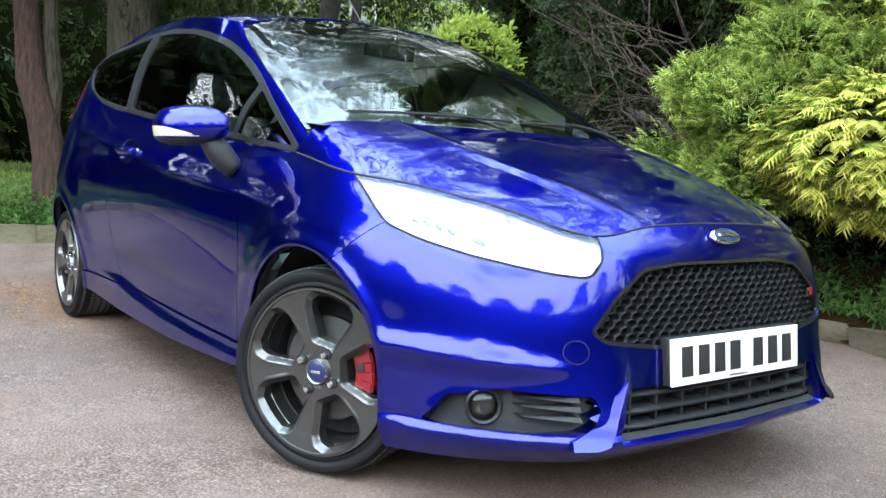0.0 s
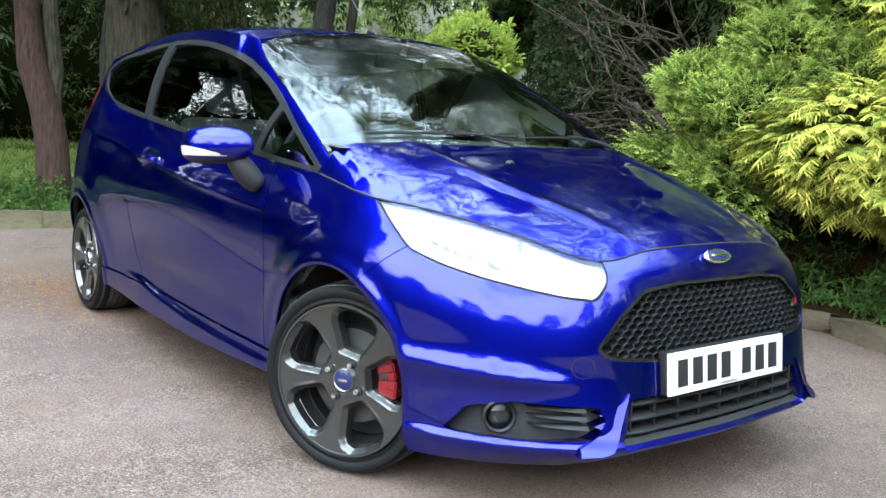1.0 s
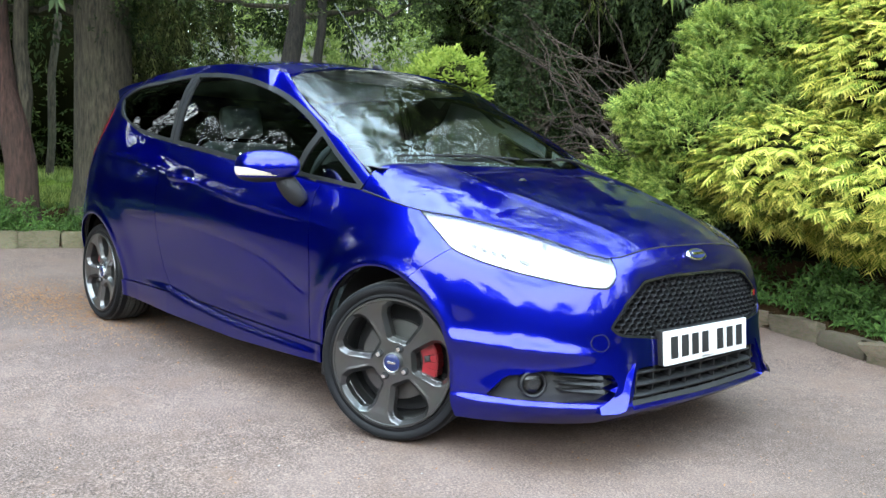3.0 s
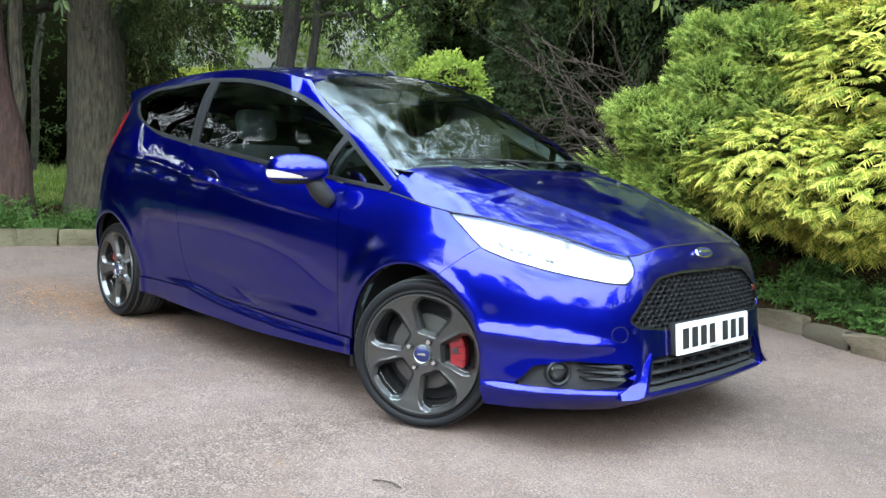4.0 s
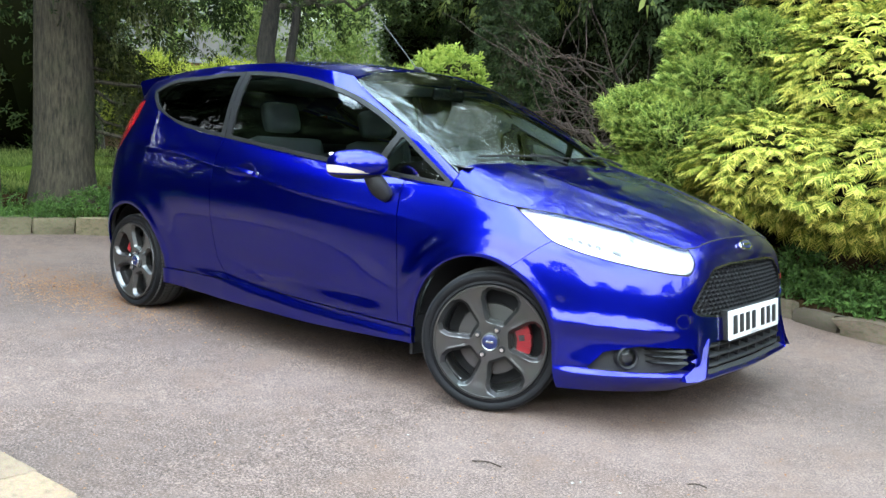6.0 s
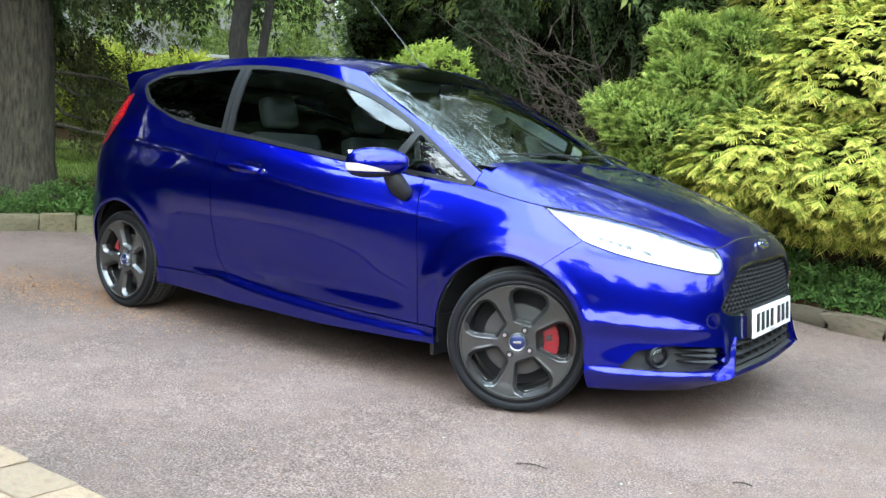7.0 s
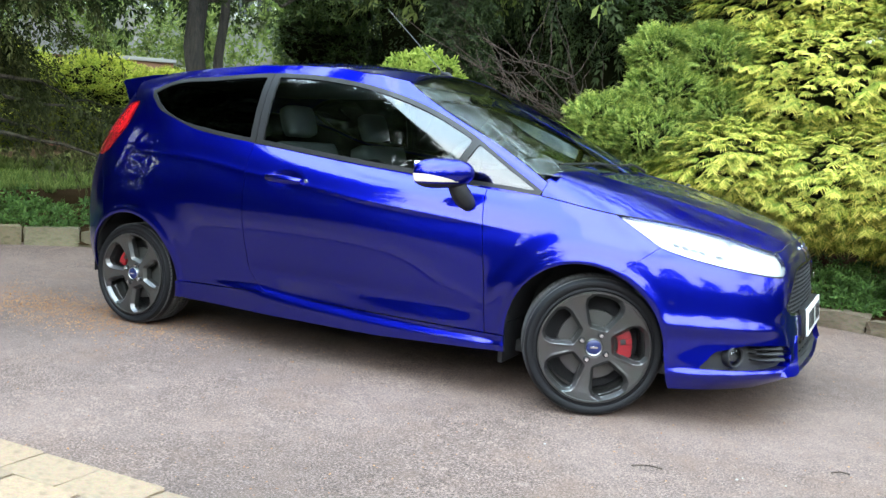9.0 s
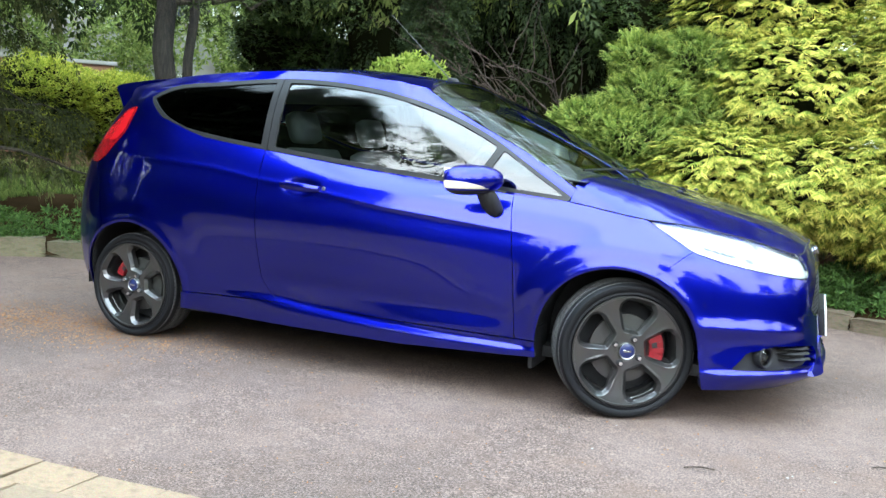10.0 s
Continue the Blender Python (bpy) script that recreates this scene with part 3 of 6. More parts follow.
body = clip(SIDE, ARCH)
front = clip(body, lambda P: WINGCUT(P) - GAP)
lampless = clip(front, lambda P: -sd_poly(QZ(P), LAMP) - 0.004)
bumper = clip(lampless, lambda P: -np.minimum(sd_poly(YZ(P), GRILLE), P[:, 0] - 0.3))
bumper = clip(bumper, lambda P: -np.minimum(sd_poly(YZ(P), INTAKE), P[:, 0] - 0.3))
bumper = clip(bumper, lambda P: -np.minimum(sd_poly(YZ(P), FOGPIT), P[:, 0] - 0.3))
shell("front_bumper", bumper, PAINT, car, 0.03, both=True)
lamp_patch = clip(body, lambda P: sd_poly(QZ(P), LAMP) - GAP)
lamp_patch = clip(lamp_patch, lambda P: 0.9 - P[:, 0])
wing = clip(clip(body, lambda P: -WINGCUT(P) - GAP), lambda P: -DOORF(P) - GAP)
wing = clip(wing, lambda P: -sd_poly(QZ(P), LAMP) - 0.004)
wing = clip(wing, lambda P: SILL(P) - GAP)
rest = clip(clip(body, lambda P: DOORF(P)), lambda P: -WINGCUT(P))
door = clip(clip(rest, lambda P: np.minimum(DOORR(P), DOORF(P)) - GAP), lambda P: SILL(P) - GAP)
SILL_LOW = lambda P: P[:, 2] - np.interp(P[:, 0], (-2.15, -1.55, -1.0, -0.34, -0.05, 0.0), (0.236, 0.216, 0.205, 0.222, 0.226, 0.10))
sill = clip(clip(clip(clip(body, SILL_LOW), lambda P: -SILL(P) - GAP), lambda P: -WINGCUT(P)), lambda P: P[:, 0] + 2.3)
quarter = clip(clip(rest, lambda P: -DOORR(P) - GAP), lambda P: np.maximum(SILL(P), -2.1 - P[:, 0]) - GAP)
quarter = clip(clip(quarter, lambda P: -RBUMP(P) - GAP), lambda P: -sd_poly(XZ(P), TAIL) - GAP)
rbumper = clip(clip(rest, lambda P: RBUMP(P) - GAP), lambda P: -sd_poly(XZ(P), TAIL) - GAP)
tail = clip(rest, lambda P: sd_poly(XZ(P), TAIL) - GAP)
shell("rear_bumper", rbumper, PAINT, car, 0.012, both=True)
for sgn in (1, -1):
    shell("front_wing", wing, PAINT, car, side=sgn)
    shell("side_skirt", sill, PAINT, car, 0.03, 0.011, side=sgn)
    shell("rear_quarter_panel", clip(quarter, lambda P: np.maximum(SILL_LOW(P), -2.45 - P[:, 0])), PAINT, car, side=sgn)
    tl_ob = shell("tail_lamp", tail, TAILRED, car, 0.01, 0.002, "red tail lamp lens", side=sgn)
    shell("lamp_band", clip(clip(tail, lambda P: sd_poly(XZ(P), TAIL) - 0.014), lambda P: P[:, 2] - 1.045), BRIGHTRED, tl_ob, 0.0, 0.003, "brighter red lamp segment", side=sgn)
    shell("door", door, PAINT, car, side=sgn)
    lamp = shell("headlight", lamp_patch, LENS, car, 0.02, 0.0, "clear headlight lens", side=sgn)
    seal = clip(clip(body, lambda P: P[:, 0] + 0.05), lambda P: np.minimum(sd_poly(QZ(P), LAMP) + 0.009, 0.0035 - sd_poly(QZ(P), LAMP)))
    shell("seal", seal, DARK, lamp, 0.0, -0.004, "black rubber lamp seal", side=sgn)
    shell("reflector", clip(lamp_patch, lambda P: sd_poly(QZ(P), LAMP) - 0.003), LAMPWHITE, lamp, 0.0, -0.016, "bright silver lamp housing", side=sgn)
    for q0, z0, wd in ((-0.28, 0.700, 0.075), (-0.02, 0.668, 0.060)):
        ring_f = lambda P, q0=q0, z0=z0, wd=wd: np.hypot((P[:, 0] + P[:, 1] - q0) / 1.5, P[:, 2] - z0)
        cell = clip(body, lambda P: np.minimum.reduce([ring_f(P) - wd * 0.40, wd * 0.46 - ring_f(P), sd_poly(QZ(P), LAMP) - 0.02]))
        shell("lamp_ring", cell, STEEL, lamp, 0.0, -0.013, "grey ring inside the lamp", side=sgn)
    for q0, z0, wd, hg in ((-0.42, 0.712, 0.015, 0.0055), (-0.375, 0.703, 0.015, 0.0055), (-0.33, 0.695, 0.015, 0.0055), (-0.285, 0.688, 0.015, 0.0055), (-0.19, 0.670, 0.024, 0.0055), (-0.10, 0.722, 0.012, 0.010)):
        slot = clip(clip(body, lambda P, q0=q0, wd=wd: wd - np.abs(P[:, 0] + P[:, 1] - q0)), lambda P, q0=q0, z0=z0, hg=hg: np.minimum(hg - np.abs(P[:, 2] - z0 + 0.25 * (P[:, 0] + P[:, 1] - q0)), P[:, 0] + 0.3))
        shell("lamp_element", slot, LAMPGREY, lamp, 0.0, -0.011, "small grey element inside the lamp", side=sgn)
    inner = clip(clip(clip(clip(grid_patch(side[::2, ::2]), lambda P: np.maximum(SILL_LOW(P), -2.45 - P[:, 0])), ARCH), lambda P: -np.minimum(sd_poly(YZ(P), GRILLE), P[:, 0] - 0.3)), lambda P: -np.minimum(sd_poly(YZ(P), INTAKE), P[:, 0] - 0.3))
    inner = clip(inner, lambda P: -np.minimum(sd_poly(YZ(P), FOGPIT), P[:, 0] - 0.3))
    inner = clip(inner, lambda P: -(sd_poly(QZ(P), LAMP) - 0.01))
    shell("inner_panel", inner, DARK, car, 0.02, -0.016, side=sgn)

# bonnet: it shares its edge with the wing, the lamp and the bumper below it
rim_line = side[:, -1, :]
cut = (rim_line[:, 3] >= 2.0) & (rim_line[:, 0] > -0.283)
edge = curve(rim_line[cut][:, :3], 120)
centre = curve([(rim_line[0, 0], 0, rim_line[0, 2]), (0.56, 0, 0.757), (0.40, 0, 0.818), (0.20, 0, 0.875), (0.02, 0, 0.918), (-0.10, 0, 0.945), (-0.165, 0, 0.962)], 120)
tt = 1 - (1 - np.linspace(0, 1, 70)) ** 1.7
power = np.interp(np.linspace(0, 1, 120), (0, 0.15, 0.45, 0.62, 0.8, 0.92, 1), (2.2, 2.4, 3.1, 4.5, 8.0, 13.0, 19.0))
bon = np.zeros((120, 70, 5))
for i in range(120):
    w = tt[:, None]
    bon[i, :, :3] = centre[i] * (1 - w) + edge[i] * w
    bon[i, :, 0] = centre[i, 0] + (edge[i, 0] - centre[i, 0]) * tt ** (1 + 0.8 * i / 119)
    bon[i, :, 2] = centre[i, 2] + (edge[i, 2] - centre[i, 2]) * tt ** power[i]
    ridge = 0.007 * np.exp(-((tt - 0.60) / 0.045) ** 2) * np.clip(i / 30, 0, 1)
    bon[i, :, 2] += ridge - 0.001 * np.exp(-((tt - 0.80) / 0.12) ** 2) * np.clip(i / 30, 0, 1)
nose = rim_line[rim_line[:, 3] <= 2.0]
for k in range(70):
    y = bon[0, k, 1]
    want = np.array([np.interp(-y, -nose[:, 1], nose[:, c]) for c in (0, 2)])
    fade = np.clip(1 - np.arange(120) / 45, 0, 1) ** 2
    gap_xz = want - bon[0, k, [0, 2]]
    bon[:, k, 0] += gap_xz[0] * fade
    bon[:, k, 2] += gap_xz[1] * fade
bonnet = clip(grid_patch(bon), lambda P: np.minimum(0.5 + 0 * P[:, 0], -0.0015 + 0.5 * (P[:, 0] > -9) ))
shell("bonnet", bonnet, PAINT, car, 0.012, both=True)
shell("bonnet_liner", bonnet, DARK, car, 0.0, -0.02, both=True)

# dark gap round the bonnet
for sgn in (1, -1):
    gap_line = edge[2:] * (1, sgn, 1) + (0, 0, 0.0005)
    part("bonnet_gap", tube(gap_line[::3], 0.0032, 6), DARK, car)
gap_line = nose[:, :3]
full_nose = np.concatenate([gap_line[::-1], gap_line[1:] * (1, -1, 1)])
part("bonnet_gap", tube(full_nose[::3] + (0.0008, 0, 0.0005), 0.0026, 6), DARK, car)

# greenhouse
TOP = [
    [(-0.140, 0, 0.945), (-0.385, 0, 1.110), (-0.620, 0, 1.235), (-0.850, 0, 1.337), (-1.030, 0, 1.398)],
    [(-0.170, .35, 0.942), (-0.410, .34, 1.100), (-0.640, .33, 1.222), (-0.860, .32, 1.322), (-1.030, .31, 1.384)],
    [(-0.235, .600, 0.932), (-0.452, .580, 1.073), (-0.670, .560, 1.183), (-0.864, .535, 1.279), (-1.018, .500, 1.354)],
    [(-0.271, .698, 0.917), (-0.487, .673, 1.052), (-0.698, .644, 1.156), (-0.874, .615, 1.249), (-1.010, .578, 1.331)],
    [(-0.286, .719, 0.862), (-0.530, .700, 1.010), (-0.745, .675, 1.120), (-0.935, .640, 1.225), (-1.060, .585, 1.340)],
    [(-0.900, .738, 0.915), (-0.960, .720, 1.030), (-1.020, .694, 1.140), (-1.090, .652, 1.250), (-1.150, .606, 1.358)],
    [(-1.300, .748, 0.962), (-1.320, .730, 1.065), (-1.340, .703, 1.165), (-1.360, .662, 1.275), (-1.380, .606, 1.388)],
    [(-1.750, .752, 1.020), (-1.755, .733, 1.110), (-1.760, .708, 1.200), (-1.765, .668, 1.300), (-1.770, .600, 1.404)],
    [(-2.100, .753, 1.070), (-2.105, .734, 1.150), (-2.110, .708, 1.220), (-2.115, .668, 1.310), (-2.120, .596, 1.394)],
    [(-2.400, .732, 1.170), (-2.410, .714, 1.220), (-2.420, .690, 1.265), (-2.430, .650, 1.318), (-2.440, .576, 1.372)],
    [(-2.630, .672, 1.230), (-2.632, .655, 1.262), (-2.634, .634, 1.292), (-2.636, .600, 1.326), (-2.640, .540, 1.352)],
    [(-2.740, .570, 1.270), (-2.742, .560, 1.290), (-2.744, .548, 1.310), (-2.746, .530, 1.330), (-2.750, .500, 1.348)],
    [(-2.800, 0, 1.295), (-2.800, 0, 1.315), (-2.800, 0, 1.335), (-2.800, 0, 1.350), (-2.800, 0, 1.362)],
]
top = net([[(x, -y, z) for x, y, z in st] for st in TOP], 420, 60, blur=12)
UPPER = grid_patch(top)
DLO = np.concatenate([
    curve([(-0.270, 0.858), (-0.60, 0.893), (-1.00, 0.932), (-1.63, 1.008), (-2.00, 1.055), (-2.25, 1.105), (-2.40, 1.175), (-2.475, 1.240)], 30),
    curve([(-2.488, 1.268), (-2.415, 1.305), (-2.066, 1.345), (-1.75, 1.362), (-1.43, 1.346), (-1.134, 1.297), (-0.854, 1.208), (-0.639, 1.106), (-0.455, 0.990), (-0.262, 0.866)], 40)])
PANE_DOOR = lambda P: np.minimum.reduce([sd_poly(XZ(P), DLO) - 0.020, P[:, 0] + 1.708 - (P[:, 2] - 1.0) * 0.04, -0.70 + 0.115 * (P[:, 2] - 0.9) / 0.2 - P[:, 0] - 0.02])
PANE_REAR = lambda P: np.minimum.reduce([sd_poly(XZ(P), DLO) - 0.020, -1.782 + (P[:, 2] - 1.0) * 0.04 - P[:, 0]])
PANE_FRONT = lambda P: np.minimum.reduce([sd_poly(XZ(P), DLO) - 0.016, P[:, 0] + 0.70 - 0.115 * (P[:, 2] - 0.9) / 0.2 - 0.02])
cabin_side = clip(UPPER, lambda P: P[:, 3] - 3.02)
windscreen = clip(UPPER, lambda P: 3.00 - P[:, 3])
# the pane is one even sweep: its bulge is a smooth function of slope and breadth
pane = windscreen[0].copy()
lean = np.array((-0.890, 0.453)) / math.hypot(0.890, 0.453)
slope = (pane[:, 0] + 0.14) * lean[0] + (pane[:, 2] - 0.945) * lean[1]
bulge = (pane[:, 0] + 0.14) * lean[1] - (pane[:, 2] - 0.945) * lean[0]
breadth = (pane[:, 1] / 0.7) ** 2
terms = np.column_stack([breadth ** i * slope ** j for i, j in ((0, 0), (0, 1), (0, 2), (1, 0), (1, 1), (1, 2), (2, 0), (2, 1), (2, 2), (3, 0), (3, 1))])
heavy = np.where(pane[:, 3] > 2.85, 4.0, 1.0) * (pane[:, 3] < 3.001)
shift = terms @ np.linalg.lstsq(terms * heavy[:, None], bulge * heavy, rcond=None)[0] - bulge
shift *= pane[:, 3] < 3.001
pane[:, 0] += shift * lean[1]
pane[:, 2] -= shift * lean[0]
windscreen = (pane, windscreen[1])
pillar = clip(cabin_side, lambda P: -sd_poly(XZ(P), DLO))
pillar = clip(pillar, lambda P: 12.5 - P[:, 3])
trim = clip(cabin_side, lambda P: sd_poly(XZ(P), DLO))
trim = clip(clip(clip(trim, lambda P: -PANE_DOOR(P)), lambda P: -PANE_REAR(P)), lambda P: -PANE_FRONT(P))
for sgn in (1, -1):
    shell("roof_pillar", pillar, PAINT, car, 0.01, side=sgn)
    seam = lambda P: P[:, 0] + 1.748 - (P[:, 2] - 1.0) * 0.04
    shell("window_surround", clip(trim, lambda P: seam(P) - 0.002), TRIM, car, 0.012, 0.003, "satin dark grey door window surround", side=sgn)
    shell("rear_window_surround", clip(trim, lambda P: -seam(P) - 0.002), TRIM, car, 0.012, 0.003, "satin dark grey rear window surround", side=sgn)
    shell("door_window", clip(cabin_side, PANE_DOOR), SIDEGLASS, car, 0.004, -0.004, "lightly tinted door glass", side=sgn)
    shell("rear_side_window", clip(cabin_side, PANE_REAR), PRIVACY, car, 0.004, -0.003, "black privacy glass", side=sgn)
    shell("quarter_light", clip(cabin_side, PANE_FRONT), SIDEGLASS, car, 0.004, -0.003, "small triangular side glass", side=sgn)
shell("windscreen", clip(windscreen, lambda P: np.minimum(P[:, 4] - 0.05, 3.93 - P[:, 4])), WSGLASS, car, 0.005, 0.0, "laminated windscreen", both=True)
shell("cowl", clip(windscreen, lambda P: 0.05 - P[:, 4]), BLACK, car, 0.02, -0.004, "black plastic cowl panel", both=True)
shell("screen_header", clip(windscreen, lambda P: P[:, 4] - 3.93), GLOSSBLACK, car, 0.01, -0.001, both=True)

# roof
rc = curve([(-1.030, 0, 1.398), (-1.30, 0, 1.436), (-1.75, 0, 1.456), (-2.20, 0, 1.438), (-2.50, 0, 1.405), (-2.80, 0, 1.362)], 110)
re = curve([(-0.990, -0.575, 1.328), (-1.060, -0.585, 1.340), (-1.150, -0.606, 1.358), (-1.380, -0.606, 1.388), (-1.770, -0.600, 1.404), (-2.120, -0.596, 1.394), (-2.440, -0.576, 1.372), (-2.640, -0.540, 1.352), (-2.750, -0.500, 1.348)], 110)
rw = np.linspace(0, 1, 50)
roof = np.zeros((110, 50, 5))
for i in range(110):
    roof[i, :, :3] = rc[i] * (1 - rw[:, None]) + re[i] * rw[:, None]
    roof[i, :, 2] = rc[i, 2] + (re[i, 2] - rc[i, 2]) * rw ** 2.3
shell("roof", grid_patch(roof), PAINT, car, 0.01, both=True)


# wheels
def wheel(at, turn, side_sign, cal_at=10, cal_size=0.85, size=1.0, phase=78):
    w = new("wheel")
    w.parent = car
    w.matrix_local = pose(*at, 0, 0, turn) @ Matrix.Diagonal((size, side_sign, size, 1))
    tyre = [(0.217, -0.010), (0.221, -0.003), (0.228, 0.001), (0.237, -0.001), (0.241, 0.003), (0.252, 0.007), (0.261, 0.005), (0.267, -0.003), (0.272, -0.016), (0.275, -0.032), (0.2757, -0.050)]
    for g in (-0.075, -0.105, -0.135):
        tyre += [(0.2757, g + 0.004), (0.269, g + 0.003), (0.269, g - 0.003), (0.2757, g - 0.004)]
    tyre += [(0.275, -0.165), (0.270, -0.185), (0.262, -0.203), (0.24, -0.202), (0.222, -0.195)]
    part("tyre", lathe([(r, -y) for r, y in tyre], 96), RUBBER, w, "black low-profile tyre")
    blocks = bmesh.new()
    for k in range(80):
        a = 2 * math.pi * k / 80
        for y0, y1, sk in ((0.014, 0.068, 0.03), (0.074, 0.100, 0), (0.108, 0.130, 0), (0.138, 0.182, -0.03)):
            m = Matrix.Rotation(-a, 4, "Y") @ Matrix.Translation((0.2745, 0, 0))
            vs = [blocks.verts.new(m @ Vector((r - 0.004 * (y < 0.02 or y > 0.18), y, z + s))) for r in (-0.012, 0.0022) for y, s in ((y0, 0), (y1, 0.007)) for z in (-0.0088, 0.0088)]
            for q in ((4, 5, 7, 6), (0, 1, 5, 4), (2, 6, 7, 3), (0, 4, 6, 2), (1, 3, 7, 5)):
                blocks.faces.new([vs[i] for i in q])
    tagged(part("tread", blocks, TREAD, w, smooth=False), kind="stuff")
    part("rim", lathe([(0.219, 0.006), (0.2225, -0.002), (0.2205, -0.007), (0.2145, -0.007), (0.2125, -0.003), (0.211, 0.012), (0.207, 0.040), (0.200, 0.046), (0.197, 0.085), (0.193, 0.090), (0.190, 0.15), (0.215, 0.19), (0.222, 0.195)], 96), RIM, w, "dark grey alloy rim")
    fine = (76, 321) if side_sign > 0 else (50, 181)
    R, A = np.linspace(0.024, 0.2135, fine[0]), np.linspace(0, 2 * np.pi, fine[1])
    rr, aa = np.meshgrid(R, A, indexing="ij")
    P = np.zeros((*rr.shape, 5))
    P[..., 0], P[..., 2], P[..., 3], P[..., 4] = rr * np.cos(aa), rr * np.sin(aa), rr, aa
    hole = rounded([(0.082, -0.029), (0.082, 0.029), (0.156, 0.065), (0.178, 0.065), (0.197, 0.047), (0.201, 0.0), (0.197, -0.047), (0.178, -0.065), (0.156, -0.065)], 0.004)
    d5 = np.full(rr.size, -1.0)
    flat = P.reshape(-1, 5)
    for k in range(5):
        b = 2 * math.pi * k / 5 + radians(phase)
        loc = np.stack([flat[:, 0] * math.cos(b) + flat[:, 2] * math.sin(b), -flat[:, 0] * math.sin(b) + flat[:, 2] * math.cos(b)], -1)
        d5 = np.maximum(d5, sd_poly(loc, hole))
    # flat spoke faces with a broad facet falling into each window
    e = np.clip(-d5 / 0.0125, 0, 1)
    flat[:, 1] = -0.004 + 0.017 * (1 - np.clip(flat[:, 3] / 0.2135, 0, 1) ** 2) + 0.017 * (1 - e)
    flat[:, 1] += 0.008 * np.clip(1 - flat[:, 3] / 0.045, 0, 1)
    # shallow groove along the middle of each spoke
    dd = np.clip((-d5 - 0.0175) / 0.004, 0, 1) * np.clip((flat[:, 3] - 0.085) / 0.02, 0, 1) * np.clip((0.185 - flat[:, 3]) / 0.02, 0, 1)
    flat[:, 1] += 0.0015 * dd
    Q, F = clip((np.column_stack([flat, d5]), [tuple(f) for f in quads(*rr.shape)]), -d5)
    bm = bmesh.new()
    vs = [bm.verts.new(v) for v in Q[:, :3]]
    for f in F:
        bm.faces.new([vs[i] for i in f])
    bmesh.ops.remove_doubles(bm, verts=bm.verts, dist=1e-5)
    out = [ed for ed in bm.edges if ed.is_boundary]
    ext = bmesh.ops.extrude_edge_only(bm, edges=out)
    bmesh.ops.translate(bm, verts=[v for v in ext["geom"] if isinstance(v, bmesh.types.BMVert)], vec=(0, 0.030, 0))
    part("spokes", bm, RIM, w, "dark grey five-spoke alloy face", sharp=22)
    part("brake_disc", lathe([(0.06, 0.066), (0.139, 0.066), (0.139, 0.088), (0.06, 0.088)], 48), DISC, w, "worn steel brake disc")
    part("brake_hub", lathe([(0.001, 0.045), (0.062, 0.045), (0.066, 0.075)], 32), DARK, w)
    cal = bmesh.new()
    for a0 in (-24, -12, 0, 12, 24):
        bmesh.ops.create_cube(cal, size=1, matrix=Matrix.Rotation(-radians(a0 * cal_size + cal_at), 4, "Y") @ Matrix.Translation((0.128, 0.064, 0)) @ Matrix.Diagonal((0.066 * cal_size, 0.056, 0.034 * cal_size, 1)))
    bmesh.ops.bevel(cal, geom=cal.edges[:], offset=0.004, segments=2, affect="EDGES")
    caliper = part("brake_caliper", cal, RED, w, "bright red brake caliper")
    mark = bmesh.new()
    box(mark, (0.108, 0.0335, -0.011), (0.130, 0.0365, 0.011), 0.001)
    bmesh.ops.transform(mark, matrix=Matrix.Rotation(-radians(cal_at), 4, "Y"), verts=mark.verts)
    part("caliper_mark", mark, INK, caliper, "black mark on the caliper")
    part("inner_drum", lathe([(0.001, 0.125), (0.19, 0.125)], 32), DARK, w)
    part("hub_cap", lathe([(0.0005, 0.002), (0.020, 0.002), (0.029, 0.006), (0.032, 0.024)], 40), BADGE, w, "blue centre cap")
    part("cap_ring", lathe([(0.0295, 0.0055), (0.0315, 0.0040), (0.0335, 0.0070), (0.0335, 0.028)], 40), STEEL, w)
    part("cap_emblem", box(bmesh.new(), (-0.015, 0.0005, -0.004), (0.015, 0.0025, 0.004), 0.0008), CHROME, w)
    for k in range(4):
        a = radians(62) + k * math.pi / 2
        # black disc proud of the face stands in for the nut's shaded pocket
        pit = bmesh.new()
        bmesh.ops.create_cone(pit, cap_ends=True, segments=20, radius1=0.0135, radius2=0.0135, depth=0.010, matrix=Matrix.Translation((0.055 * math.cos(a), 0.0130, 0.055 * math.sin(a))) @ Matrix.Rotation(radians(90), 4, "X"))
        part("nut_shade_disc", pit, DARK, w)
        nut = bmesh.new()
        bmesh.ops.create_cone(nut, cap_ends=True, segments=6, radius1=0.0094, radius2=0.0078, depth=0.02, matrix=Matrix.Translation((0.055 * math.cos(a), 0.0035, 0.055 * math.sin(a))) @ Matrix.Rotation(radians(90), 4, "X"))
        part("wheel_nut", nut, CHROME, w, "steel wheel nut")
    return w


STEER = 26.0
wheel((0.002, -0.796, HUB_Z), STEER, 1)
wheel((REAR_X, -0.808, REAR_Z), 0, 1, 140, 0.7, REAR_SIZE, 76)
wheel((0.002, 0.796, HUB_Z), STEER, -1)
wheel((REAR_X, 0.808, REAR_Z), 0, -1, 140, 0.7, REAR_SIZE, 76)

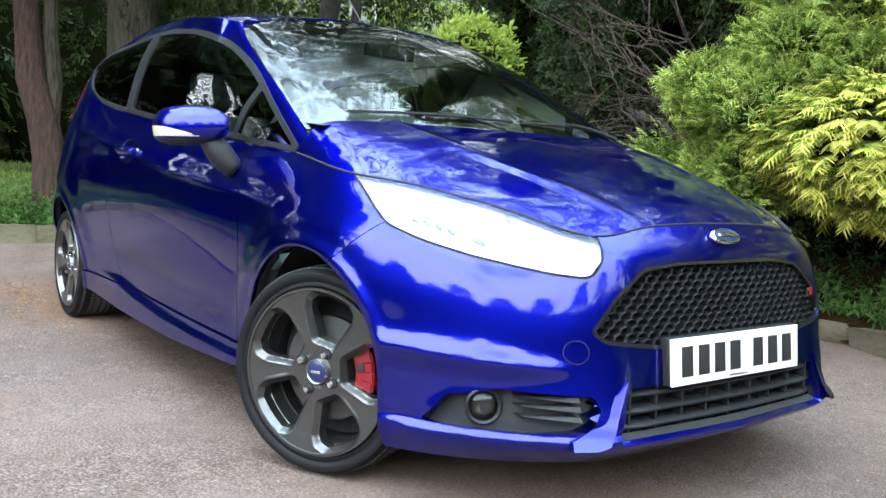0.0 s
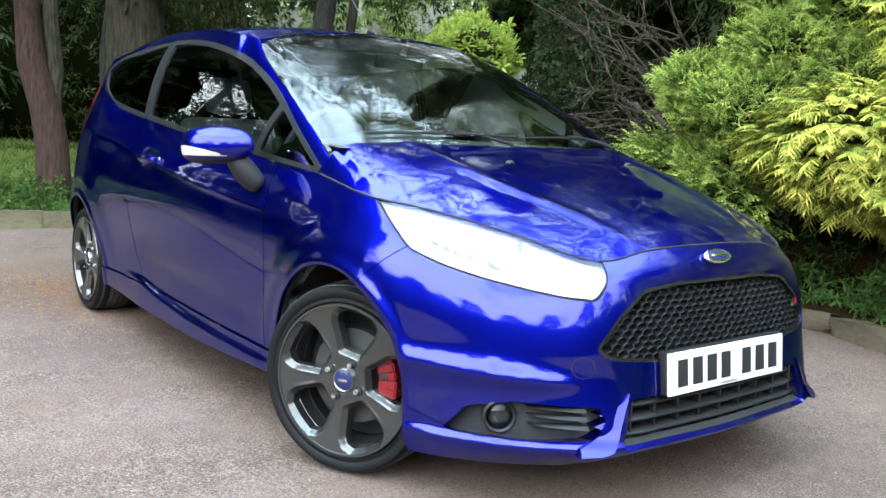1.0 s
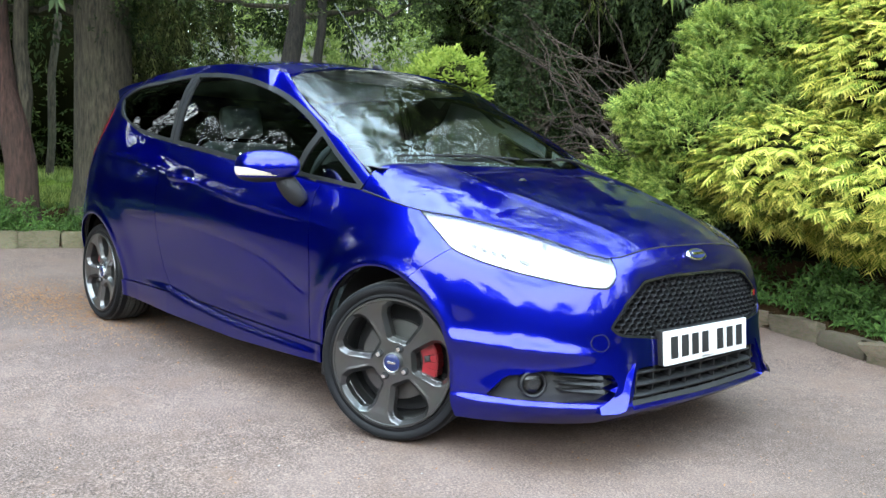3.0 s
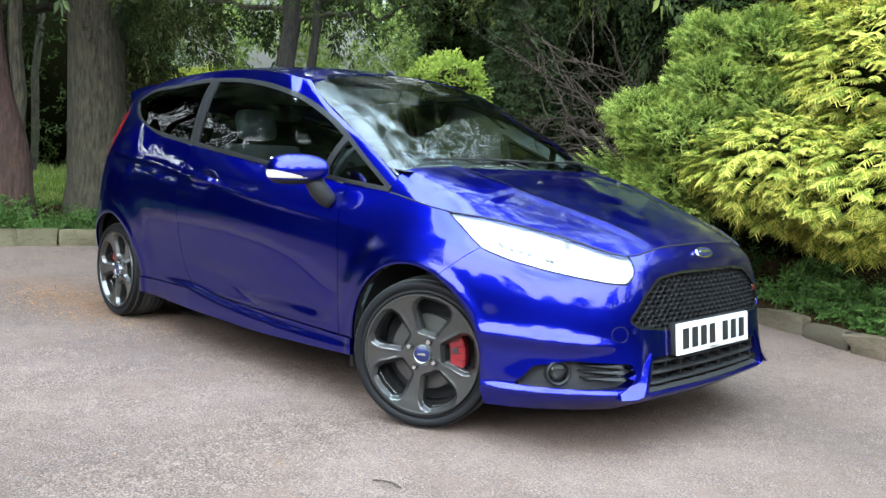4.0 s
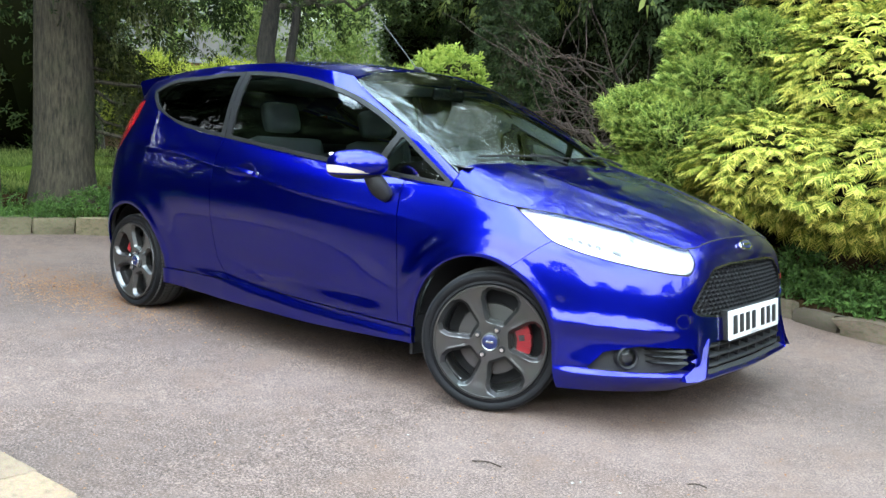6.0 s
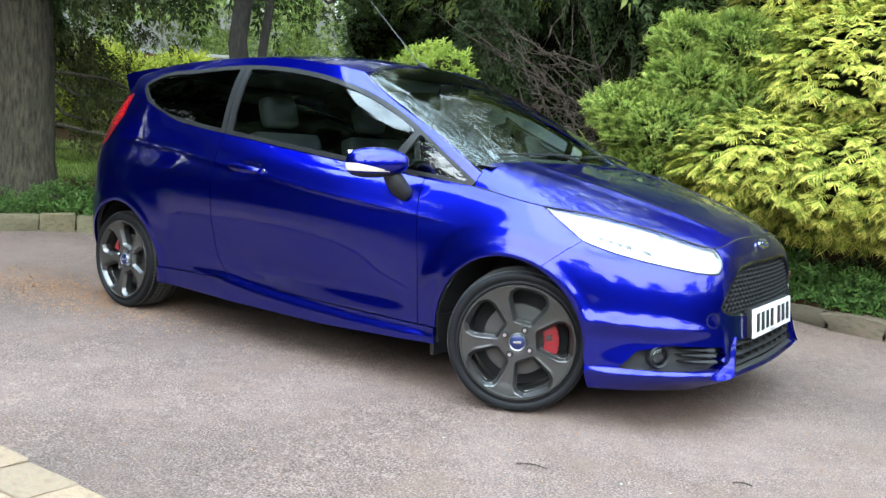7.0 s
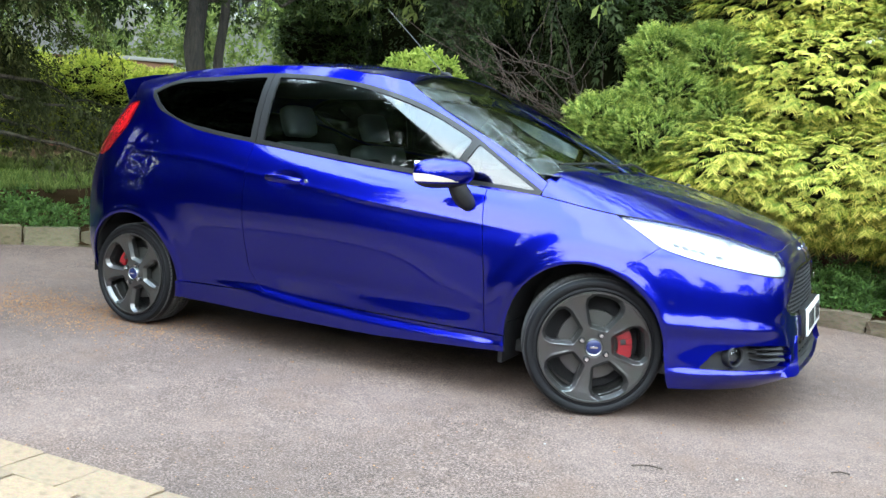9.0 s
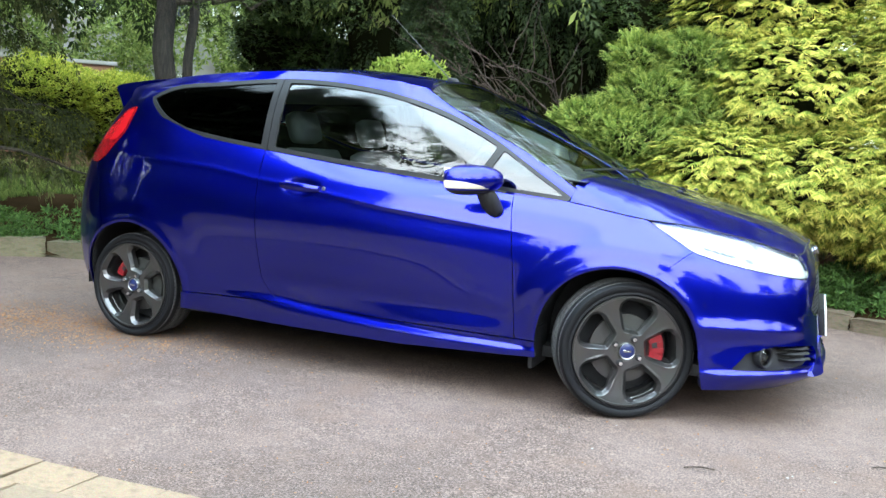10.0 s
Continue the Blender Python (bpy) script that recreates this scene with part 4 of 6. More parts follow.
# wheel-arch liners and floor pan
for cx, cz, lr in ((-0.055, HUB_Z, 0.347), (REAR_X, REAR_Z, 0.347)):
    for sgn in (1, -1):
        bm = bmesh.new()
        rows = []
        for k in range(25):
            a = math.pi * (k / 24 * 1.04 - 0.02)
            rows.append([bm.verts.new((cx + lr * math.cos(a), sgn * y, cz + lr * math.sin(a))) for y in (0.752, 0.50)])
        for r0, r1 in zip(rows, rows[1:]):
            bm.faces.new((r0[0], r1[0], r1[1], r0[1]))
        cap = [r[1] for r in rows]
        bm.faces.new(cap)
        part("arch_liner", bm, DARK, car)
bm = bmesh.new()
box(bm, (-2.85, -0.66, 0.19), (0.40, 0.66, 0.24), 0.01)
part("floor_pan", bm, DARK, car)


# ---------------------------------------------------------------- car details
FRONT = SIDE[0][SIDE[0][:, 0] > 0.25]


def skin_x(y, z):
    """The x of the nose surface at a height and distance from the middle."""
    k = (np.abs(-FRONT[:, 1] - abs(y)) * 1.0) ** 2 + (FRONT[:, 2] - z) ** 2
    i = np.argsort(k)[:4]
    w = 1 / (k[i] + 1e-6)
    return float((FRONT[i, 0] * w).sum() / w.sum())


def inside(poly, y, z):
    return sd_poly(np.array([[abs(y), z]]), poly)[0]


# grille
grille = shell("grille", clip(clip(SIDE, lambda P: P[:, 0] - 0.3), lambda P: np.minimum(sd_poly(YZ(P), GRILLE), 0.009 - sd_poly(YZ(P), GRILLE))), GLOSSBLACK, car, 0.03, -0.001, "black honeycomb grille", both=True)
shell("grille_back", clip(clip(SIDE, lambda P: P[:, 0] - 0.3), lambda P: sd_poly(YZ(P), GRILLE) + 0.01), DARK, grille, 0, -0.055, both=True)
V, F = [], []
CW, CH = 0.0345, 0.0190
for r in range(-1, 14):
    for c in range(-16, 17):
        y0, z0 = (c + 0.5 * (r % 2)) * CW, 0.425 + r * CH * 0.86
        if inside(GRILLE, y0, z0) < 0.001:
            continue
        b = len(V)
        for scale_f, dx in ((1.0, -0.016), (0.84, -0.012), (0.84, -0.036)):
            for k in range(6):
                a = math.pi / 6 + k * math.pi / 3
                yy, zz = y0 + math.cos(a) * CW * 0.577 * scale_f, z0 + math.sin(a) * CH * 0.577 * scale_f
                V.append((skin_x(y0, z0) + dx - 0.25 * abs(y0) * (abs(yy) - abs(y0)), yy, zz))
        for k in range(6):
            j = (k + 1) % 6
            F += [(b + k, b + j, b + 6 + j, b + 6 + k), (b + 6 + k, b + 6 + j, b + 12 + j, b + 12 + k)]
hc = mesh_ob("honeycomb", V, F, BLACK, grille, "black plastic honeycomb mesh", smooth=False)
tagged(hc, kind="stuff")
# sport badge on the grille
bm = bmesh.new()
box(bm, (0, -0.002, -0.011), (0.004, 0.010, 0.011), 0.001)
st = part("sport_badge", bm, RED, grille, "small red and silver badge")
st.location = (skin_x(0.37, 0.53) + 0.002, 0.375, 0.532)
bm = bmesh.new()
box(bm, (0.0, -0.016, -0.011), (0.004, -0.004, 0.011), 0.001)
part("badge_bar", bm, CHROME, st)

# lower intake
intake = shell("lower_intake", clip(clip(SIDE, lambda P: P[:, 0] - 0.3), lambda P: sd_poly(YZ(P), INTAKE) + 0.012), DARK, car, 0, -0.09, "dark lower air intake", both=True)
for zz, dx in ((0.325, 0.0), (0.287, -0.004), (0.252, -0.008)):
    ys_ = np.linspace(-0.405, 0.405, 31)
    bm = bmesh.new()
    prev = None
    for y in ys_:
        x = skin_x(min(abs(y), 0.36), zz) - 0.012 + dx - (0.25 * max(abs(y) - 0.33, 0))
        ring = [bm.verts.new((x + a, y, zz + b)) for a, b in ((0.004, -0.002), (0.006, 0.003), (0.0, 0.009), (-0.04, 0.012), (-0.04, 0.004))]
        if prev:
            for k in range(5):
                bm.faces.new((prev[k], prev[(k + 1) % 5], ring[(k + 1) % 5], ring[k]))
        prev = ring
    part("slat", bm, BLACK, intake, sharp=60)
for y in np.linspace(-0.36, 0.36, 9):
    bm = bmesh.new()
    box(bm, (skin_x(y, 0.27) - 0.06, y - 0.003, 0.205), (skin_x(y, 0.27) - 0.022, y + 0.003, 0.345), 0.001)
    part("divider", bm, BLACK, intake)

# number plate
plate = part("number_plate", box(bmesh.new(), (-0.004, -0.26, -0.0555), (0.004, 0.26, 0.0555), 0.003), WHITE, car, "white number plate with black bars")
plate.matrix_local = pose(0.716, 0, 0.398, 0, -5, 0)
for y in (-0.205, -0.142, -0.080, -0.018, 0.078, 0.142, 0.205):
    part("character_bar", box(bmesh.new(), (0.0045, y - 0.021, -0.036), (0.0058, y + 0.021, 0.036), 0.0006), INK, plate)
part("caption_bar", box(bmesh.new(), (0.0045, -0.045, -0.050), (0.0055, 0.035, -0.046)), STEEL, plate)
part("plate_bracket", box(bmesh.new(), (-0.03, -0.263, -0.054), (-0.0045, 0.263, 0.059), 0.004), BLACK, plate)

# oval badge
def oval(ry, rz, depth, bulge):
    bm = bmesh.new()
    n, prev = 40, None
    for k, (s, x) in enumerate(((1.0, 0.0), (1.0, depth), (0.93, depth + bulge * 0.5), (0.6, depth + bulge * 0.9), (0.02, depth + bulge))):
        ring = [bm.verts.new((x, ry * s * math.cos(2 * math.pi * i / n), rz * s * math.sin(2 * math.pi * i / n))) for i in range(n)]
        if prev:
            for i in range(n):
                bm.faces.new((prev[i], prev[(i + 1) % n], ring[(i + 1) % n], ring[i]))
        prev = ring
    return bm


bd = part("oval_badge", oval(0.058, 0.023, 0.006, 0.004), CHROME, car, "chrome-edged blue oval badge")
bd.matrix_local = pose(0.652, 0, 0.684, 0, -36, 0)
part("badge_face", oval(0.051, 0.018, 0.0075, 0.003), BADGE, bd)
part("badge_bar", box(bmesh.new(), (0.0108, -0.034, -0.004), (0.0122, 0.034, 0.005), 0.0005), CHROME, bd)

# fog lights and side vents
for sgn in (1, -1):
    pit = shell("fog_light_surround", clip(clip(SIDE, lambda P: P[:, 0] - 0.3), lambda P: sd_poly(YZ(P), FOGPIT) + 0.012), BLACK, car, 0.0, -0.034, "black plastic fog light recess", side=sgn)
    fx = skin_x(0.642, 0.304)
    head = new("fog_light")
    head.parent = car
    head.matrix_local = Matrix.Diagonal((1, sgn, 1, 1)) @ pose(fx - 0.030, -0.640, 0.297, 0, 0, -90 - 32) @ pose(0, 0, 0, 0, 0, 180)
    part("bezel", lathe([(0.043, 0.02), (0.043, -0.008), (0.039, -0.012), (0.034, -0.008), (0.032, 0.01)], 40), BLACK, head, "black fog light ring")
    part("reflector", lathe([(0.0005, 0.020), (0.018, 0.012), (0.031, -0.002)], 32), DISC, head)
    part("lens", lathe([(0.0005, -0.012), (0.018, -0.010), (0.029, -0.005), (0.033, 0.0)], 32), LENS, head, "clear fog lamp lens")
    for zz in (0.326, 0.306, 0.284):
        bm = bmesh.new()
        prev = None
        for q in np.linspace(0, 1, 12):
            y = 0.590 - 0.098 * q
            x = skin_x(y, zz) - 0.020 + 0.012 * q
            zc = zz - 0.006 * q
            th = 0.002 + 0.009 * q
            ring = [bm.verts.new((x + a, -sgn * y, zc + b)) for a, b in ((0.006, 0), (0.0, th), (-0.03, th), (-0.03, -th * 0.3))]
            if prev:
                for k in range(4):
                    bm.faces.new((prev[k], prev[(k + 1) % 4], ring[(k + 1) % 4], ring[k]))
            prev = ring
        bm.faces.new(prev)
        part("vent_blade", bm, BLACK, pit, sharp=60)
# upright fins beside the lower intake, with a toothed outer edge
FIN_OUT = [(.222, .530), (.240, .525), (.252, .500), (.276, .456), (.288, .478), (.303, .438), (.314, .462), (.338, .404), (.362, .380)]
FIN_IN = [(.222, .478), (.230, .450), (.258, .428), (.308, .404), (.362, .379)]
FIN_Z = (.222, .226, .230, .235, .240, .246, .252, .264, .276, .282, .288, .296, .303, .309, .314, .326, .338, .350, .362)
for sgn in (1, -1):
    bm = bmesh.new()
    grid = []
    for z in FIN_Z:
        yi = np.interp(z, *zip(*FIN_IN))
        yo = np.interp(z, *zip(*FIN_OUT))
        row = []
        for k in range(6):
            y = yi + (yo - yi) * k / 5
            x = 0.726 - 0.50 * (y - 0.425) - 0.36 * (z - 0.215) + 0.016 * max(0.0, (0.295 - z) / 0.075) ** 2
            row.append(bm.verts.new((x, -sgn * y, z)))
        back_in = bm.verts.new((row[0].co.x - 0.06, -sgn * (yi + 0.004), z))
        back_out = bm.verts.new((row[5].co.x - 0.05, -sgn * (yo - 0.004), z))
        grid.append([back_in] + row + [back_out])
    for r0, r1 in zip(grid, grid[1:]):
        for k in range(7):
            bm.faces.new((r0[k], r0[k + 1], r1[k + 1], r1[k]))
    bm.faces.new(grid[0])
    bmesh.ops.recalc_face_normals(bm, faces=bm.faces)
    part("bumper_fin", bm, PAINT, car, "blue toothed fin beside the intake", sharp=50)

# round cover of the towing eye
tow = lambda P: np.hypot(P[:, 1] + 0.4945, P[:, 2] - 0.431)
seam = clip(clip(clip(SIDE, lambda P: P[:, 0] - 0.5), lambda P: tow(P) - 0.0252), lambda P: 0.0268 - tow(P))
shell("tow_cover_seam", seam, DARK, car, 0.0, 0.0004, "round seam of the towing eye cover")

# bonnet jets
for sgn in (1, -1):
    bm = bmesh.new()
    bmesh.ops.create_uvsphere(bm, u_segments=14, v_segments=8, radius=0.014)
    for v in bm.verts:
        v.co = Vector((v.co.x * 0.8, v.co.y * 1.2, max(v.co.z, -0.003) * 0.7))
    jet = part("washer_jet", bm, TRIM, car, "small grey washer jet")
    jet.location = (0.087, -0.269 * sgn, 0.9135)


# wipers
def wiper(a, b, pivot):
    a, b = np.array(a, float), np.array(b, float)
    w = new("wiper")
    w.parent = car
    pts = curve([a, (a + b) / 2 + (0.02, 0, 0.006), b], 9)
    part("blade", tube(pts, 0.0045, 6), BLACK, w, "black wiper blade")
    arm = curve([pivot, (np.array(pivot) + (a + b) / 2) / 2 + (0.0, 0, 0.016), (a + b) / 2 + (0.02, 0, 0.012)], 8)
    part("arm", tube(arm, np.linspace(0.008, 0.0045, 8), 6), BLACK, w)


wiper((-0.275, -0.56, 0.990), (-0.200, 0.02, 0.996), (-0.185, -0.02, 0.968))
wiper((-0.205, 0.06, 0.994), (-0.270, 0.50, 0.994), (-0.200, 0.52, 0.968))


# mirrors
def mirror(sgn):
    m = new("door_mirror")
    m.parent = car
    m.matrix_local = Matrix.Diagonal((1, sgn, 1, 1))
    U, W = 40, 24
    V = []
    for i in range(U):
        for j in range(W + 1):
            a, b = 2 * math.pi * i / U, math.pi * j / W - math.pi / 2
            # section in x-z, length along y; the outer end is blunter than the inner
            q = math.sin(b)
            half = abs(math.cos(b)) ** 0.55
            front_k = abs(math.cos(a)) ** 0.9 * (1 if math.cos(a) > 0 else -1)
            up_k = abs(math.sin(a)) ** 0.85 * (1 if math.sin(a) > 0 else -1)
            dx = (0.085 if front_k > 0 else 0.045) * front_k * half
            dz = (0.066 if up_k > 0 else 0.058) * up_k * half * (1 - 0.06 * q)
            V.append((-0.655 + dx + 0.064 * q, -0.897 + 0.090 * q, 0.930 + dz + 0.006 * q))
    Fp = []
    for i in range(U):
        for j in range(W):
            k0, k1 = i * (W + 1) + j, ((i + 1) % U) * (W + 1) + j
            Fp.append((k0, k1, k1 + 1, k0 + 1))
    P = np.column_stack([np.array(V), np.zeros((len(V), 2))])
    # three bands: painted cap, indicator strip, black underside
    low = lambda P: P[:, 2] - (0.893 + 0.05 * (P[:, 1] + 0.897))
    strip = lambda P: np.minimum.reduce([P[:, 2] - (0.898 + 0.02 * (P[:, 1] + 0.95)), (0.928 + 0.30 * (-0.985 - P[:, 1])) - P[:, 2], -0.875 - P[:, 1], P[:, 0] + 0.735 - 0.4 * (P[:, 1] + 0.9)])
    cap = clip(clip((P, Fp), low), lambda P: -strip(P))
    for nm, pt, mt, push, lb in (("cap", cap, PAINT, 0, "blue mirror cap"), ("indicator", clip((P, Fp), strip), AMBER, 0.0005, "pale indicator lens"), ("underside", clip((P, Fp), lambda P: -low(P)), BLACK, -0.002, "black mirror underside")):
        Q, F = pt
        bm = bmesh.new()
        vs = [bm.verts.new(v[:3]) for v in Q]
        for f in F:
            if len(set(f)) > 2:
                try:
                    bm.faces.new([vs[i] for i in f])
                except ValueError:
                    pass
        bmesh.ops.remove_doubles(bm, verts=bm.verts, dist=1e-5)
        part(nm, bm, mt, m, lb, sharp=60)
    foot = curve([(-0.620, -0.850, 0.905), (-0.605, -0.830, 0.865), (-0.590, -0.800, 0.825), (-0.575, -0.775, 0.800)], 10)
    bm = tube(foot, np.array((0.034, 0.035, 0.037, 0.039, 0.040, 0.040, 0.039, 0.037, 0.033, 0.026)), 18)
    part("foot", bm, BLACK, m, "black mirror foot", sharp=70)
    part("foot_seam", tube(foot[4:6] + (foot[5] - foot[4]) * np.array([[0.40], [-0.40]]), 0.0412, 18, False), DARK, m)
    glass = part("mirror_glass", box(bmesh.new(), (-0.001, -0.075, -0.040), (0.001, 0.075, 0.040), 0.0008), CHROME, m)
    glass.matrix_local = pose(-0.705, -0.895, 0.938, 0, 0, -36)


mirror(1)
mirror(-1)

# door handles
for sgn in (1, -1):
    V, prev = [], None
    bm = bmesh.new()
    for q in np.linspace(0, 1, 17):
        x = -1.612 + 0.205 * q
        z = 0.862 - 0.006 * (2 * q - 1)
        y0 = -0.838
        out = 0.018 * math.sin(math.pi * q) ** 0.5
        h = 0.0115 + 0.006 * math.sin(math.pi * q)
        ring = [bm.verts.new((x, sgn * (y0 - out - d_), z + e_ * h)) for d_, e_ in ((-0.012, -0.9), (0.0, -1), (0.006, -0.5), (0.008, 0.0), (0.006, 0.5), (0.0, 1), (-0.012, 0.9))]
        if prev:
            for k in range(7):
                bm.faces.new((prev[k], prev[(k + 1) % 7], ring[(k + 1) % 7], ring[k]))
        else:
            bm.faces.new(ring)
        prev = ring
    bm.faces.new(prev)
    part("door_handle", bm, PAINT, car, "body-coloured door handle", sharp=50)
bm = lathe([(0.0005, -0.002), (0.008, -0.002), (0.009, 0.002)], 20)
lock = part("key_lock", bm, STEEL, car)
lock.matrix_local = pose(-1.388, -0.8285, 0.859) @ pose(0, 0, 0, 0, 0, 0)

# aerial
ae = new("aerial")
ae.parent = car
part("rod", tube([(-1.135, 0, 1.415), (-1.50, 0, 1.765)], (0.0026, 0.0018), 8), DISC, ae, "thin grey aerial rod")
part("base", tube([(-1.09, 0, 1.405), (-1.115, 0, 1.418), (-1.15, 0, 1.424), (-1.175, 0, 1.412)], (0.004, 0.014, 0.012, 0.004), 12), TRIM, ae, "grey aerial foot")

# roof spoiler
bm = bmesh.new()
prev = None
for q in np.linspace(-1, 1, 25):
    y = 0.575 * q
    crown, sweep = 0.030 * (1 - q * q), 0.03 * (1 - q * q)
    ring = [bm.verts.new((x - sweep * k, y, z + crown)) for x, z, k in ((-2.50, 1.366, 0), (-2.60, 1.362, 0.3), (-2.72, 1.350, 0.7), (-2.815, 1.337, 1), (-2.832, 1.326, 1), (-2.825, 1.312, 1), (-2.785, 1.215, 0.9), (-2.72, 1.235, 0.6), (-2.60, 1.30, 0.2))]
    if prev:
        for k in range(9):
            bm.faces.new((prev[k], prev[(k + 1) % 9], ring[(k + 1) % 9], ring[k]))
    else:
        bm.faces.new(ring)
    prev = ring
bm.faces.new(prev)
part("roof_spoiler", bm, PAINT, car, "body-coloured roof spoiler", sharp=40)

# mud flap edges behind the front wheels
for sgn in (1, -1):
    part("sill_end", box(bmesh.new(), (-0.405, sgn * 0.70 - 0.10, 0.165), (-0.385, sgn * 0.70 + 0.10, 0.33), 0.006), BLACK, car)


# cabin
def seat(x, y, back_h):
    s = new("front_seat")
    s.parent = car
    for nm, lo, hi, rot, piv in (("cushion", (-0.25, -0.24, -0.07), (0.27, 0.24, 0.07), -6, (x, y, 0.46)), ("backrest", (-0.06, -0.235, 0.0), (0.06, 0.235, back_h), -17, (x - 0.24, y, 0.50)), ("headrest", (-0.045, -0.11, back_h + 0.030), (0.05, 0.11, back_h + 0.195), -17, (x - 0.24, y, 0.50))):
        bm = box(bmesh.new(), lo, hi, 0.045)
        ob = part(nm, bm, SEAT, s, "grey leather seat " + nm, sharp=80)
        ob.matrix_local = pose(*piv, 0, rot, 0)
    for dy in (-0.215, 0.215):
        ob = part("bolster", box(bmesh.new(), (-0.02, dy - 0.05, 0.06), (0.115, dy + 0.05, back_h - 0.1), 0.03), CABIN, s, "dark seat bolster", sharp=80)
        ob.matrix_local = pose(x - 0.24, y, 0.50, 0, -17, 0)
    return s


seat(-1.36, -0.36, 0.56)
seat(-1.36, 0.36, 0.56)
part("rear_seat", box(bmesh.new(), (-2.35, -0.60, 0.45), (-2.15, 0.60, 1.02), 0.05), CABIN, car, "dark rear seat back", sharp=80)
bm = bmesh.new()
prev = None
for x, z in ((-0.24, 0.955), (-0.45, 0.975), (-0.62, 0.955), (-0.72, 0.88), (-0.70, 0.72), (-0.60, 0.55)):
    row = [bm.verts.new((x + 0.06 * (1 - (y / 0.7) ** 2), y, z - 0.02 * abs(y) + 0.05 * math.exp(-((y + 0.36) / 0.16) ** 2) * (x < -0.3) * (z > 0.85))) for y in np.linspace(-0.68, 0.68, 25)]
    if prev:
        for k in range(24):
            bm.faces.new((prev[k], prev[k + 1], row[k + 1], row[k]))
    prev = row
part("dashboard", bm, CABIN, car, "charcoal dashboard", sharp=50)
sw = new("steering_wheel")
sw.parent = car
sw.matrix_local = pose(-0.86, -0.36, 0.90, 0, -66, 0)
ringp = [(0.185 * math.cos(a), 0.185 * math.sin(a), 0) for a in np.linspace(0, 2 * math.pi, 37)]
part("rim", tube(ringp, 0.015, 8, False), CABIN, sw, "black steering wheel rim")
part("boss", box(bmesh.new(), (-0.06, -0.07, -0.04), (0.06, 0.07, 0.0), 0.02), CABIN, sw)
for a in (0, 120, 240):
    part("spoke", tube([(0, 0, -0.015), (0.18 * math.cos(radians(a + 90)), 0.18 * math.sin(radians(a + 90)), 0)], (0.02, 0.012), 6), STEEL, sw)
vm = part("rear_view_mirror", box(bmesh.new(), (-0.015, -0.115, -0.03), (0.012, 0.115, 0.03), 0.012), GLOSSBLACK, car, sharp=70)
vm.matrix_local = pose(-0.92, 0.0, 1.285, 0, 12, 0)
part("mirror_stem", tube([(-0.905, 0, 1.30), (-0.88, 0, 1.338)], 0.012, 8), BLACK, car)
bm = bmesh.new()
box(bm, (-2.6, -0.55, 1.325), (-1.1, 0.55, 1.335), 0.003)
part("headlining", bm, SEAT, car)
bm = bmesh.new()
box(bm, (-2.75, -0.70, 0.24), (-0.5, 0.70, 0.30), 0.01)
part("cabin_floor", bm, CABIN, car)
for sgn in (1, -1):
    lo, hi = sorted((sgn * 0.70, sgn * 0.735))
    part("door_card", box(bmesh.new(), (-1.74, lo, 0.30), (-0.55, hi, 0.90), 0.01), CABIN, car)


# ---------------------------------------------------------------- planting tools
def spray(n_leaf=7, droop=0.25, width=0.5):
    """A flat feathery spray along +x, one unit long."""
    v, f = [], []
    for k in range(n_leaf):
        t = k / n_leaf
        for s in (-1, 1):
            ln = width * (0.35 + 0.65 * math.sin(math.pi * (0.15 + 0.8 * t))) * 0.6
            b = len(v)
            x0, z0 = t, -droop * t * t
            x1, z1 = t + ln * 0.85, -droop * (t + ln * 0.8) ** 2
            v += [(x0, 0, z0), (t + ln * 0.35, s * ln * 0.62, z1 * 0.6 + 0.02), (x1, s * ln * 0.75, z1 - 0.02), (t + ln * 0.62, s * ln * 0.28, z1 * 0.8)]
            f += [(b, b + 1, b + 2, b + 3)]
    b = len(v)
    v += [(0.75, -0.05, -droop * 0.6), (1.12, 0, -droop * 1.2), (0.75, 0.05, -droop * 0.6)]
    f += [(b, b + 1, b + 2)]
    return np.array(v, float), f


def broad(n=5):
    """A little cluster of oval leaves."""
    v, f = [], []
    rng = np.random.default_rng(5)
    for k in range(n):
        a = 2 * math.pi * k / n + rng.uniform(-0.3, 0.3)
        c, s = math.cos(a), math.sin(a)
        up = rng.uniform(0.1, 0.5)
        b = len(v)
        for x, y, z in ((0.05, 0, 0), (0.35, 0.17, up * 0.5), (0.75, 0.13, up * 0.7), (1.0, 0, up * 0.55), (0.75, -0.13, up * 0.7), (0.35, -0.17, up * 0.5)):
            v.append((x * c - y * s, x * s + y * c, z))
        f += [(b, b + 1, b + 2, b + 3), (b, b + 3, b + 4, b + 5)]
    return np.array(v, float), f


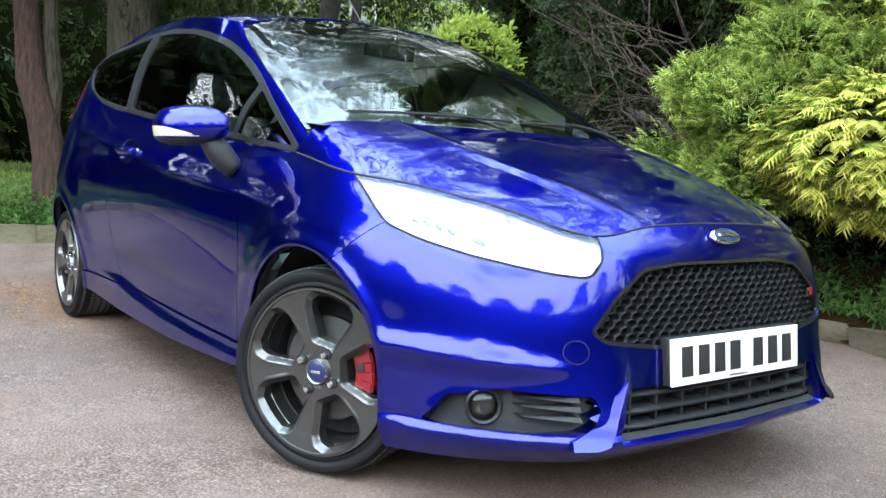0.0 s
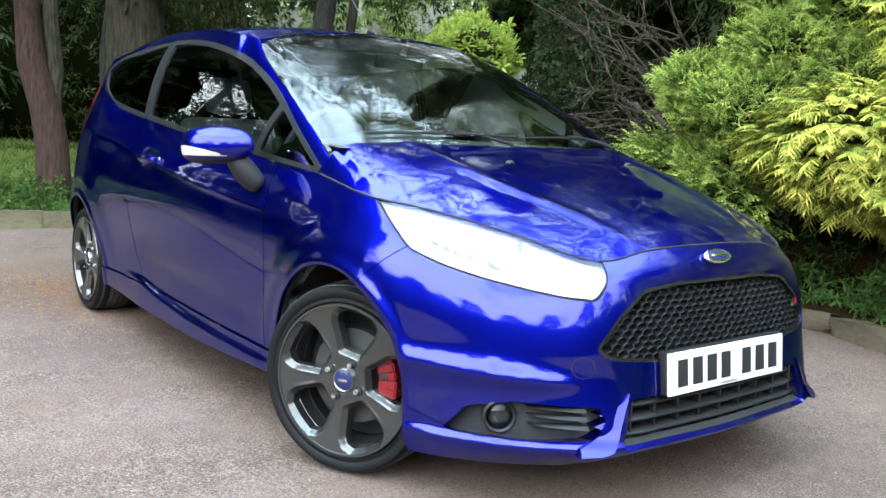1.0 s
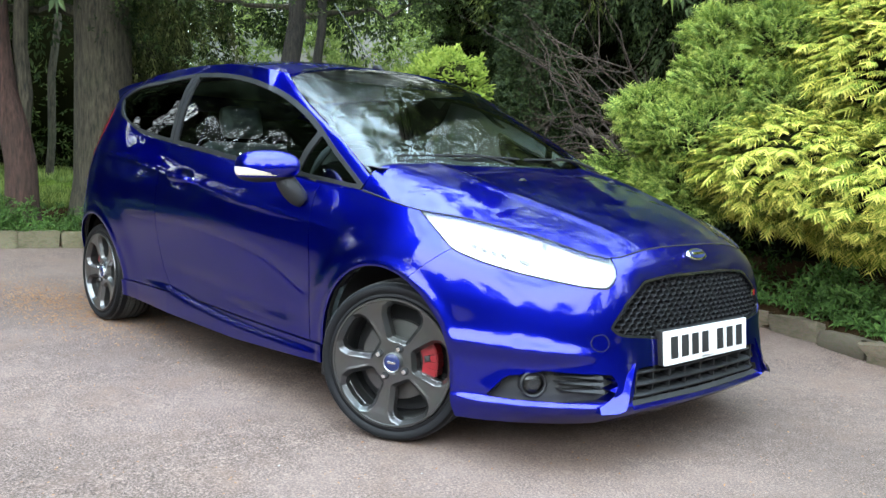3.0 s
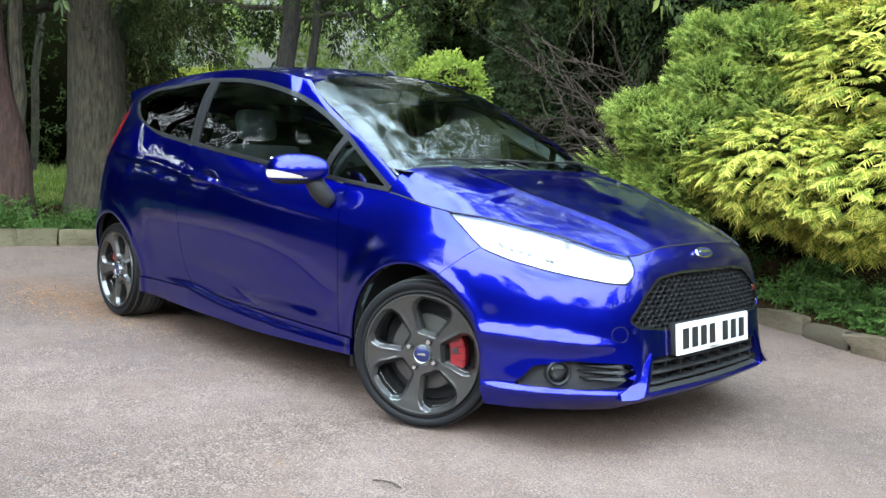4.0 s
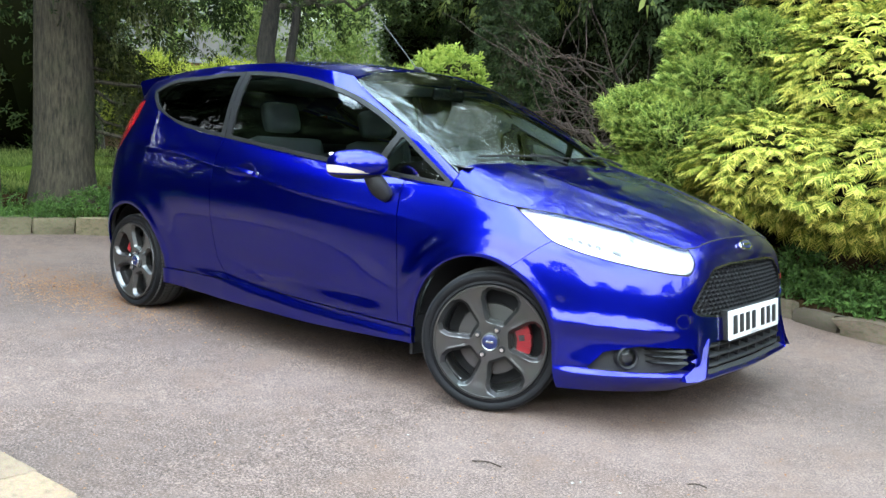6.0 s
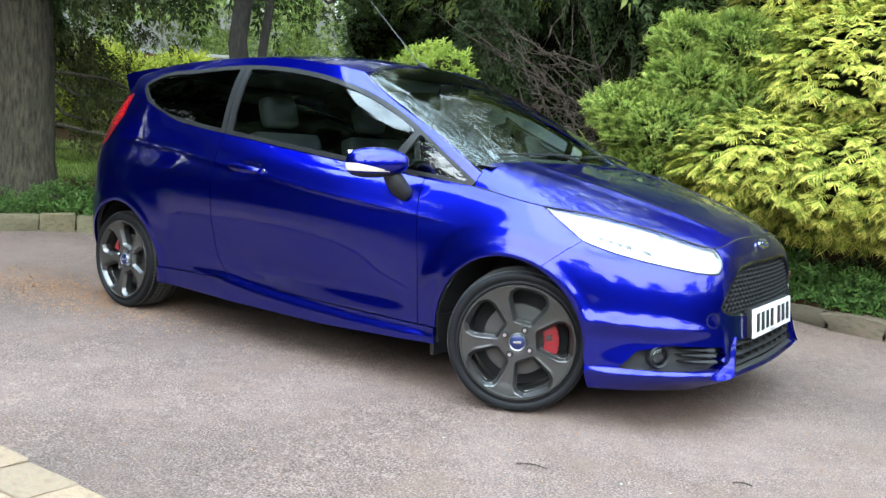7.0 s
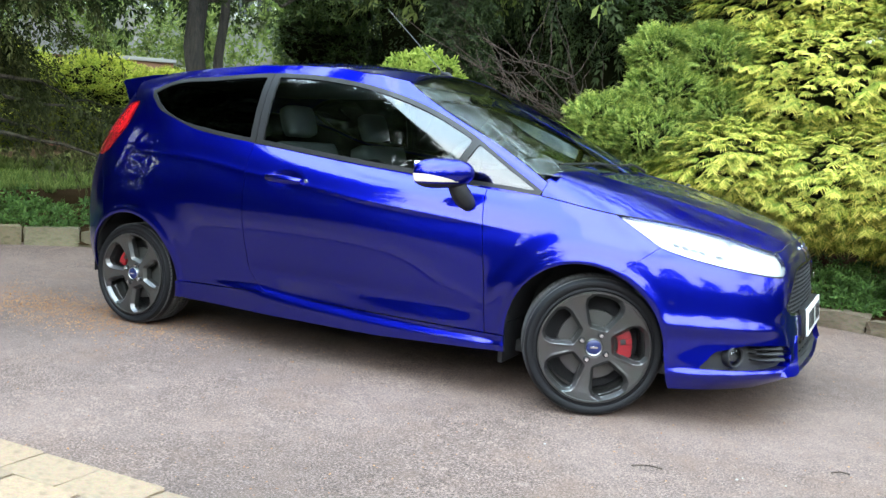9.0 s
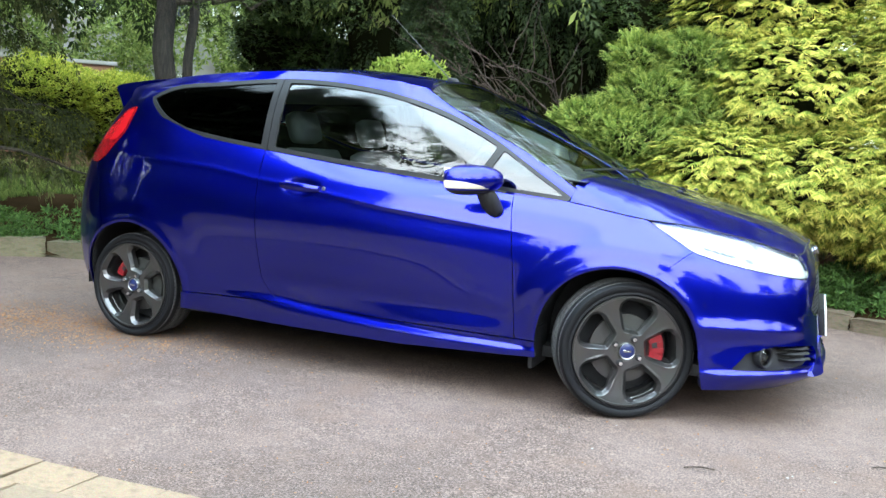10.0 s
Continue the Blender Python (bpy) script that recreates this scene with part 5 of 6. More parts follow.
def strew(name, template, at, way, size, roll, material, parent=None, label=""):
    """One mesh of many copies of a template; +x of the template goes along way."""
    tv, tf = template
    at, way = np.asarray(at, float), np.asarray(way, float)
    way = way / np.linalg.norm(way, axis=1)[:, None]
    ref = np.where(np.abs(way[:, 2:3]) > 0.95, np.array([[1.0, 0, 0]]), np.array([[0, 0, 1.0]]))
    yv = np.cross(ref, way)
    yv /= np.linalg.norm(yv, axis=1)[:, None]
    zv = np.cross(way, yv)
    c, s = np.cos(roll)[:, None], np.sin(roll)[:, None]
    yr, zr = yv * c + zv * s, zv * c - yv * s
    B = np.stack([way, yr, zr], 1) * size[:, None, None]
    V = (np.einsum("vk,nkj->nvj", tv, B) + at[:, None]).reshape(-1, 3)
    n, k = len(at), len(tv)
    F = [tuple(i + q * k for i in f) for q in range(n) for f in tf]
    ob = mesh_ob(name, V, F, material, parent, label, smooth=False)
    reach = np.linalg.norm(tv[:, :2], axis=1)
    ob.data.attributes.new("tip", "FLOAT", "POINT").data.foreach_set("value", np.tile(reach / reach.max(), n).astype(np.float32))
    return ob


def lobes(rng, blobs, n, face=None, fill=0.12):
    """Points and outward directions on the skins of several ellipsoids, leaving out those inside another."""
    blobs = np.asarray(blobs, float)
    area = (blobs[:, 3] * blobs[:, 4] + blobs[:, 4] * blobs[:, 5] + blobs[:, 3] * blobs[:, 5])
    pick = rng.choice(len(blobs), n * 2, p=area / area.sum())
    u = rng.normal(size=(n * 2, 3))
    u /= np.linalg.norm(u, axis=1)[:, None]
    r = 1 - np.abs(rng.normal(0, fill, n * 2))
    c, rad = blobs[pick, :3], blobs[pick, 3:6]
    p = c + u * rad * r[:, None]
    nrm = u / rad
    nrm /= np.linalg.norm(nrm, axis=1)[:, None]
    ok = np.ones(n * 2, bool)
    for b in blobs:
        ok &= (((p - b[:3]) / b[3:6]) ** 2).sum(1) > 0.55
    if face is not None:
        ok &= face(p, nrm)
    i = np.flatnonzero(ok)[:n]
    return p[i], nrm[i]


# solid dark blobs added inside the leaves as their inner shade
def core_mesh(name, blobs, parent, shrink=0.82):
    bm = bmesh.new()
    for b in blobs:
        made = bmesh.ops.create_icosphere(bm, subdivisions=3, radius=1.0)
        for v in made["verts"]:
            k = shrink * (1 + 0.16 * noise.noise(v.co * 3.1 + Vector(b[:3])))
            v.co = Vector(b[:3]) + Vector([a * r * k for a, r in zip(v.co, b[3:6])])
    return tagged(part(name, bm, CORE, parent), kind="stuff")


def bush(name, label, blobs, n, size, material, template, droop=0.35, seed=1, group="", face=None, category="bush"):
    rng = np.random.default_rng(seed)
    base = thing(name, label, category, group)
    p, nrm = lobes(rng, blobs, n, face)
    p = p + nrm * np.array([2.2 * size * noise.noise(Vector(q) * (0.45 / size)) for q in p])[:, None]
    way = nrm * 0.9 + rng.normal(0, 0.33, nrm.shape) + np.array((0, 0, -droop))
    strew("foliage", template, p, way, rng.uniform(0.6, 1.25, len(p)) * size, rng.normal(0, 0.5, len(p)), material, base)
    core_mesh("shade_core", blobs, base)
    return base


def limb(start, end, r0, r1, wob, rng, n=9):
    a, b = np.array(start, float), np.array(end, float)
    t = np.linspace(0, 1, n)[:, None]
    p = a + (b - a) * t + rng.normal(0, wob, (n, 3)) * np.sin(np.pi * t)
    return p, np.linspace(r0, r1, n)


def trunk_mesh(parent, pts, radii, material, n=14, flare=0.0):
    pts = np.asarray(pts, float)
    bm = tube(pts, radii, n)
    for v in bm.verts:
        k = noise.noise(v.co * Vector((5, 5, 1.1)).length * 0.6)
        i = int(np.argmin(np.linalg.norm(pts - np.array(v.co), axis=1)))
        c = Vector(pts[i])
        grow = 1 + 0.10 * k + flare * math.exp(-(v.co.z - pts[0][2]) / 0.16)
        v.co = Vector((c.x + (v.co.x - c.x) * grow, c.y + (v.co.y - c.y) * grow, v.co.z))
    return part("trunk", bm, material, parent, sharp=80)


LEAVES = broad()
FARLEAF = (np.concatenate([LEAVES[0][6 * k + np.array((0, 1, 3, 5))] for k in range(5)]), [tuple(range(4 * k, 4 * k + 4)) for k in range(5)])


def bough(n=7, droop=0.35, spread=0.55, leaf=4, wide=0.62, curl=0.3):
    """A flat fan of sprays along +x with drooping tips."""
    v, f = [], []
    sv, sf = spray(leaf, curl, wide)
    rng = np.random.default_rng(9)
    for k in range(n):
        t = k / (n - 1)
        s = 0 if k == n - 1 else (1 if k % 2 else -1)
        ln = (0.50 - 0.18 * t) if s else 0.42
        a = s * radians(52 - 22 * t) + rng.normal(0, 0.08)
        x0 = 0.70 * t
        z0 = -droop * x0 * x0
        c, sn = math.cos(a), math.sin(a)
        b = len(v)
        for x, y, z in sv:
            xx, yy, zz = x * ln, y * ln, z * ln
            px, py = x0 + xx * c - yy * sn, xx * sn + yy * c
            v.append((px, py * spread / 0.55, z0 + zz - droop * (px * px - x0 * x0) - 0.25 * py * py))
        f += [tuple(i + b for i in q) for q in sf]
    return np.array(v, float), f


BOUGH = bough(6, 0.35, 0.55, 3, 0.62, 0.3)
COARSE = bough(5, 0.35, 0.55, 2, 0.75, 0.3)
FINE = bough(6, 0.40, 0.55, 4, 0.48, 0.45)


def comb(pairs=6, rise=0.25, nod=0.55, wide=0.30, slope=0.26):
    """A flat feathery spray along +x: a stem with short fingers on both sides, nodding at the tip."""
    v, f = [], []

    def at(x, y):
        return (x, y, rise * x - nod * x * x - 1.1 * y * y)

    v += [at(0, -0.03), at(0, 0.03), at(0.6, 0.035), at(1.0, 0), at(0.6, -0.035)]
    f += [(0, 4, 3, 2, 1)]
    for k in range(pairs):
        t = 0.10 + 0.78 * k / (pairs - 1)
        ln = wide * (0.55 + 0.9 * math.sin(math.pi * (0.12 + 0.62 * (1 - t))))
        for sd in (-1, 1):
            b = len(v)
            v += [at(t, sd * 0.02), at(t + slope * 0.75, sd * ln * 0.62), at(t + slope * 1.15, sd * ln), at(t + 0.11, sd * 0.02)]
            f.append((b, b + 1, b + 2, b + 3))
    return np.array(v, float), f


FROND = comb()


def bough_bush(name, label, blobs, n, size, material, droop, seed, roll=0.25, category="bush", lift=0.15, template=FINE, tiers=0.0, level=0.45):
    """A conifer of feathery sprays; with tiers they gather into overhanging shelves with dark gaps between."""
    rng = np.random.default_rng(seed)
    base = thing(name, label, category)
    p, nrm = lobes(rng, blobs, n, lambda p, k: k[:, 1] < 0.35, 0.16)
    bump = np.array([noise.noise(Vector(q) * 4.2) + 0.7 * noise.noise(Vector(q) * 9.0) for q in p])
    push = 0.10 * bump
    if tiers:
        wave = np.array([noise.noise(Vector((q[0] * 2.1, q[1] * 2.1, q[2] * 1.2))) + 0.45 * noise.noise(Vector(q) * 6.0) for q in p])
        ph = np.mod(p[:, 2] * 6.4 + 2.3 * wave, 1.0)
        push = push + tiers * (0.5 - np.abs(ph - 0.42) * 1.9)
        keep = rng.uniform(0, 1, len(p)) < np.clip(0.05 + 2.2 * np.minimum(ph, 1 - ph) + (ph < 0.5) * 0.2, 0, 1)
        p, nrm, push = p[keep], nrm[keep], push[keep]
    p = p + nrm * (1, 1, 0.4) * push[:, None]
    way = nrm * np.array((1, 1, level)) + rng.normal(0, 1, nrm.shape) * (0.30, 0.30, 0.28 * level / 0.45) + np.array((0, 0, lift - droop))
    strew("foliage", template, p - 0.35 * size * nrm, way, rng.uniform(0.6, 1.2, len(p)) * size, rng.normal(0, roll, len(p)), material, base)
    core_mesh("shade_core", blobs, base, 0.60)
    return base


# ---------------------------------------------------------------- kerb and bed
KERB = curve([(-6.3, -4.6, 0), (-5.85, -2.2, 0), (-5.62, -0.55, 0), (-5.36, 0.45, 0), (-4.85, 0.95, 0), (-3.8, 1.12, 0), (-2.4, 1.18, 0), (-1.2, 1.62, 0), (-0.12, 1.98, 0), (0.22, 1.885, 0), (0.60, 1.745, 0), (1.10, 1.62, 0), (2.2, 1.30, 0), (4.2, 0.55, 0)], 400)
run = np.r_[0, np.cumsum(np.linalg.norm(np.diff(KERB, axis=0), axis=1))]


def kerb_at(d):
    p = np.array([np.interp(d, run, KERB[:, k]) for k in (0, 1)])
    q = np.array([np.interp(d + 0.05, run, KERB[:, k]) for k in (0, 1)])
    t = (q - p) / np.linalg.norm(q - p)
    return p, t, np.array((-t[1], t[0]))


rows = []
for d_ in np.linspace(0, run[-1] - 0.06, 120):
    p, t, nn = kerb_at(d_)
    row = []
    for off, lift in ((0.02, 0.02), (0.10, 0.11), (0.35, 0.14), (0.8, 0.17), (1.6, 0.22), (3.0, 0.28), (6.0, 0.38), (12.0, 0.9), (22.0, 1.6), (60.0, 2.0)):
        q = p + nn * off
        g = float(ground_z(p[0], p[1]))
        row.append((q[0], q[1], g + lift + 0.03 * noise.noise(Vector((q[0] * 1.7, q[1] * 1.7, 0)))))
    rows.append(row)
bed = mesh_ob("ground_bed", np.array(rows).reshape(-1, 3), quads(120, 10), EARTH)
tagged(bed, "dark leafy soil of the planted bed", "flower bed", kind="structure")

edging = thing("stone_edging", "low edging of weathered buff sandstone blocks", "stone edging", kind="structure")
srng = np.random.default_rng(21)


def block_mesh(seed, worn=0.0):
    rng = np.random.default_rng(seed)
    bm = box(bmesh.new(), (-0.5, -0.5, 0), (0.5, 0.5, 1), 0.05)
    for v in bm.verts:
        v.co += Vector(rng.normal(0, 0.018, 3))
    if worn:
        bmesh.ops.subdivide_edges(bm, edges=bm.edges[:], cuts=1, use_grid_fill=True)
        for v in bm.verts:
            q = v.co * 2.6 + Vector((seed * 3.1, 0, 0))
            v.co += worn * Vector((noise.noise(q), noise.noise(q + Vector((9, 0, 0))), 1.3 * noise.noise(q + Vector((0, 9, 0)))))
    me = bpy.data.meshes.new("kerb_stone")
    bm.to_mesh(me)
    bm.free()
    me.polygons.foreach_set("use_smooth", np.ones(len(me.polygons), bool))
    me.set_sharp_from_angle(angle=radians(50))
    me.materials.append(STONE)
    return me


STONES = [block_mesh(k) for k in range(6)]
RUBBLE = [block_mesh(k + 10, 0.16) for k in range(6)]
for me in RUBBLE:
    me.materials.clear()
    me.materials.append(DARKSTONE)
d_ = 0.0
while d_ < run[-1] - 0.6:
    ln = srng.uniform(0.26, 0.46)
    p, t, nn = kerb_at(d_ + ln / 2)
    right = p[0] > -1.0
    hgt = srng.uniform(0.075, 0.110) if right else srng.uniform(0.135, 0.155)
    ob = new("kerb_stone", (RUBBLE if right else STONES)[int(srng.integers(6))])
    c = p + nn * 0.09
    ob.parent = edging
    tilt = 4.0 if right else 1.2
    ob.matrix_local = pose(c[0], c[1], float(ground_z(p[0], p[1])) - 0.015, srng.normal(0, tilt), srng.normal(0, tilt), math.degrees(math.atan2(t[1], t[0])) + srng.normal(0, tilt)) @ Matrix.Diagonal((ln - 0.014, 0.17, hgt + 0.015, 1))
    d_ += ln

# pale setts at the near side of the drive
setts = thing("sett_edging", "pale buff stone setts bordering the asphalt", "paving", kind="structure")
me = block_mesh(40)
me.materials.clear()
me.materials.append(PAVER)
for r in range(4):
    x = -7.4 - 0.07 * (r % 2)
    while x < 0.9:
        ln = srng.uniform(0.19, 0.27)
        ob = new("sett", me)
        ob.parent = setts
        y = -2.395 - 0.17 * r - 0.012 * math.sin(x * 2)
        ob.matrix_local = pose(x + ln / 2, y, float(ground_z(x + ln / 2, y)) - 0.019, srng.normal(0, 0.8), srng.normal(0, 0.8), srng.normal(0, 1.2)) @ Matrix.Diagonal((ln - 0.008, 0.162, 0.040 + srng.uniform(0, 0.006), 1))
        x += ln

lx_ = np.r_[-7.8, -8.0, np.linspace(-8.5, -40, 12)]
lz_ = np.r_[0.05, 0.40, 0.46 + 0.045 * (-np.linspace(-7.6, -40, 12) - 7.6)]
lawn = mesh_ob("lawn", np.array([(x, y, z + 0.02 * noise.noise(Vector((x, y, 0))) + 0.008 * y) for x, z in zip(lx_, lz_) for y in np.linspace(-22, 10, 24)]), quads(14, 24), LAWN)
tagged(lawn, "sunlit mown lawn beyond the trees", "lawn", kind="structure")

# ---------------------------------------------------------------- bushes
GOLDB = [(0.60, 2.45, 0.95, 0.95, 0.85, 0.46), (0.02, 2.10, 1.02, 0.48, 0.58, 0.34), (1.40, 2.35, 0.95, 0.85, 0.85, 0.60), (0.55, 2.72, 1.55, 0.95, 0.78, 0.60), (1.7, 2.55, 1.75, 1.0, 0.85, 0.75), (0.30, 3.1, 2.3, 0.9, 0.8, 0.75), (1.45, 3.2, 2.6, 1.1, 0.9, 0.9), (2.6, 2.3, 1.2, 0.9, 0.9, 0.9), (0.9, 3.3, 3.3, 1.2, 0.9, 0.8)]
bough_bush("golden_conifer", "golden yellow feathery conifer behind the low stone edging", GOLDB, 46000, 0.098, GOLD, 0.0, 3, 0.30, lift=0.10, template=FROND, tiers=0.13, level=0.22)
GREENB = [(-0.62, 2.14, 1.20, 0.42, 0.44, 0.27), (-0.93, 2.04, 1.32, 0.24, 0.30, 0.16), (-0.50, 2.26, 1.50, 0.34, 0.40, 0.24), (-0.60, 2.34, 1.78, 0.24, 0.32, 0.20), (-0.26, 2.44, 1.74, 0.32, 0.40, 0.26), (-0.16, 2.30, 1.36, 0.30, 0.36, 0.24), (-0.70, 2.12, 0.92, 0.32, 0.36, 0.24)]
bough_bush("green_conifer", "fresh green conifer bush beside the golden conifer", GREENB, 13500, 0.075, GREEN, 0.0, 4, 0.9, lift=0.45, template=comb(5, 0.2, 0.25, 0.30), tiers=0.08)
HOLLYB = [(-0.55, 3.25, 2.35, 0.75, 0.5, 0.55), (0.1, 3.2, 2.6, 0.7, 0.5, 0.5), (-1.25, 3.3, 2.75, 0.6, 0.45, 0.40), (-0.5, 3.4, 1.6, 0.5, 0.4, 0.6)]
bush("dark_leafy_shrub", "dark green leafy shrub standing behind the conifers", HOLLYB, 6500, 0.050, HOLLY, FARLEAF, 0.1, 14)
MIDB = [(-5.0, 4.6, 2.9, 0.9, 0.6, 0.5), (-4.0, 4.2, 3.0, 0.7, 0.5, 0.5), (-5.7, 5.2, 2.4, 0.7, 0.6, 0.5), (-4.6, 4.6, 2.0, 0.5, 0.4, 0.4)]
bush("hanging_leafy_shrub", "mid-green leafy branches hanging behind the car", MIDB, 6000, 0.05, HOLLY, FARLEAF, 0.3, 15)
SHRUBB = [(-2.0, 1.25, 1.47, 0.26, 0.26, 0.24), (-1.80, 1.13, 1.47, 0.17, 0.18, 0.18), (-2.42, 1.25, 1.45, 0.11, 0.16, 0.14), (-2.05, 1.32, 0.85, 0.25, 0.22, 0.6)]
bush("lime_shrub", "small lime green shrub beyond the car roof", SHRUBB, 2600, 0.048, LIME, LEAVES, -0.2, 5)
LOWB = [(-1.15, 2.0, 0.75, 0.35, 0.35, 0.30), (-0.7, 1.95, 0.65, 0.3, 0.3, 0.25)]
bough_bush("small_conifer", "small green conifer below the bare branches", LOWB, 500, 0.16, GREEN, -0.1, 6, 0.6, lift=0.4)
YELB = [(-9.6, 5.0, 1.55, 0.9, 0.8, 0.72), (-8.9, 5.8, 1.45, 0.8, 0.8, 0.66), (-10.4, 4.2, 1.6, 0.8, 0.8, 0.75), (-8.2, 6.6, 1.4, 0.8, 0.7, 0.6)]
bush("yellow_shrub", "sunlit yellow-green shrub in the far border", YELB, 14000, 0.062, YELLOW, FARLEAF, 0.0, 7)

# ---------------------------------------------------------------- trees
rng = np.random.default_rng(11)
big = thing("large_tree", "large old tree with furrowed grey-brown bark", "tree")
tp = np.column_stack([np.linspace(-6.42, -6.24, 14), np.linspace(0.74, 0.66, 14), np.linspace(0.10, 8, 14)])
trunk_mesh(big, tp, np.linspace(0.285, 0.20, 14), BARK, 40, 0.30)
for a, z, ln in ((200, 2.3, 2.6), (120, 2.6, 2.4), (40, 2.9, 2.6), (300, 2.7, 2.6), (160, 3.2, 2.4), (70, 3.5, 2.2), (250, 3.4, 2.5)):
    c, s = math.cos(radians(a)), math.sin(radians(a))
    p, r = limb((-6.3, 0.70, z), (-6.3 + ln * c, 0.70 + ln * s, z - 0.1 + 0.15 * ln), 0.07, 0.015, 0.07, rng)
    part("limb", tube(p, r, 7), BARK, big)
# drooping evergreen foliage on its limbs
n = 1900
a = rng.uniform(0, 2 * np.pi, n)
r = 0.9 + 2.3 * np.sqrt(rng.uniform(0, 1, n))
z = rng.uniform(2.9, 8.5, n) - 0.06 * r * r * rng.uniform(0.3, 1, n)
p = np.column_stack([-6.1 + 0.8 * r * np.cos(a), 1.35 + 0.8 * r * np.sin(a), z])
w = np.column_stack([np.cos(a), np.sin(a), np.full(n, -0.45)]) + rng.normal(0, 0.35, (n, 3))
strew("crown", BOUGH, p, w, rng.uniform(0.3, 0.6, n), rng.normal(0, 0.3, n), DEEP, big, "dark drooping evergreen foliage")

n = 2600
a = rng.normal(0.9, 0.75, n)
z = 1.9 + 2.6 * np.sqrt(rng.uniform(0, 1, n))
rr = 0.275 - 0.011 * z + np.abs(rng.normal(0, 0.035, n))
p = np.column_stack([-6.40 + 0.023 * z + rr * np.cos(a), 0.74 - 0.01 * z + rr * np.sin(a), z])
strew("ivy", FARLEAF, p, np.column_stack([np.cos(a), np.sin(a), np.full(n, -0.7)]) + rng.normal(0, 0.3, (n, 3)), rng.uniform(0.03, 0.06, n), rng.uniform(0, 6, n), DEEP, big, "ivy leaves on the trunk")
# long level limbs with drooping boughs on the garden side
pts, ways = [], []
for k in range(17):
    z0 = 0.95 + 2.9 * k / 16 + rng.normal(0, 0.08)
    end = np.array((-6.5 + rng.uniform(-0.8, 1.1), 2.0 + rng.uniform(-0.5, 1.0), z0 - rng.uniform(0.05, 0.35)))
    if z0 > 1.9:
        end[1] -= 0.35
    p, r = limb((-6.3, 0.85, z0 + 0.12), end, 0.022, 0.005, 0.04, rng)
    part("limb", tube(p, r, 6), BARK, big)
    run_w = (end - p[0]) / np.linalg.norm(end - p[0])
    for q in range(17):
        t = rng.uniform(0.12, 1.05)
        c = p[0] + (end - p[0]) * t + rng.normal(0, 1, 3) * (0.16, 0.12, 0.035)
        pts.append(c)
        sd = rng.choice((-1.0, 1.0))
        ways.append(run_w * 0.9 + np.array((-run_w[1], run_w[0], 0)) * sd * rng.uniform(0.2, 1.0) + (0, 0, -0.32 + rng.normal(0, 0.12)))
n = len(pts)
strew("low_foliage", FINE, np.array(pts), np.array(ways), rng.uniform(0.26, 0.48, n), rng.normal(0, 0.2, n), BOUGHLEAF, big, "low drooping evergreen boughs")
red = thing("red_barked_tree", "leaning reddish-barked tree in the planted bed", "tree")
trunk_mesh(red, curve([(-6.40, -0.03, 0.12), (-6.40, -0.03, 0.6), (-6.41, -0.05, 1.05), (-6.46, -0.15, 1.40), (-6.50, -0.20, 2.0), (-6.52, -0.22, 3.0), (-6.5, -0.2, 5.5)], 16), np.r_[np.linspace(0.150, 0.128, 5), np.linspace(0.108, 0.07, 11)], REDBARK, 18, 0.3)
p, r = limb((-6.42, -0.02, 1.05), (-6.55, 0.14, 4.5), 0.070, 0.05, 0.03, rng)
part("stem", tube(p, r, 10), BARK, red, "straight grey second stem")
n = 700
p = np.column_stack([rng.uniform(-8.0, -6.2, n), rng.uniform(-0.9, 1.0, n), rng.uniform(2.6, 5.5, n)])
strew("crown", LEAVES, p, rng.normal(0, 1, (n, 3)), rng.uniform(0.1, 0.2, n), rng.uniform(0, 6, n), MIDLEAF, red)

twin = thing("twin_stemmed_tree", "slender dark tree with twin stems behind the car", "tree")
for (x, y, dx, dy, rad) in ((-4.42, 1.66, -0.08, 0.05, 0.10), (-4.41, 1.76, 0.12, 0.24, 0.05)):
    p, r = limb((x, y, 0.2), (x + dx, y + dy, 4.6), rad, rad * 0.6, 0.03, rng, 12)
    part("trunk", tube(p, r, 10), DARKBARK, twin, sharp=80)
for k in range(8):
    a = rng.uniform(0, 6.28)
    z = rng.uniform(2.2, 4.0)
    p, r = limb((-4.45, 1.75, z), (-4.45 + 1.3 * math.cos(a), 1.75 + 1.3 * math.sin(a), z + 0.25), 0.03, 0.008, 0.05, rng)
    part("limb", tube(p, r, 6), BARK, twin)
n = 6500
a, r = rng.uniform(0, 6.28, n), 1.7 * np.sqrt(rng.uniform(0.02, 1, n))
p = np.column_stack([-4.5 + r * np.cos(a), 1.9 + r * np.sin(a), rng.uniform(2.15, 6.4, n)])
strew("crown", FARLEAF, p, rng.normal(0, 1, (n, 3)), rng.uniform(0.035, 0.065, n), rng.uniform(0, 6, n), MIDLEAF, twin)

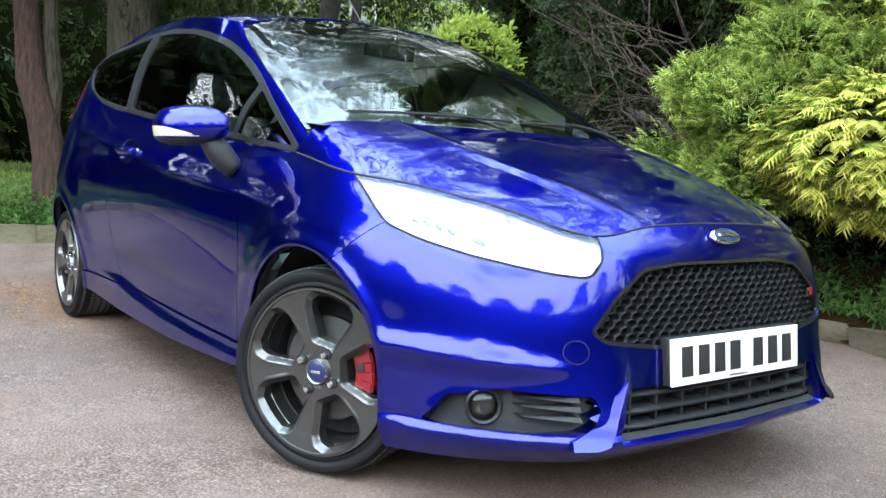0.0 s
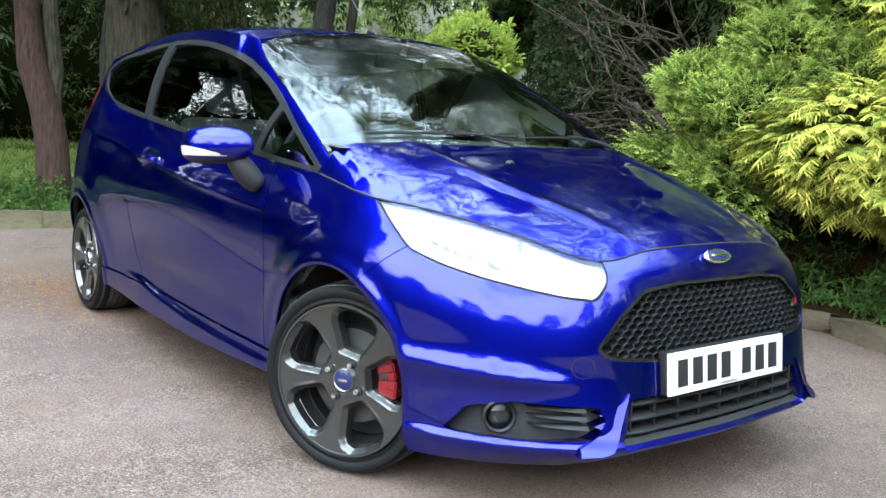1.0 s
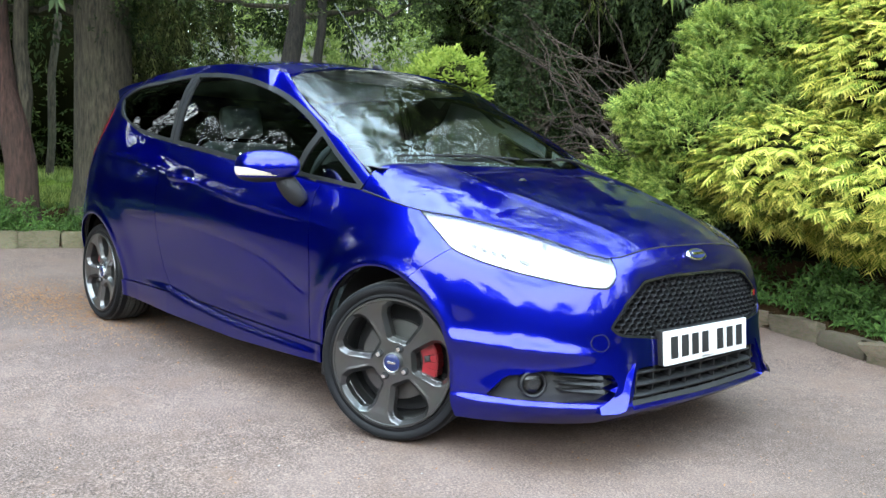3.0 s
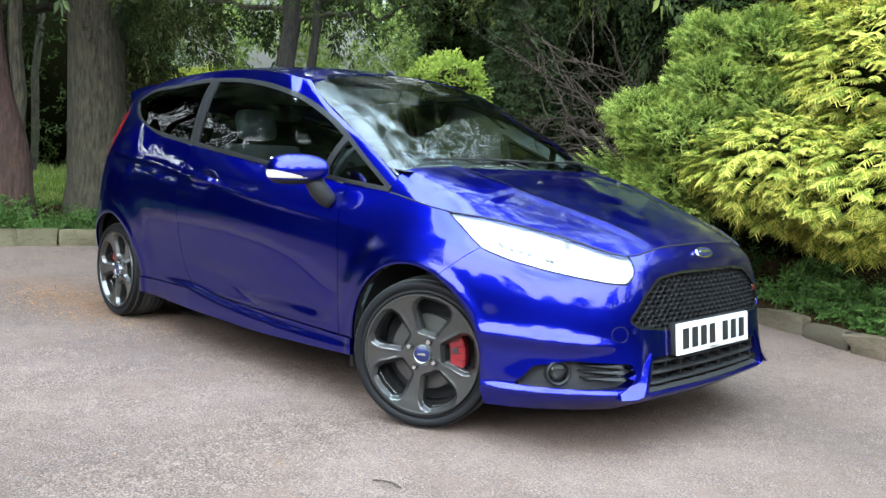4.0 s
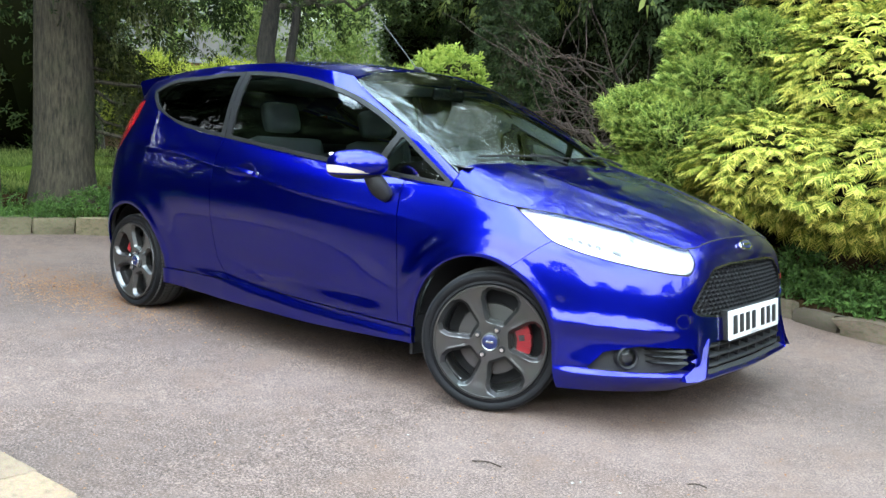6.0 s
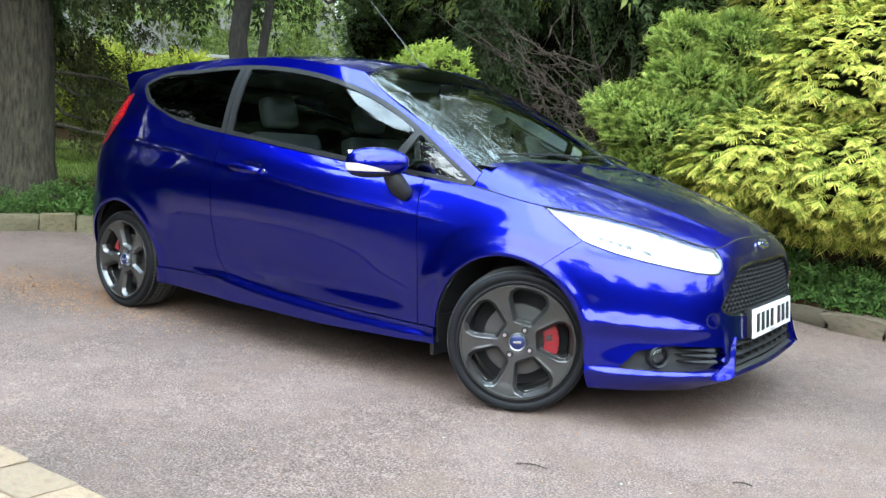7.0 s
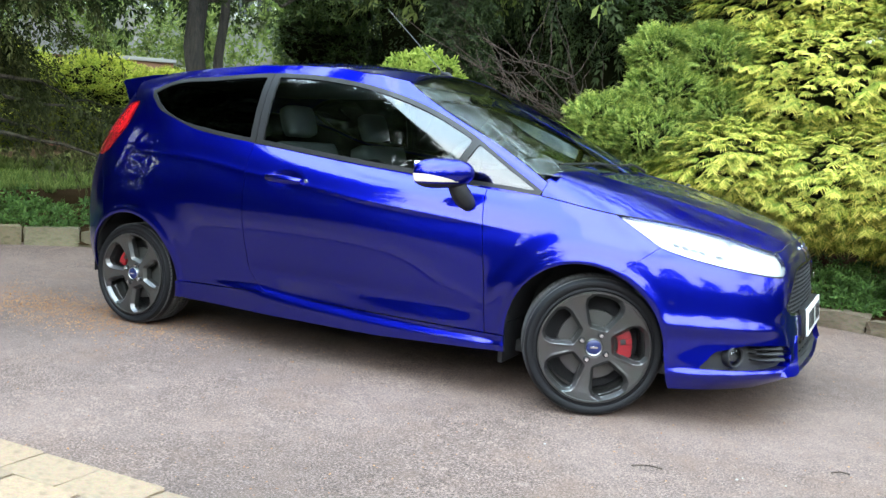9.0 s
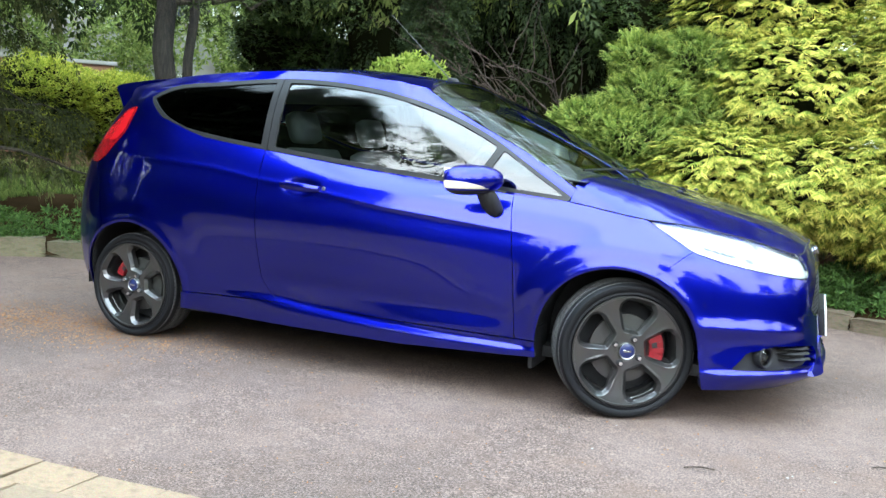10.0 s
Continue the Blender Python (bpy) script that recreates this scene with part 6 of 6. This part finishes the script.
ivy = thing("ivy_clad_tree", "tree trunk wrapped in dark glossy ivy", "tree")
tp = np.column_stack([np.linspace(-2.40, -2.30, 10), np.linspace(2.50, 2.55, 10), np.linspace(0.2, 6, 10)])
trunk_mesh(ivy, tp, np.linspace(0.20, 0.13, 10), BARK, 12, 0.2)
n = 11000
a, z = rng.uniform(0, 6.28, n), rng.uniform(0.3, 5.5, n)
rr = 0.20 + np.abs(rng.normal(0, 0.05, n))
p = np.column_stack([-2.36 + rr * np.cos(a), 2.52 + rr * np.sin(a), z])
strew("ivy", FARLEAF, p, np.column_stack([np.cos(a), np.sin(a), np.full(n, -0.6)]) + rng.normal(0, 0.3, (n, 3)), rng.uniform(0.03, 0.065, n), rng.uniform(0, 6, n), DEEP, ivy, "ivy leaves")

dead = thing("dead_branches", "tangle of bare brown conifer branches", "branches")
hub = np.array((-0.72, 2.95, 1.02))
for k in range(14):
    a = radians(rng.uniform(178, 250))
    ln = rng.uniform(1.0, 1.9)
    e = hub + np.array((ln * math.cos(a), ln * math.sin(a) * 0.75, rng.uniform(0.0, 0.95)))
    p, r = limb(hub + rng.normal(0, 0.12, 3), e, 0.012, 0.003, 0.10, rng, 10)
    part("branch", tube(p, r, 6), TWIG, dead)
    for q in range(13):
        i = int(rng.integers(3, 9))
        b = p[i] + rng.normal(0, 0.22, 3) + (e - hub) * 0.18
        pp, r2 = limb(p[i], b, 0.0055, 0.0015, 0.03, rng, 6)
        part("twig", tube(pp, r2, 4), TWIG, dead)
p, r = limb((-1.0, 2.15, 0.98), (-1.95, 2.55, 1.30), 0.03, 0.018, 0.03, rng, 10)
part("branch", tube(p, r, 7), TWIG, dead)

back = thing("dark_conifers", "tall dense dark conifers behind the garden", "trees", kind="stuff")
# the highest lobes are unseen canopy, added to shade and to dim reflections
DARKB = [(-3.2, 4.7, 2.3, 1.3, 1.0, 2.4), (-1.5, 4.4, 2.6, 1.3, 1.0, 2.8), (-0.8, 4.2, 1.2, 1.2, 0.7, 1.3), (-4.9, 6.2, 3.6, 1.6, 1.3, 3.6), (0.6, 5.2, 3.2, 1.8, 1.2, 3.2), (3.0, 5.0, 3.0, 2.0, 1.5, 3.2), (5.5, 4.5, 2.6, 1.8, 1.6, 2.8), (-2.2, 5.6, 6.2, 1.8, 1.6, 2.6), (1.5, 6.0, 6.5, 2.0, 1.6, 2.6), (-2.9, 3.4, 3.4, 0.9, 0.7, 0.9), (-1.3, 3.2, 3.0, 1.0, 0.7, 0.8), (-3.6, 4.7, 6.4, 1.6, 1.4, 2.2), (-0.2, 4.7, 6.8, 1.8, 1.4, 2.2), (-5.6, 5.2, 7.6, 1.8, 1.6, 2.4), (-2.0, 3.3, 4.6, 1.6, 1.1, 0.8), (-0.4, 3.5, 4.4, 1.4, 1.0, 0.8), (-0.3, 3.7, 2.6, 0.9, 0.6, 1.4), (-1.9, 3.9, 1.3, 1.0, 0.5, 1.2), (-3.3, 3.9, 2.4, 0.8, 0.5, 1.2), (-1.6, 2.6, 8.8, 2.0, 1.3, 0.9), (-2.7, 2.7, 7.5, 1.4, 1.2, 0.7), (-0.7, 2.9, 7.6, 1.5, 1.1, 0.7)]
p, nrm = lobes(rng, DARKB, 9000)
# paler leaf on top, darker below: sun and shade put into the colour
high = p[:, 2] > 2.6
strew("sun_tinted_foliage", COARSE, p[high], nrm[high] * (1, 1, 0.4) + rng.normal(0, 0.35, p[high].shape) + (0, 0, -0.4), rng.uniform(0.3, 0.5, high.sum()), rng.normal(0, 0.4, high.sum()), SUNLEAF, back)
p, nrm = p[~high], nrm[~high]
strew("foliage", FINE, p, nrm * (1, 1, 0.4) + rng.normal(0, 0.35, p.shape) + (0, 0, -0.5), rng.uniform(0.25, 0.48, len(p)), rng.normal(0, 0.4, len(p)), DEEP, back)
core_mesh("shade_core", [b for b in DARKB if b[2] < 2.9], back)

# woodland further off
wood = thing("far_woodland", "mixed woodland closing off the garden", "trees", kind="stuff")
FAR, SUNNY = [], []
for k in range(16):
    a = radians(163 + 34 * k / 15 + rng.normal(0, 1.5))
    d0 = rng.uniform(12.5, 17)
    FAR.append((-1 + d0 * math.cos(a), d0 * math.sin(a) - 0.5, rng.uniform(2.8, 5.4), rng.uniform(1.5, 2.3), rng.uniform(1.5, 2.3), rng.uniform(2.6, 4.6)))
for k in range(20):
    a = radians(98 + 58 * k / 19 + rng.normal(0, 2))
    d0 = rng.uniform(18, 24)
    SUNNY.append((-1 + d0 * math.cos(a), d0 * math.sin(a) - 0.5, rng.uniform(3.2, 6.4), rng.uniform(1.3, 2.2), rng.uniform(1.3, 2.2), rng.uniform(1.6, 3.4)))
FAR += [(-15.4, 3.9, 1.9, 1.5, 1.6, 1.5), (-16.4, 5.9, 2.0, 1.6, 1.6, 1.5), (-15.2, 2.2, 2.0, 1.5, 1.5, 1.6)]
p, nrm = lobes(rng, FAR, 32000, None, 0.25)
strew("foliage", FARLEAF, p, nrm + rng.normal(0, 0.7, p.shape), rng.uniform(0.05, 0.13, len(p)), rng.uniform(0, 6, len(p)), MIDLEAF, wood)
core_mesh("shade_core", FAR, wood, 0.78)
SUNNY += [(-13.4, 9.6, 3.6, 1.3, 1.3, 1.0), (-12.4, 11.2, 3.9, 1.2, 1.2, 1.2), (-14.6, 8.0, 4.3, 1.1, 1.2, 1.0), (-11.0, 12.4, 3.6, 1.3, 1.2, 1.2), (-15.5, 10.5, 5.2, 1.4, 1.4, 1.3)]
p, nrm = lobes(rng, SUNNY, 25000, None, 0.3)
strew("sunny_foliage", FARLEAF, p, nrm + rng.normal(0, 0.7, p.shape), rng.uniform(0.09, 0.20, len(p)), rng.uniform(0, 6, len(p)), SUNLEAF, wood, "light green sunlit foliage")
for k in range(9):
    a = radians(102 + 90 * k / 8 + rng.normal(0, 2))
    d0 = rng.uniform(9, 15)
    if k in (3, 4):
        continue
    x, y = -1 + d0 * math.cos(a), d0 * math.sin(a) - 0.5
    q, r = limb((x, y, 0.3), (x + rng.normal(0, 0.4), y + rng.normal(0, 0.4), 7), rng.uniform(0.05, 0.13), 0.04, 0.06, rng)
    part("trunk", tube(q, r, 8), BARK, wood)
UND = []
for k in range(20):
    a = radians(118 + 72 * k / 19)
    d0 = rng.uniform(9.5, 12)
    UND.append((-1 + d0 * math.cos(a), d0 * math.sin(a) - 0.3, 0.75, 0.9, 0.9, rng.uniform(0.5, 1.0)))
UND = [u for u in UND if u[1] < -1.9 or u[0] > -6.0]
p, nrm = lobes(rng, UND, 5000, None, 0.2)
strew("undergrowth", FARLEAF, p, nrm + rng.normal(0, 0.6, p.shape), rng.uniform(0.1, 0.22, len(p)), rng.uniform(0, 6, len(p)), SUNLEAF, wood)

# ---------------------------------------------------------------- low planting
rng = np.random.default_rng(31)
n = 15000
dd = rng.uniform(0.3, run[-1] - 0.3, n)
pts, ways = [], []
for q in dd:
    p, t, nn = kerb_at(q)
    o = 0.07 + abs(rng.normal(0, 0.40))
    c = p + nn * o
    clump = 0.5 + 1.1 * noise.noise(Vector((c[0] * 2.3, c[1] * 2.3, 4.0)))
    if rng.uniform() > 0.35 + clump:
        continue
    pts.append((c[0], c[1], float(ground_z(p[0], p[1])) + 0.12 + rng.uniform(0, 0.10 + 0.20 * max(0.0, clump)) * min(1, o / 0.25)))
    ways.append((rng.normal(), rng.normal(), rng.uniform(0.2, 1.2)))
n = len(pts)
cover = strew("ground_cover", FARLEAF, np.array(pts), np.array(ways), rng.uniform(0.028, 0.062, n), rng.uniform(0, 6, n), COVER)
tagged(cover, "low leafy ground cover along the stone edging", "ground cover", kind="stuff")

# patchy grass and weeds on the lawn behind the bed
BLADES = (np.array([(0, -0.06, 0), (0, 0.06, 0), (0.7, 0.05, 0.12), (1.0, 0.02, 0.30), (0, -0.25, 0.05), (0, -0.15, 0.05), (0.6, -0.28, -0.05), (0.85, -0.36, -0.16), (0, 0.15, 0), (0, 0.25, 0), (0.55, 0.34, 0.05), (0.8, 0.44, 0.0)]), [(0, 1, 2, 3), (4, 5, 6, 7), (8, 9, 10, 11)])
n = 16000
gx, gy = -7.3 - 6.5 * rng.uniform(0, 1, n) ** 1.5, rng.uniform(-3.0, 7.5, n)
patch = np.array([noise.noise(Vector((x * 0.9, y * 0.9, 8.0))) + 0.5 * noise.noise(Vector((x * 3, y * 3, 2.0))) for x, y in zip(gx, gy)])
keep = patch > -0.12
gx, gy = gx[keep], gy[keep]
gz = np.interp(-gx, (7.3, 8.0, 8.5, 14.0), (0.385, 0.41, 0.47, 0.74)) + 0.008 * gy - 0.01
n = len(gx)
grass = strew("grass", BLADES, np.column_stack([gx, gy, gz]), np.column_stack([rng.normal(0, 0.35, n), rng.normal(0, 0.35, n), np.ones(n)]), rng.uniform(0.06, 0.13, n), rng.uniform(0, 6, n), SUNLEAF)
tagged(grass, "patchy green grass among bare soil", "grass", kind="stuff")


def fern(x, y, z, size, count, seed):
    rng = np.random.default_rng(seed)
    f = thing("fern", "green fern with arching fronds in the bed", "fern", "ferns in the bed")
    v, fc = [], []
    for k in range(14):
        t = 0.12 + 0.88 * k / 14
        ln = 0.20 * math.sin(math.pi * min(1, t * 0.9 + 0.1)) + 0.02
        z0 = 0.55 * t - 0.55 * t * t
        for s in (-1, 1):
            b = len(v)
            v += [(t, 0, z0), (t + 0.03, s * ln * 0.5, z0 + 0.01), (t + 0.06, s * ln, z0 - 0.03), (t + 0.055, s * ln * 0.5, z0 - 0.01)]
            fc.append((b, b + 1, b + 2, b + 3))
    a = rng.uniform(0, 6.28, count)
    w = np.column_stack([np.cos(a), np.sin(a), rng.uniform(0.5, 1.3, count)])
    strew("fronds", (np.array(v), fc), np.tile((x, y, z), (count, 1)) + rng.normal(0, 0.02, (count, 3)), w, rng.uniform(0.7, 1.1, count) * size, rng.normal(0, 0.3, count), COVER, f)


fern(0.92, 1.92, 0.22, 0.34, 16, 1)
fern(0.45, 2.05, 0.22, 0.30, 14, 2)
fern(-6.55, -0.52, 0.25, 0.62, 20, 3)
fern(-6.2, -1.0, 0.25, 0.5, 16, 4)
fern(1.4, 1.78, 0.2, 0.32, 14, 5)

# fallen leaves by the rear wheel, twigs and pale chips on the drive
n = 5200
lx = -3.05 + rng.normal(0, 0.55, n)
ly = -0.80 + rng.normal(0, 0.20, n)
flat_leaf = (np.array([(-0.5, 0, 0), (0, 0.28, 0.06), (0.5, 0, 0.02), (0, -0.28, 0.05)]), [(0, 1, 2, 3)])
w = np.column_stack([rng.normal(size=n), rng.normal(size=n), rng.normal(0, 0.08, n)])
litter = strew("leaf_litter", flat_leaf, np.column_stack([lx, ly, ground_z(lx, ly) + 0.006]), w, rng.uniform(0.006, 0.020, n), rng.normal(0, 0.2, n), DEADLEAF)
tagged(litter, "scatter of dry brown fallen leaves on the asphalt", "fallen leaves", kind="stuff")
n = 3600
lx, ly = rng.uniform(-5.0, 3.0, n), rng.uniform(-2.35, 1.3, n)
w = np.column_stack([rng.normal(size=n), rng.normal(size=n), rng.normal(0, 0.1, n)])
debris = strew("dry_debris", flat_leaf, np.column_stack([lx, ly, ground_z(lx, ly) + 0.003]), w, rng.uniform(0.004, 0.013, n), rng.normal(0, 0.2, n), DEADLEAF)
tagged(debris, "tiny dry leaf and seed fragments strewn over the asphalt", "debris", kind="stuff")
n = 45
lx, ly = rng.uniform(-3.0, 2.2, n), rng.uniform(-2.3, -0.6, n)
chip = (np.array([(-0.5, -0.3, 0), (0.4, -0.4, 0), (0.5, 0.3, 0), (-0.3, 0.4, 0), (0, 0, 0.4)]), [(0, 1, 4), (1, 2, 4), (2, 3, 4), (3, 0, 4)])
w = np.column_stack([rng.normal(size=n), rng.normal(size=n), np.zeros(n)])
chips = strew("stone_chips", chip, np.column_stack([lx, ly, np.full(n, 0.010)]), w, rng.uniform(0.005, 0.014, n), np.zeros(n), PALE)
tagged(chips, "pale loose stone chips on the asphalt", "stone chips", kind="stuff")
for (x, y, a, ln) in ((0.915, -0.925, 20, 0.06), (-0.884, -0.928, 60, 0.11), (-1.55, -2.1, -30, 0.07), (0.35, -1.25, 15, 0.10)):
    t = thing("twig", "small brown twig lying on the asphalt", "twig", "twigs on the drive", at=pose(x, y, 0.015, 0, 0, a))
    part("stick", tube(curve([(-ln / 2, 0, 0), (0, ln * 0.08, 0.004), (ln / 2, 0, 0)], 6), 0.0024, 5), TWIG, t)

# ---------------------------------------------------------------- far buildings
RENDERW = plain("pale_render", (0.24, 0.235, 0.215), 0.85, 0, 0.3, 30)
ROOFT = plain("grey_slate", (0.09, 0.09, 0.10), 0.7, 0, 0.3, 20)
BRICK = plain("red_brick", (0.22, 0.105, 0.06), 0.85, 0, 0.4, 25)
WINDARK = plain("dark_pane", (0.03, 0.035, 0.04), 0.1)
FRAMEW = plain("white_frame", (0.75, 0.75, 0.74), 0.5)


def house(at, wide, deep, high, cols):
    h = thing("house", "pale rendered house beyond the garden trees", "house", at=at)
    part("wall", box(bmesh.new(), (-wide / 2, -deep / 2, -2), (wide / 2, deep / 2, high), 0.02), RENDERW, h)
    bm = bmesh.new()
    e = 0.3
    vs = [bm.verts.new(c) for c in ((-wide / 2 - e, -deep / 2 - e, high), (wide / 2 + e, -deep / 2 - e, high), (wide / 2 + e, deep / 2 + e, high), (-wide / 2 - e, deep / 2 + e, high), (-wide / 2 - e, 0, high + 1.9), (wide / 2 + e, 0, high + 1.9))]
    for q in ((0, 1, 5, 4), (2, 3, 4, 5), (0, 4, 3), (1, 2, 5), (0, 3, 2, 1)):
        bm.faces.new([vs[i] for i in q])
    part("roof", bm, ROOFT, h, smooth=False)
    for r in range(2):
        for c in range(cols):
            x = -wide / 2 + wide * (c + 0.5) / cols
            z = 0.5 + r * 2.6
            wdw = part("window", box(bmesh.new(), (x - 0.55, -deep / 2 - 0.06, z), (x + 0.55, -deep / 2 + 0.02, z + 1.25), 0.01), FRAMEW, h)
            for s in (-0.26, 0.26):
                part("pane", box(bmesh.new(), (x + s - 0.22, -deep / 2 - 0.075, z + 0.08), (x + s + 0.22, -deep / 2 - 0.062, z + 1.17)), WINDARK, wdw)
    return h


house(pose(-19.0, 13.5, 1.2, 0, 0, 52), 9, 6, 5.2, 4)
gw = thing("garden_wall", "low red brick garden wall beyond the shrubs", "wall")
part("wall", box(bmesh.new(), (-3.2, -0.12, 0), (0.2, 0.12, 1.80), 0.01), BRICK, gw)
part("coping", box(bmesh.new(), (-3.25, -0.16, 1.80), (0.25, 0.16, 1.87), 0.01), RENDERW, gw)
gw.matrix_world = pose(-11.8, 8.4, 0.72, 0, 0, 50)

# ---------------------------------------------------------------- behind the camera, seen in the paint and the glass
rng = np.random.default_rng(77)
hedge = thing("far_hedge", "clipped dark hedge along the far side of the drive", "hedge", kind="stuff")
HB = []
for k in range(30):
    a = radians(200 + 185 * k / 29)
    d0 = 11 + rng.normal(0, 0.5)
    HB.append((d0 * math.cos(a), d0 * math.sin(a) - 1, 1.0, 1.2, 1.2, rng.uniform(1.3, 2.1)))
p, nrm = lobes(rng, HB, 5000)
strew("foliage", FARLEAF, p, nrm + rng.normal(0, 0.5, p.shape), rng.uniform(0.2, 0.4, len(p)), rng.uniform(0, 6, len(p)), MIDLEAF, hedge)
core_mesh("shade_core", HB, hedge)
for k, (x, y, hgt, rad) in enumerate(((-6.8, -8.5, 11.0, 3.3), (-8.8, -7.6, 13.0, 3.0), (-10.8, -5.2, 12.5, 2.8), (-12.4, -3.4, 17.0, 3.4), (-12.6, -8.0, 15.0, 3.2), (9.5, -7.5, 5.0, 2.2), (11.5, -3.0, 5.6, 2.4), (12.5, 1.0, 6.5, 2.4), (10.5, 5.5, 9.0, 2.6), (3.5, -12.0, 4.6, 2.2), (7.0, -10.5, 4.2, 2.0))):
    tr = thing("roadside_tree", "dark conifer across the drive", "tree", "trees across the drive")
    q, r = limb((x, y, 0), (x, y, hgt), 0.2, 0.04, 0.05, rng)
    part("trunk", tube(q, r, 9), BARK, tr)
    tall = k < 5
    skirt = 0.45 if k in (2, 4) else 0.10
    n = 1600 if tall else 300
    z = hgt * (skirt + (1 - skirt) * rng.uniform(0, 1, n))
    taper = np.clip(1.2 * (1.02 - z / hgt), 0.06, 0.95) if tall else 1.05 - z / hgt
    a = rng.uniform(0, 6.28, n)
    # branches gather in whorls
    a = a + 0.5 * np.sin(5 * a + 3.0 * np.floor(z / 0.8))
    r = rad * taper * np.sqrt(rng.uniform(0.15, 1, n)) * (1 + 0.18 * np.sin(4 * a + 7.0 * np.floor(z / 0.8))) + 0.15
    p = np.column_stack([x + r * np.cos(a), y + r * np.sin(a), z - 0.12 * r])
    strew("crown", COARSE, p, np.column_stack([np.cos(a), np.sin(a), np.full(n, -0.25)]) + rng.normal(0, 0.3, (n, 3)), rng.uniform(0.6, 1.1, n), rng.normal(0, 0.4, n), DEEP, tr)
    if tall:
        core_mesh("shade_core", [(x, y, hgt * f, rad * g, rad * g, hgt * 0.16) for f, g in ((0.2, 0.62), (0.4, 0.60), (0.6, 0.42), (0.78, 0.24)) if f > skirt + 0.08], tr)
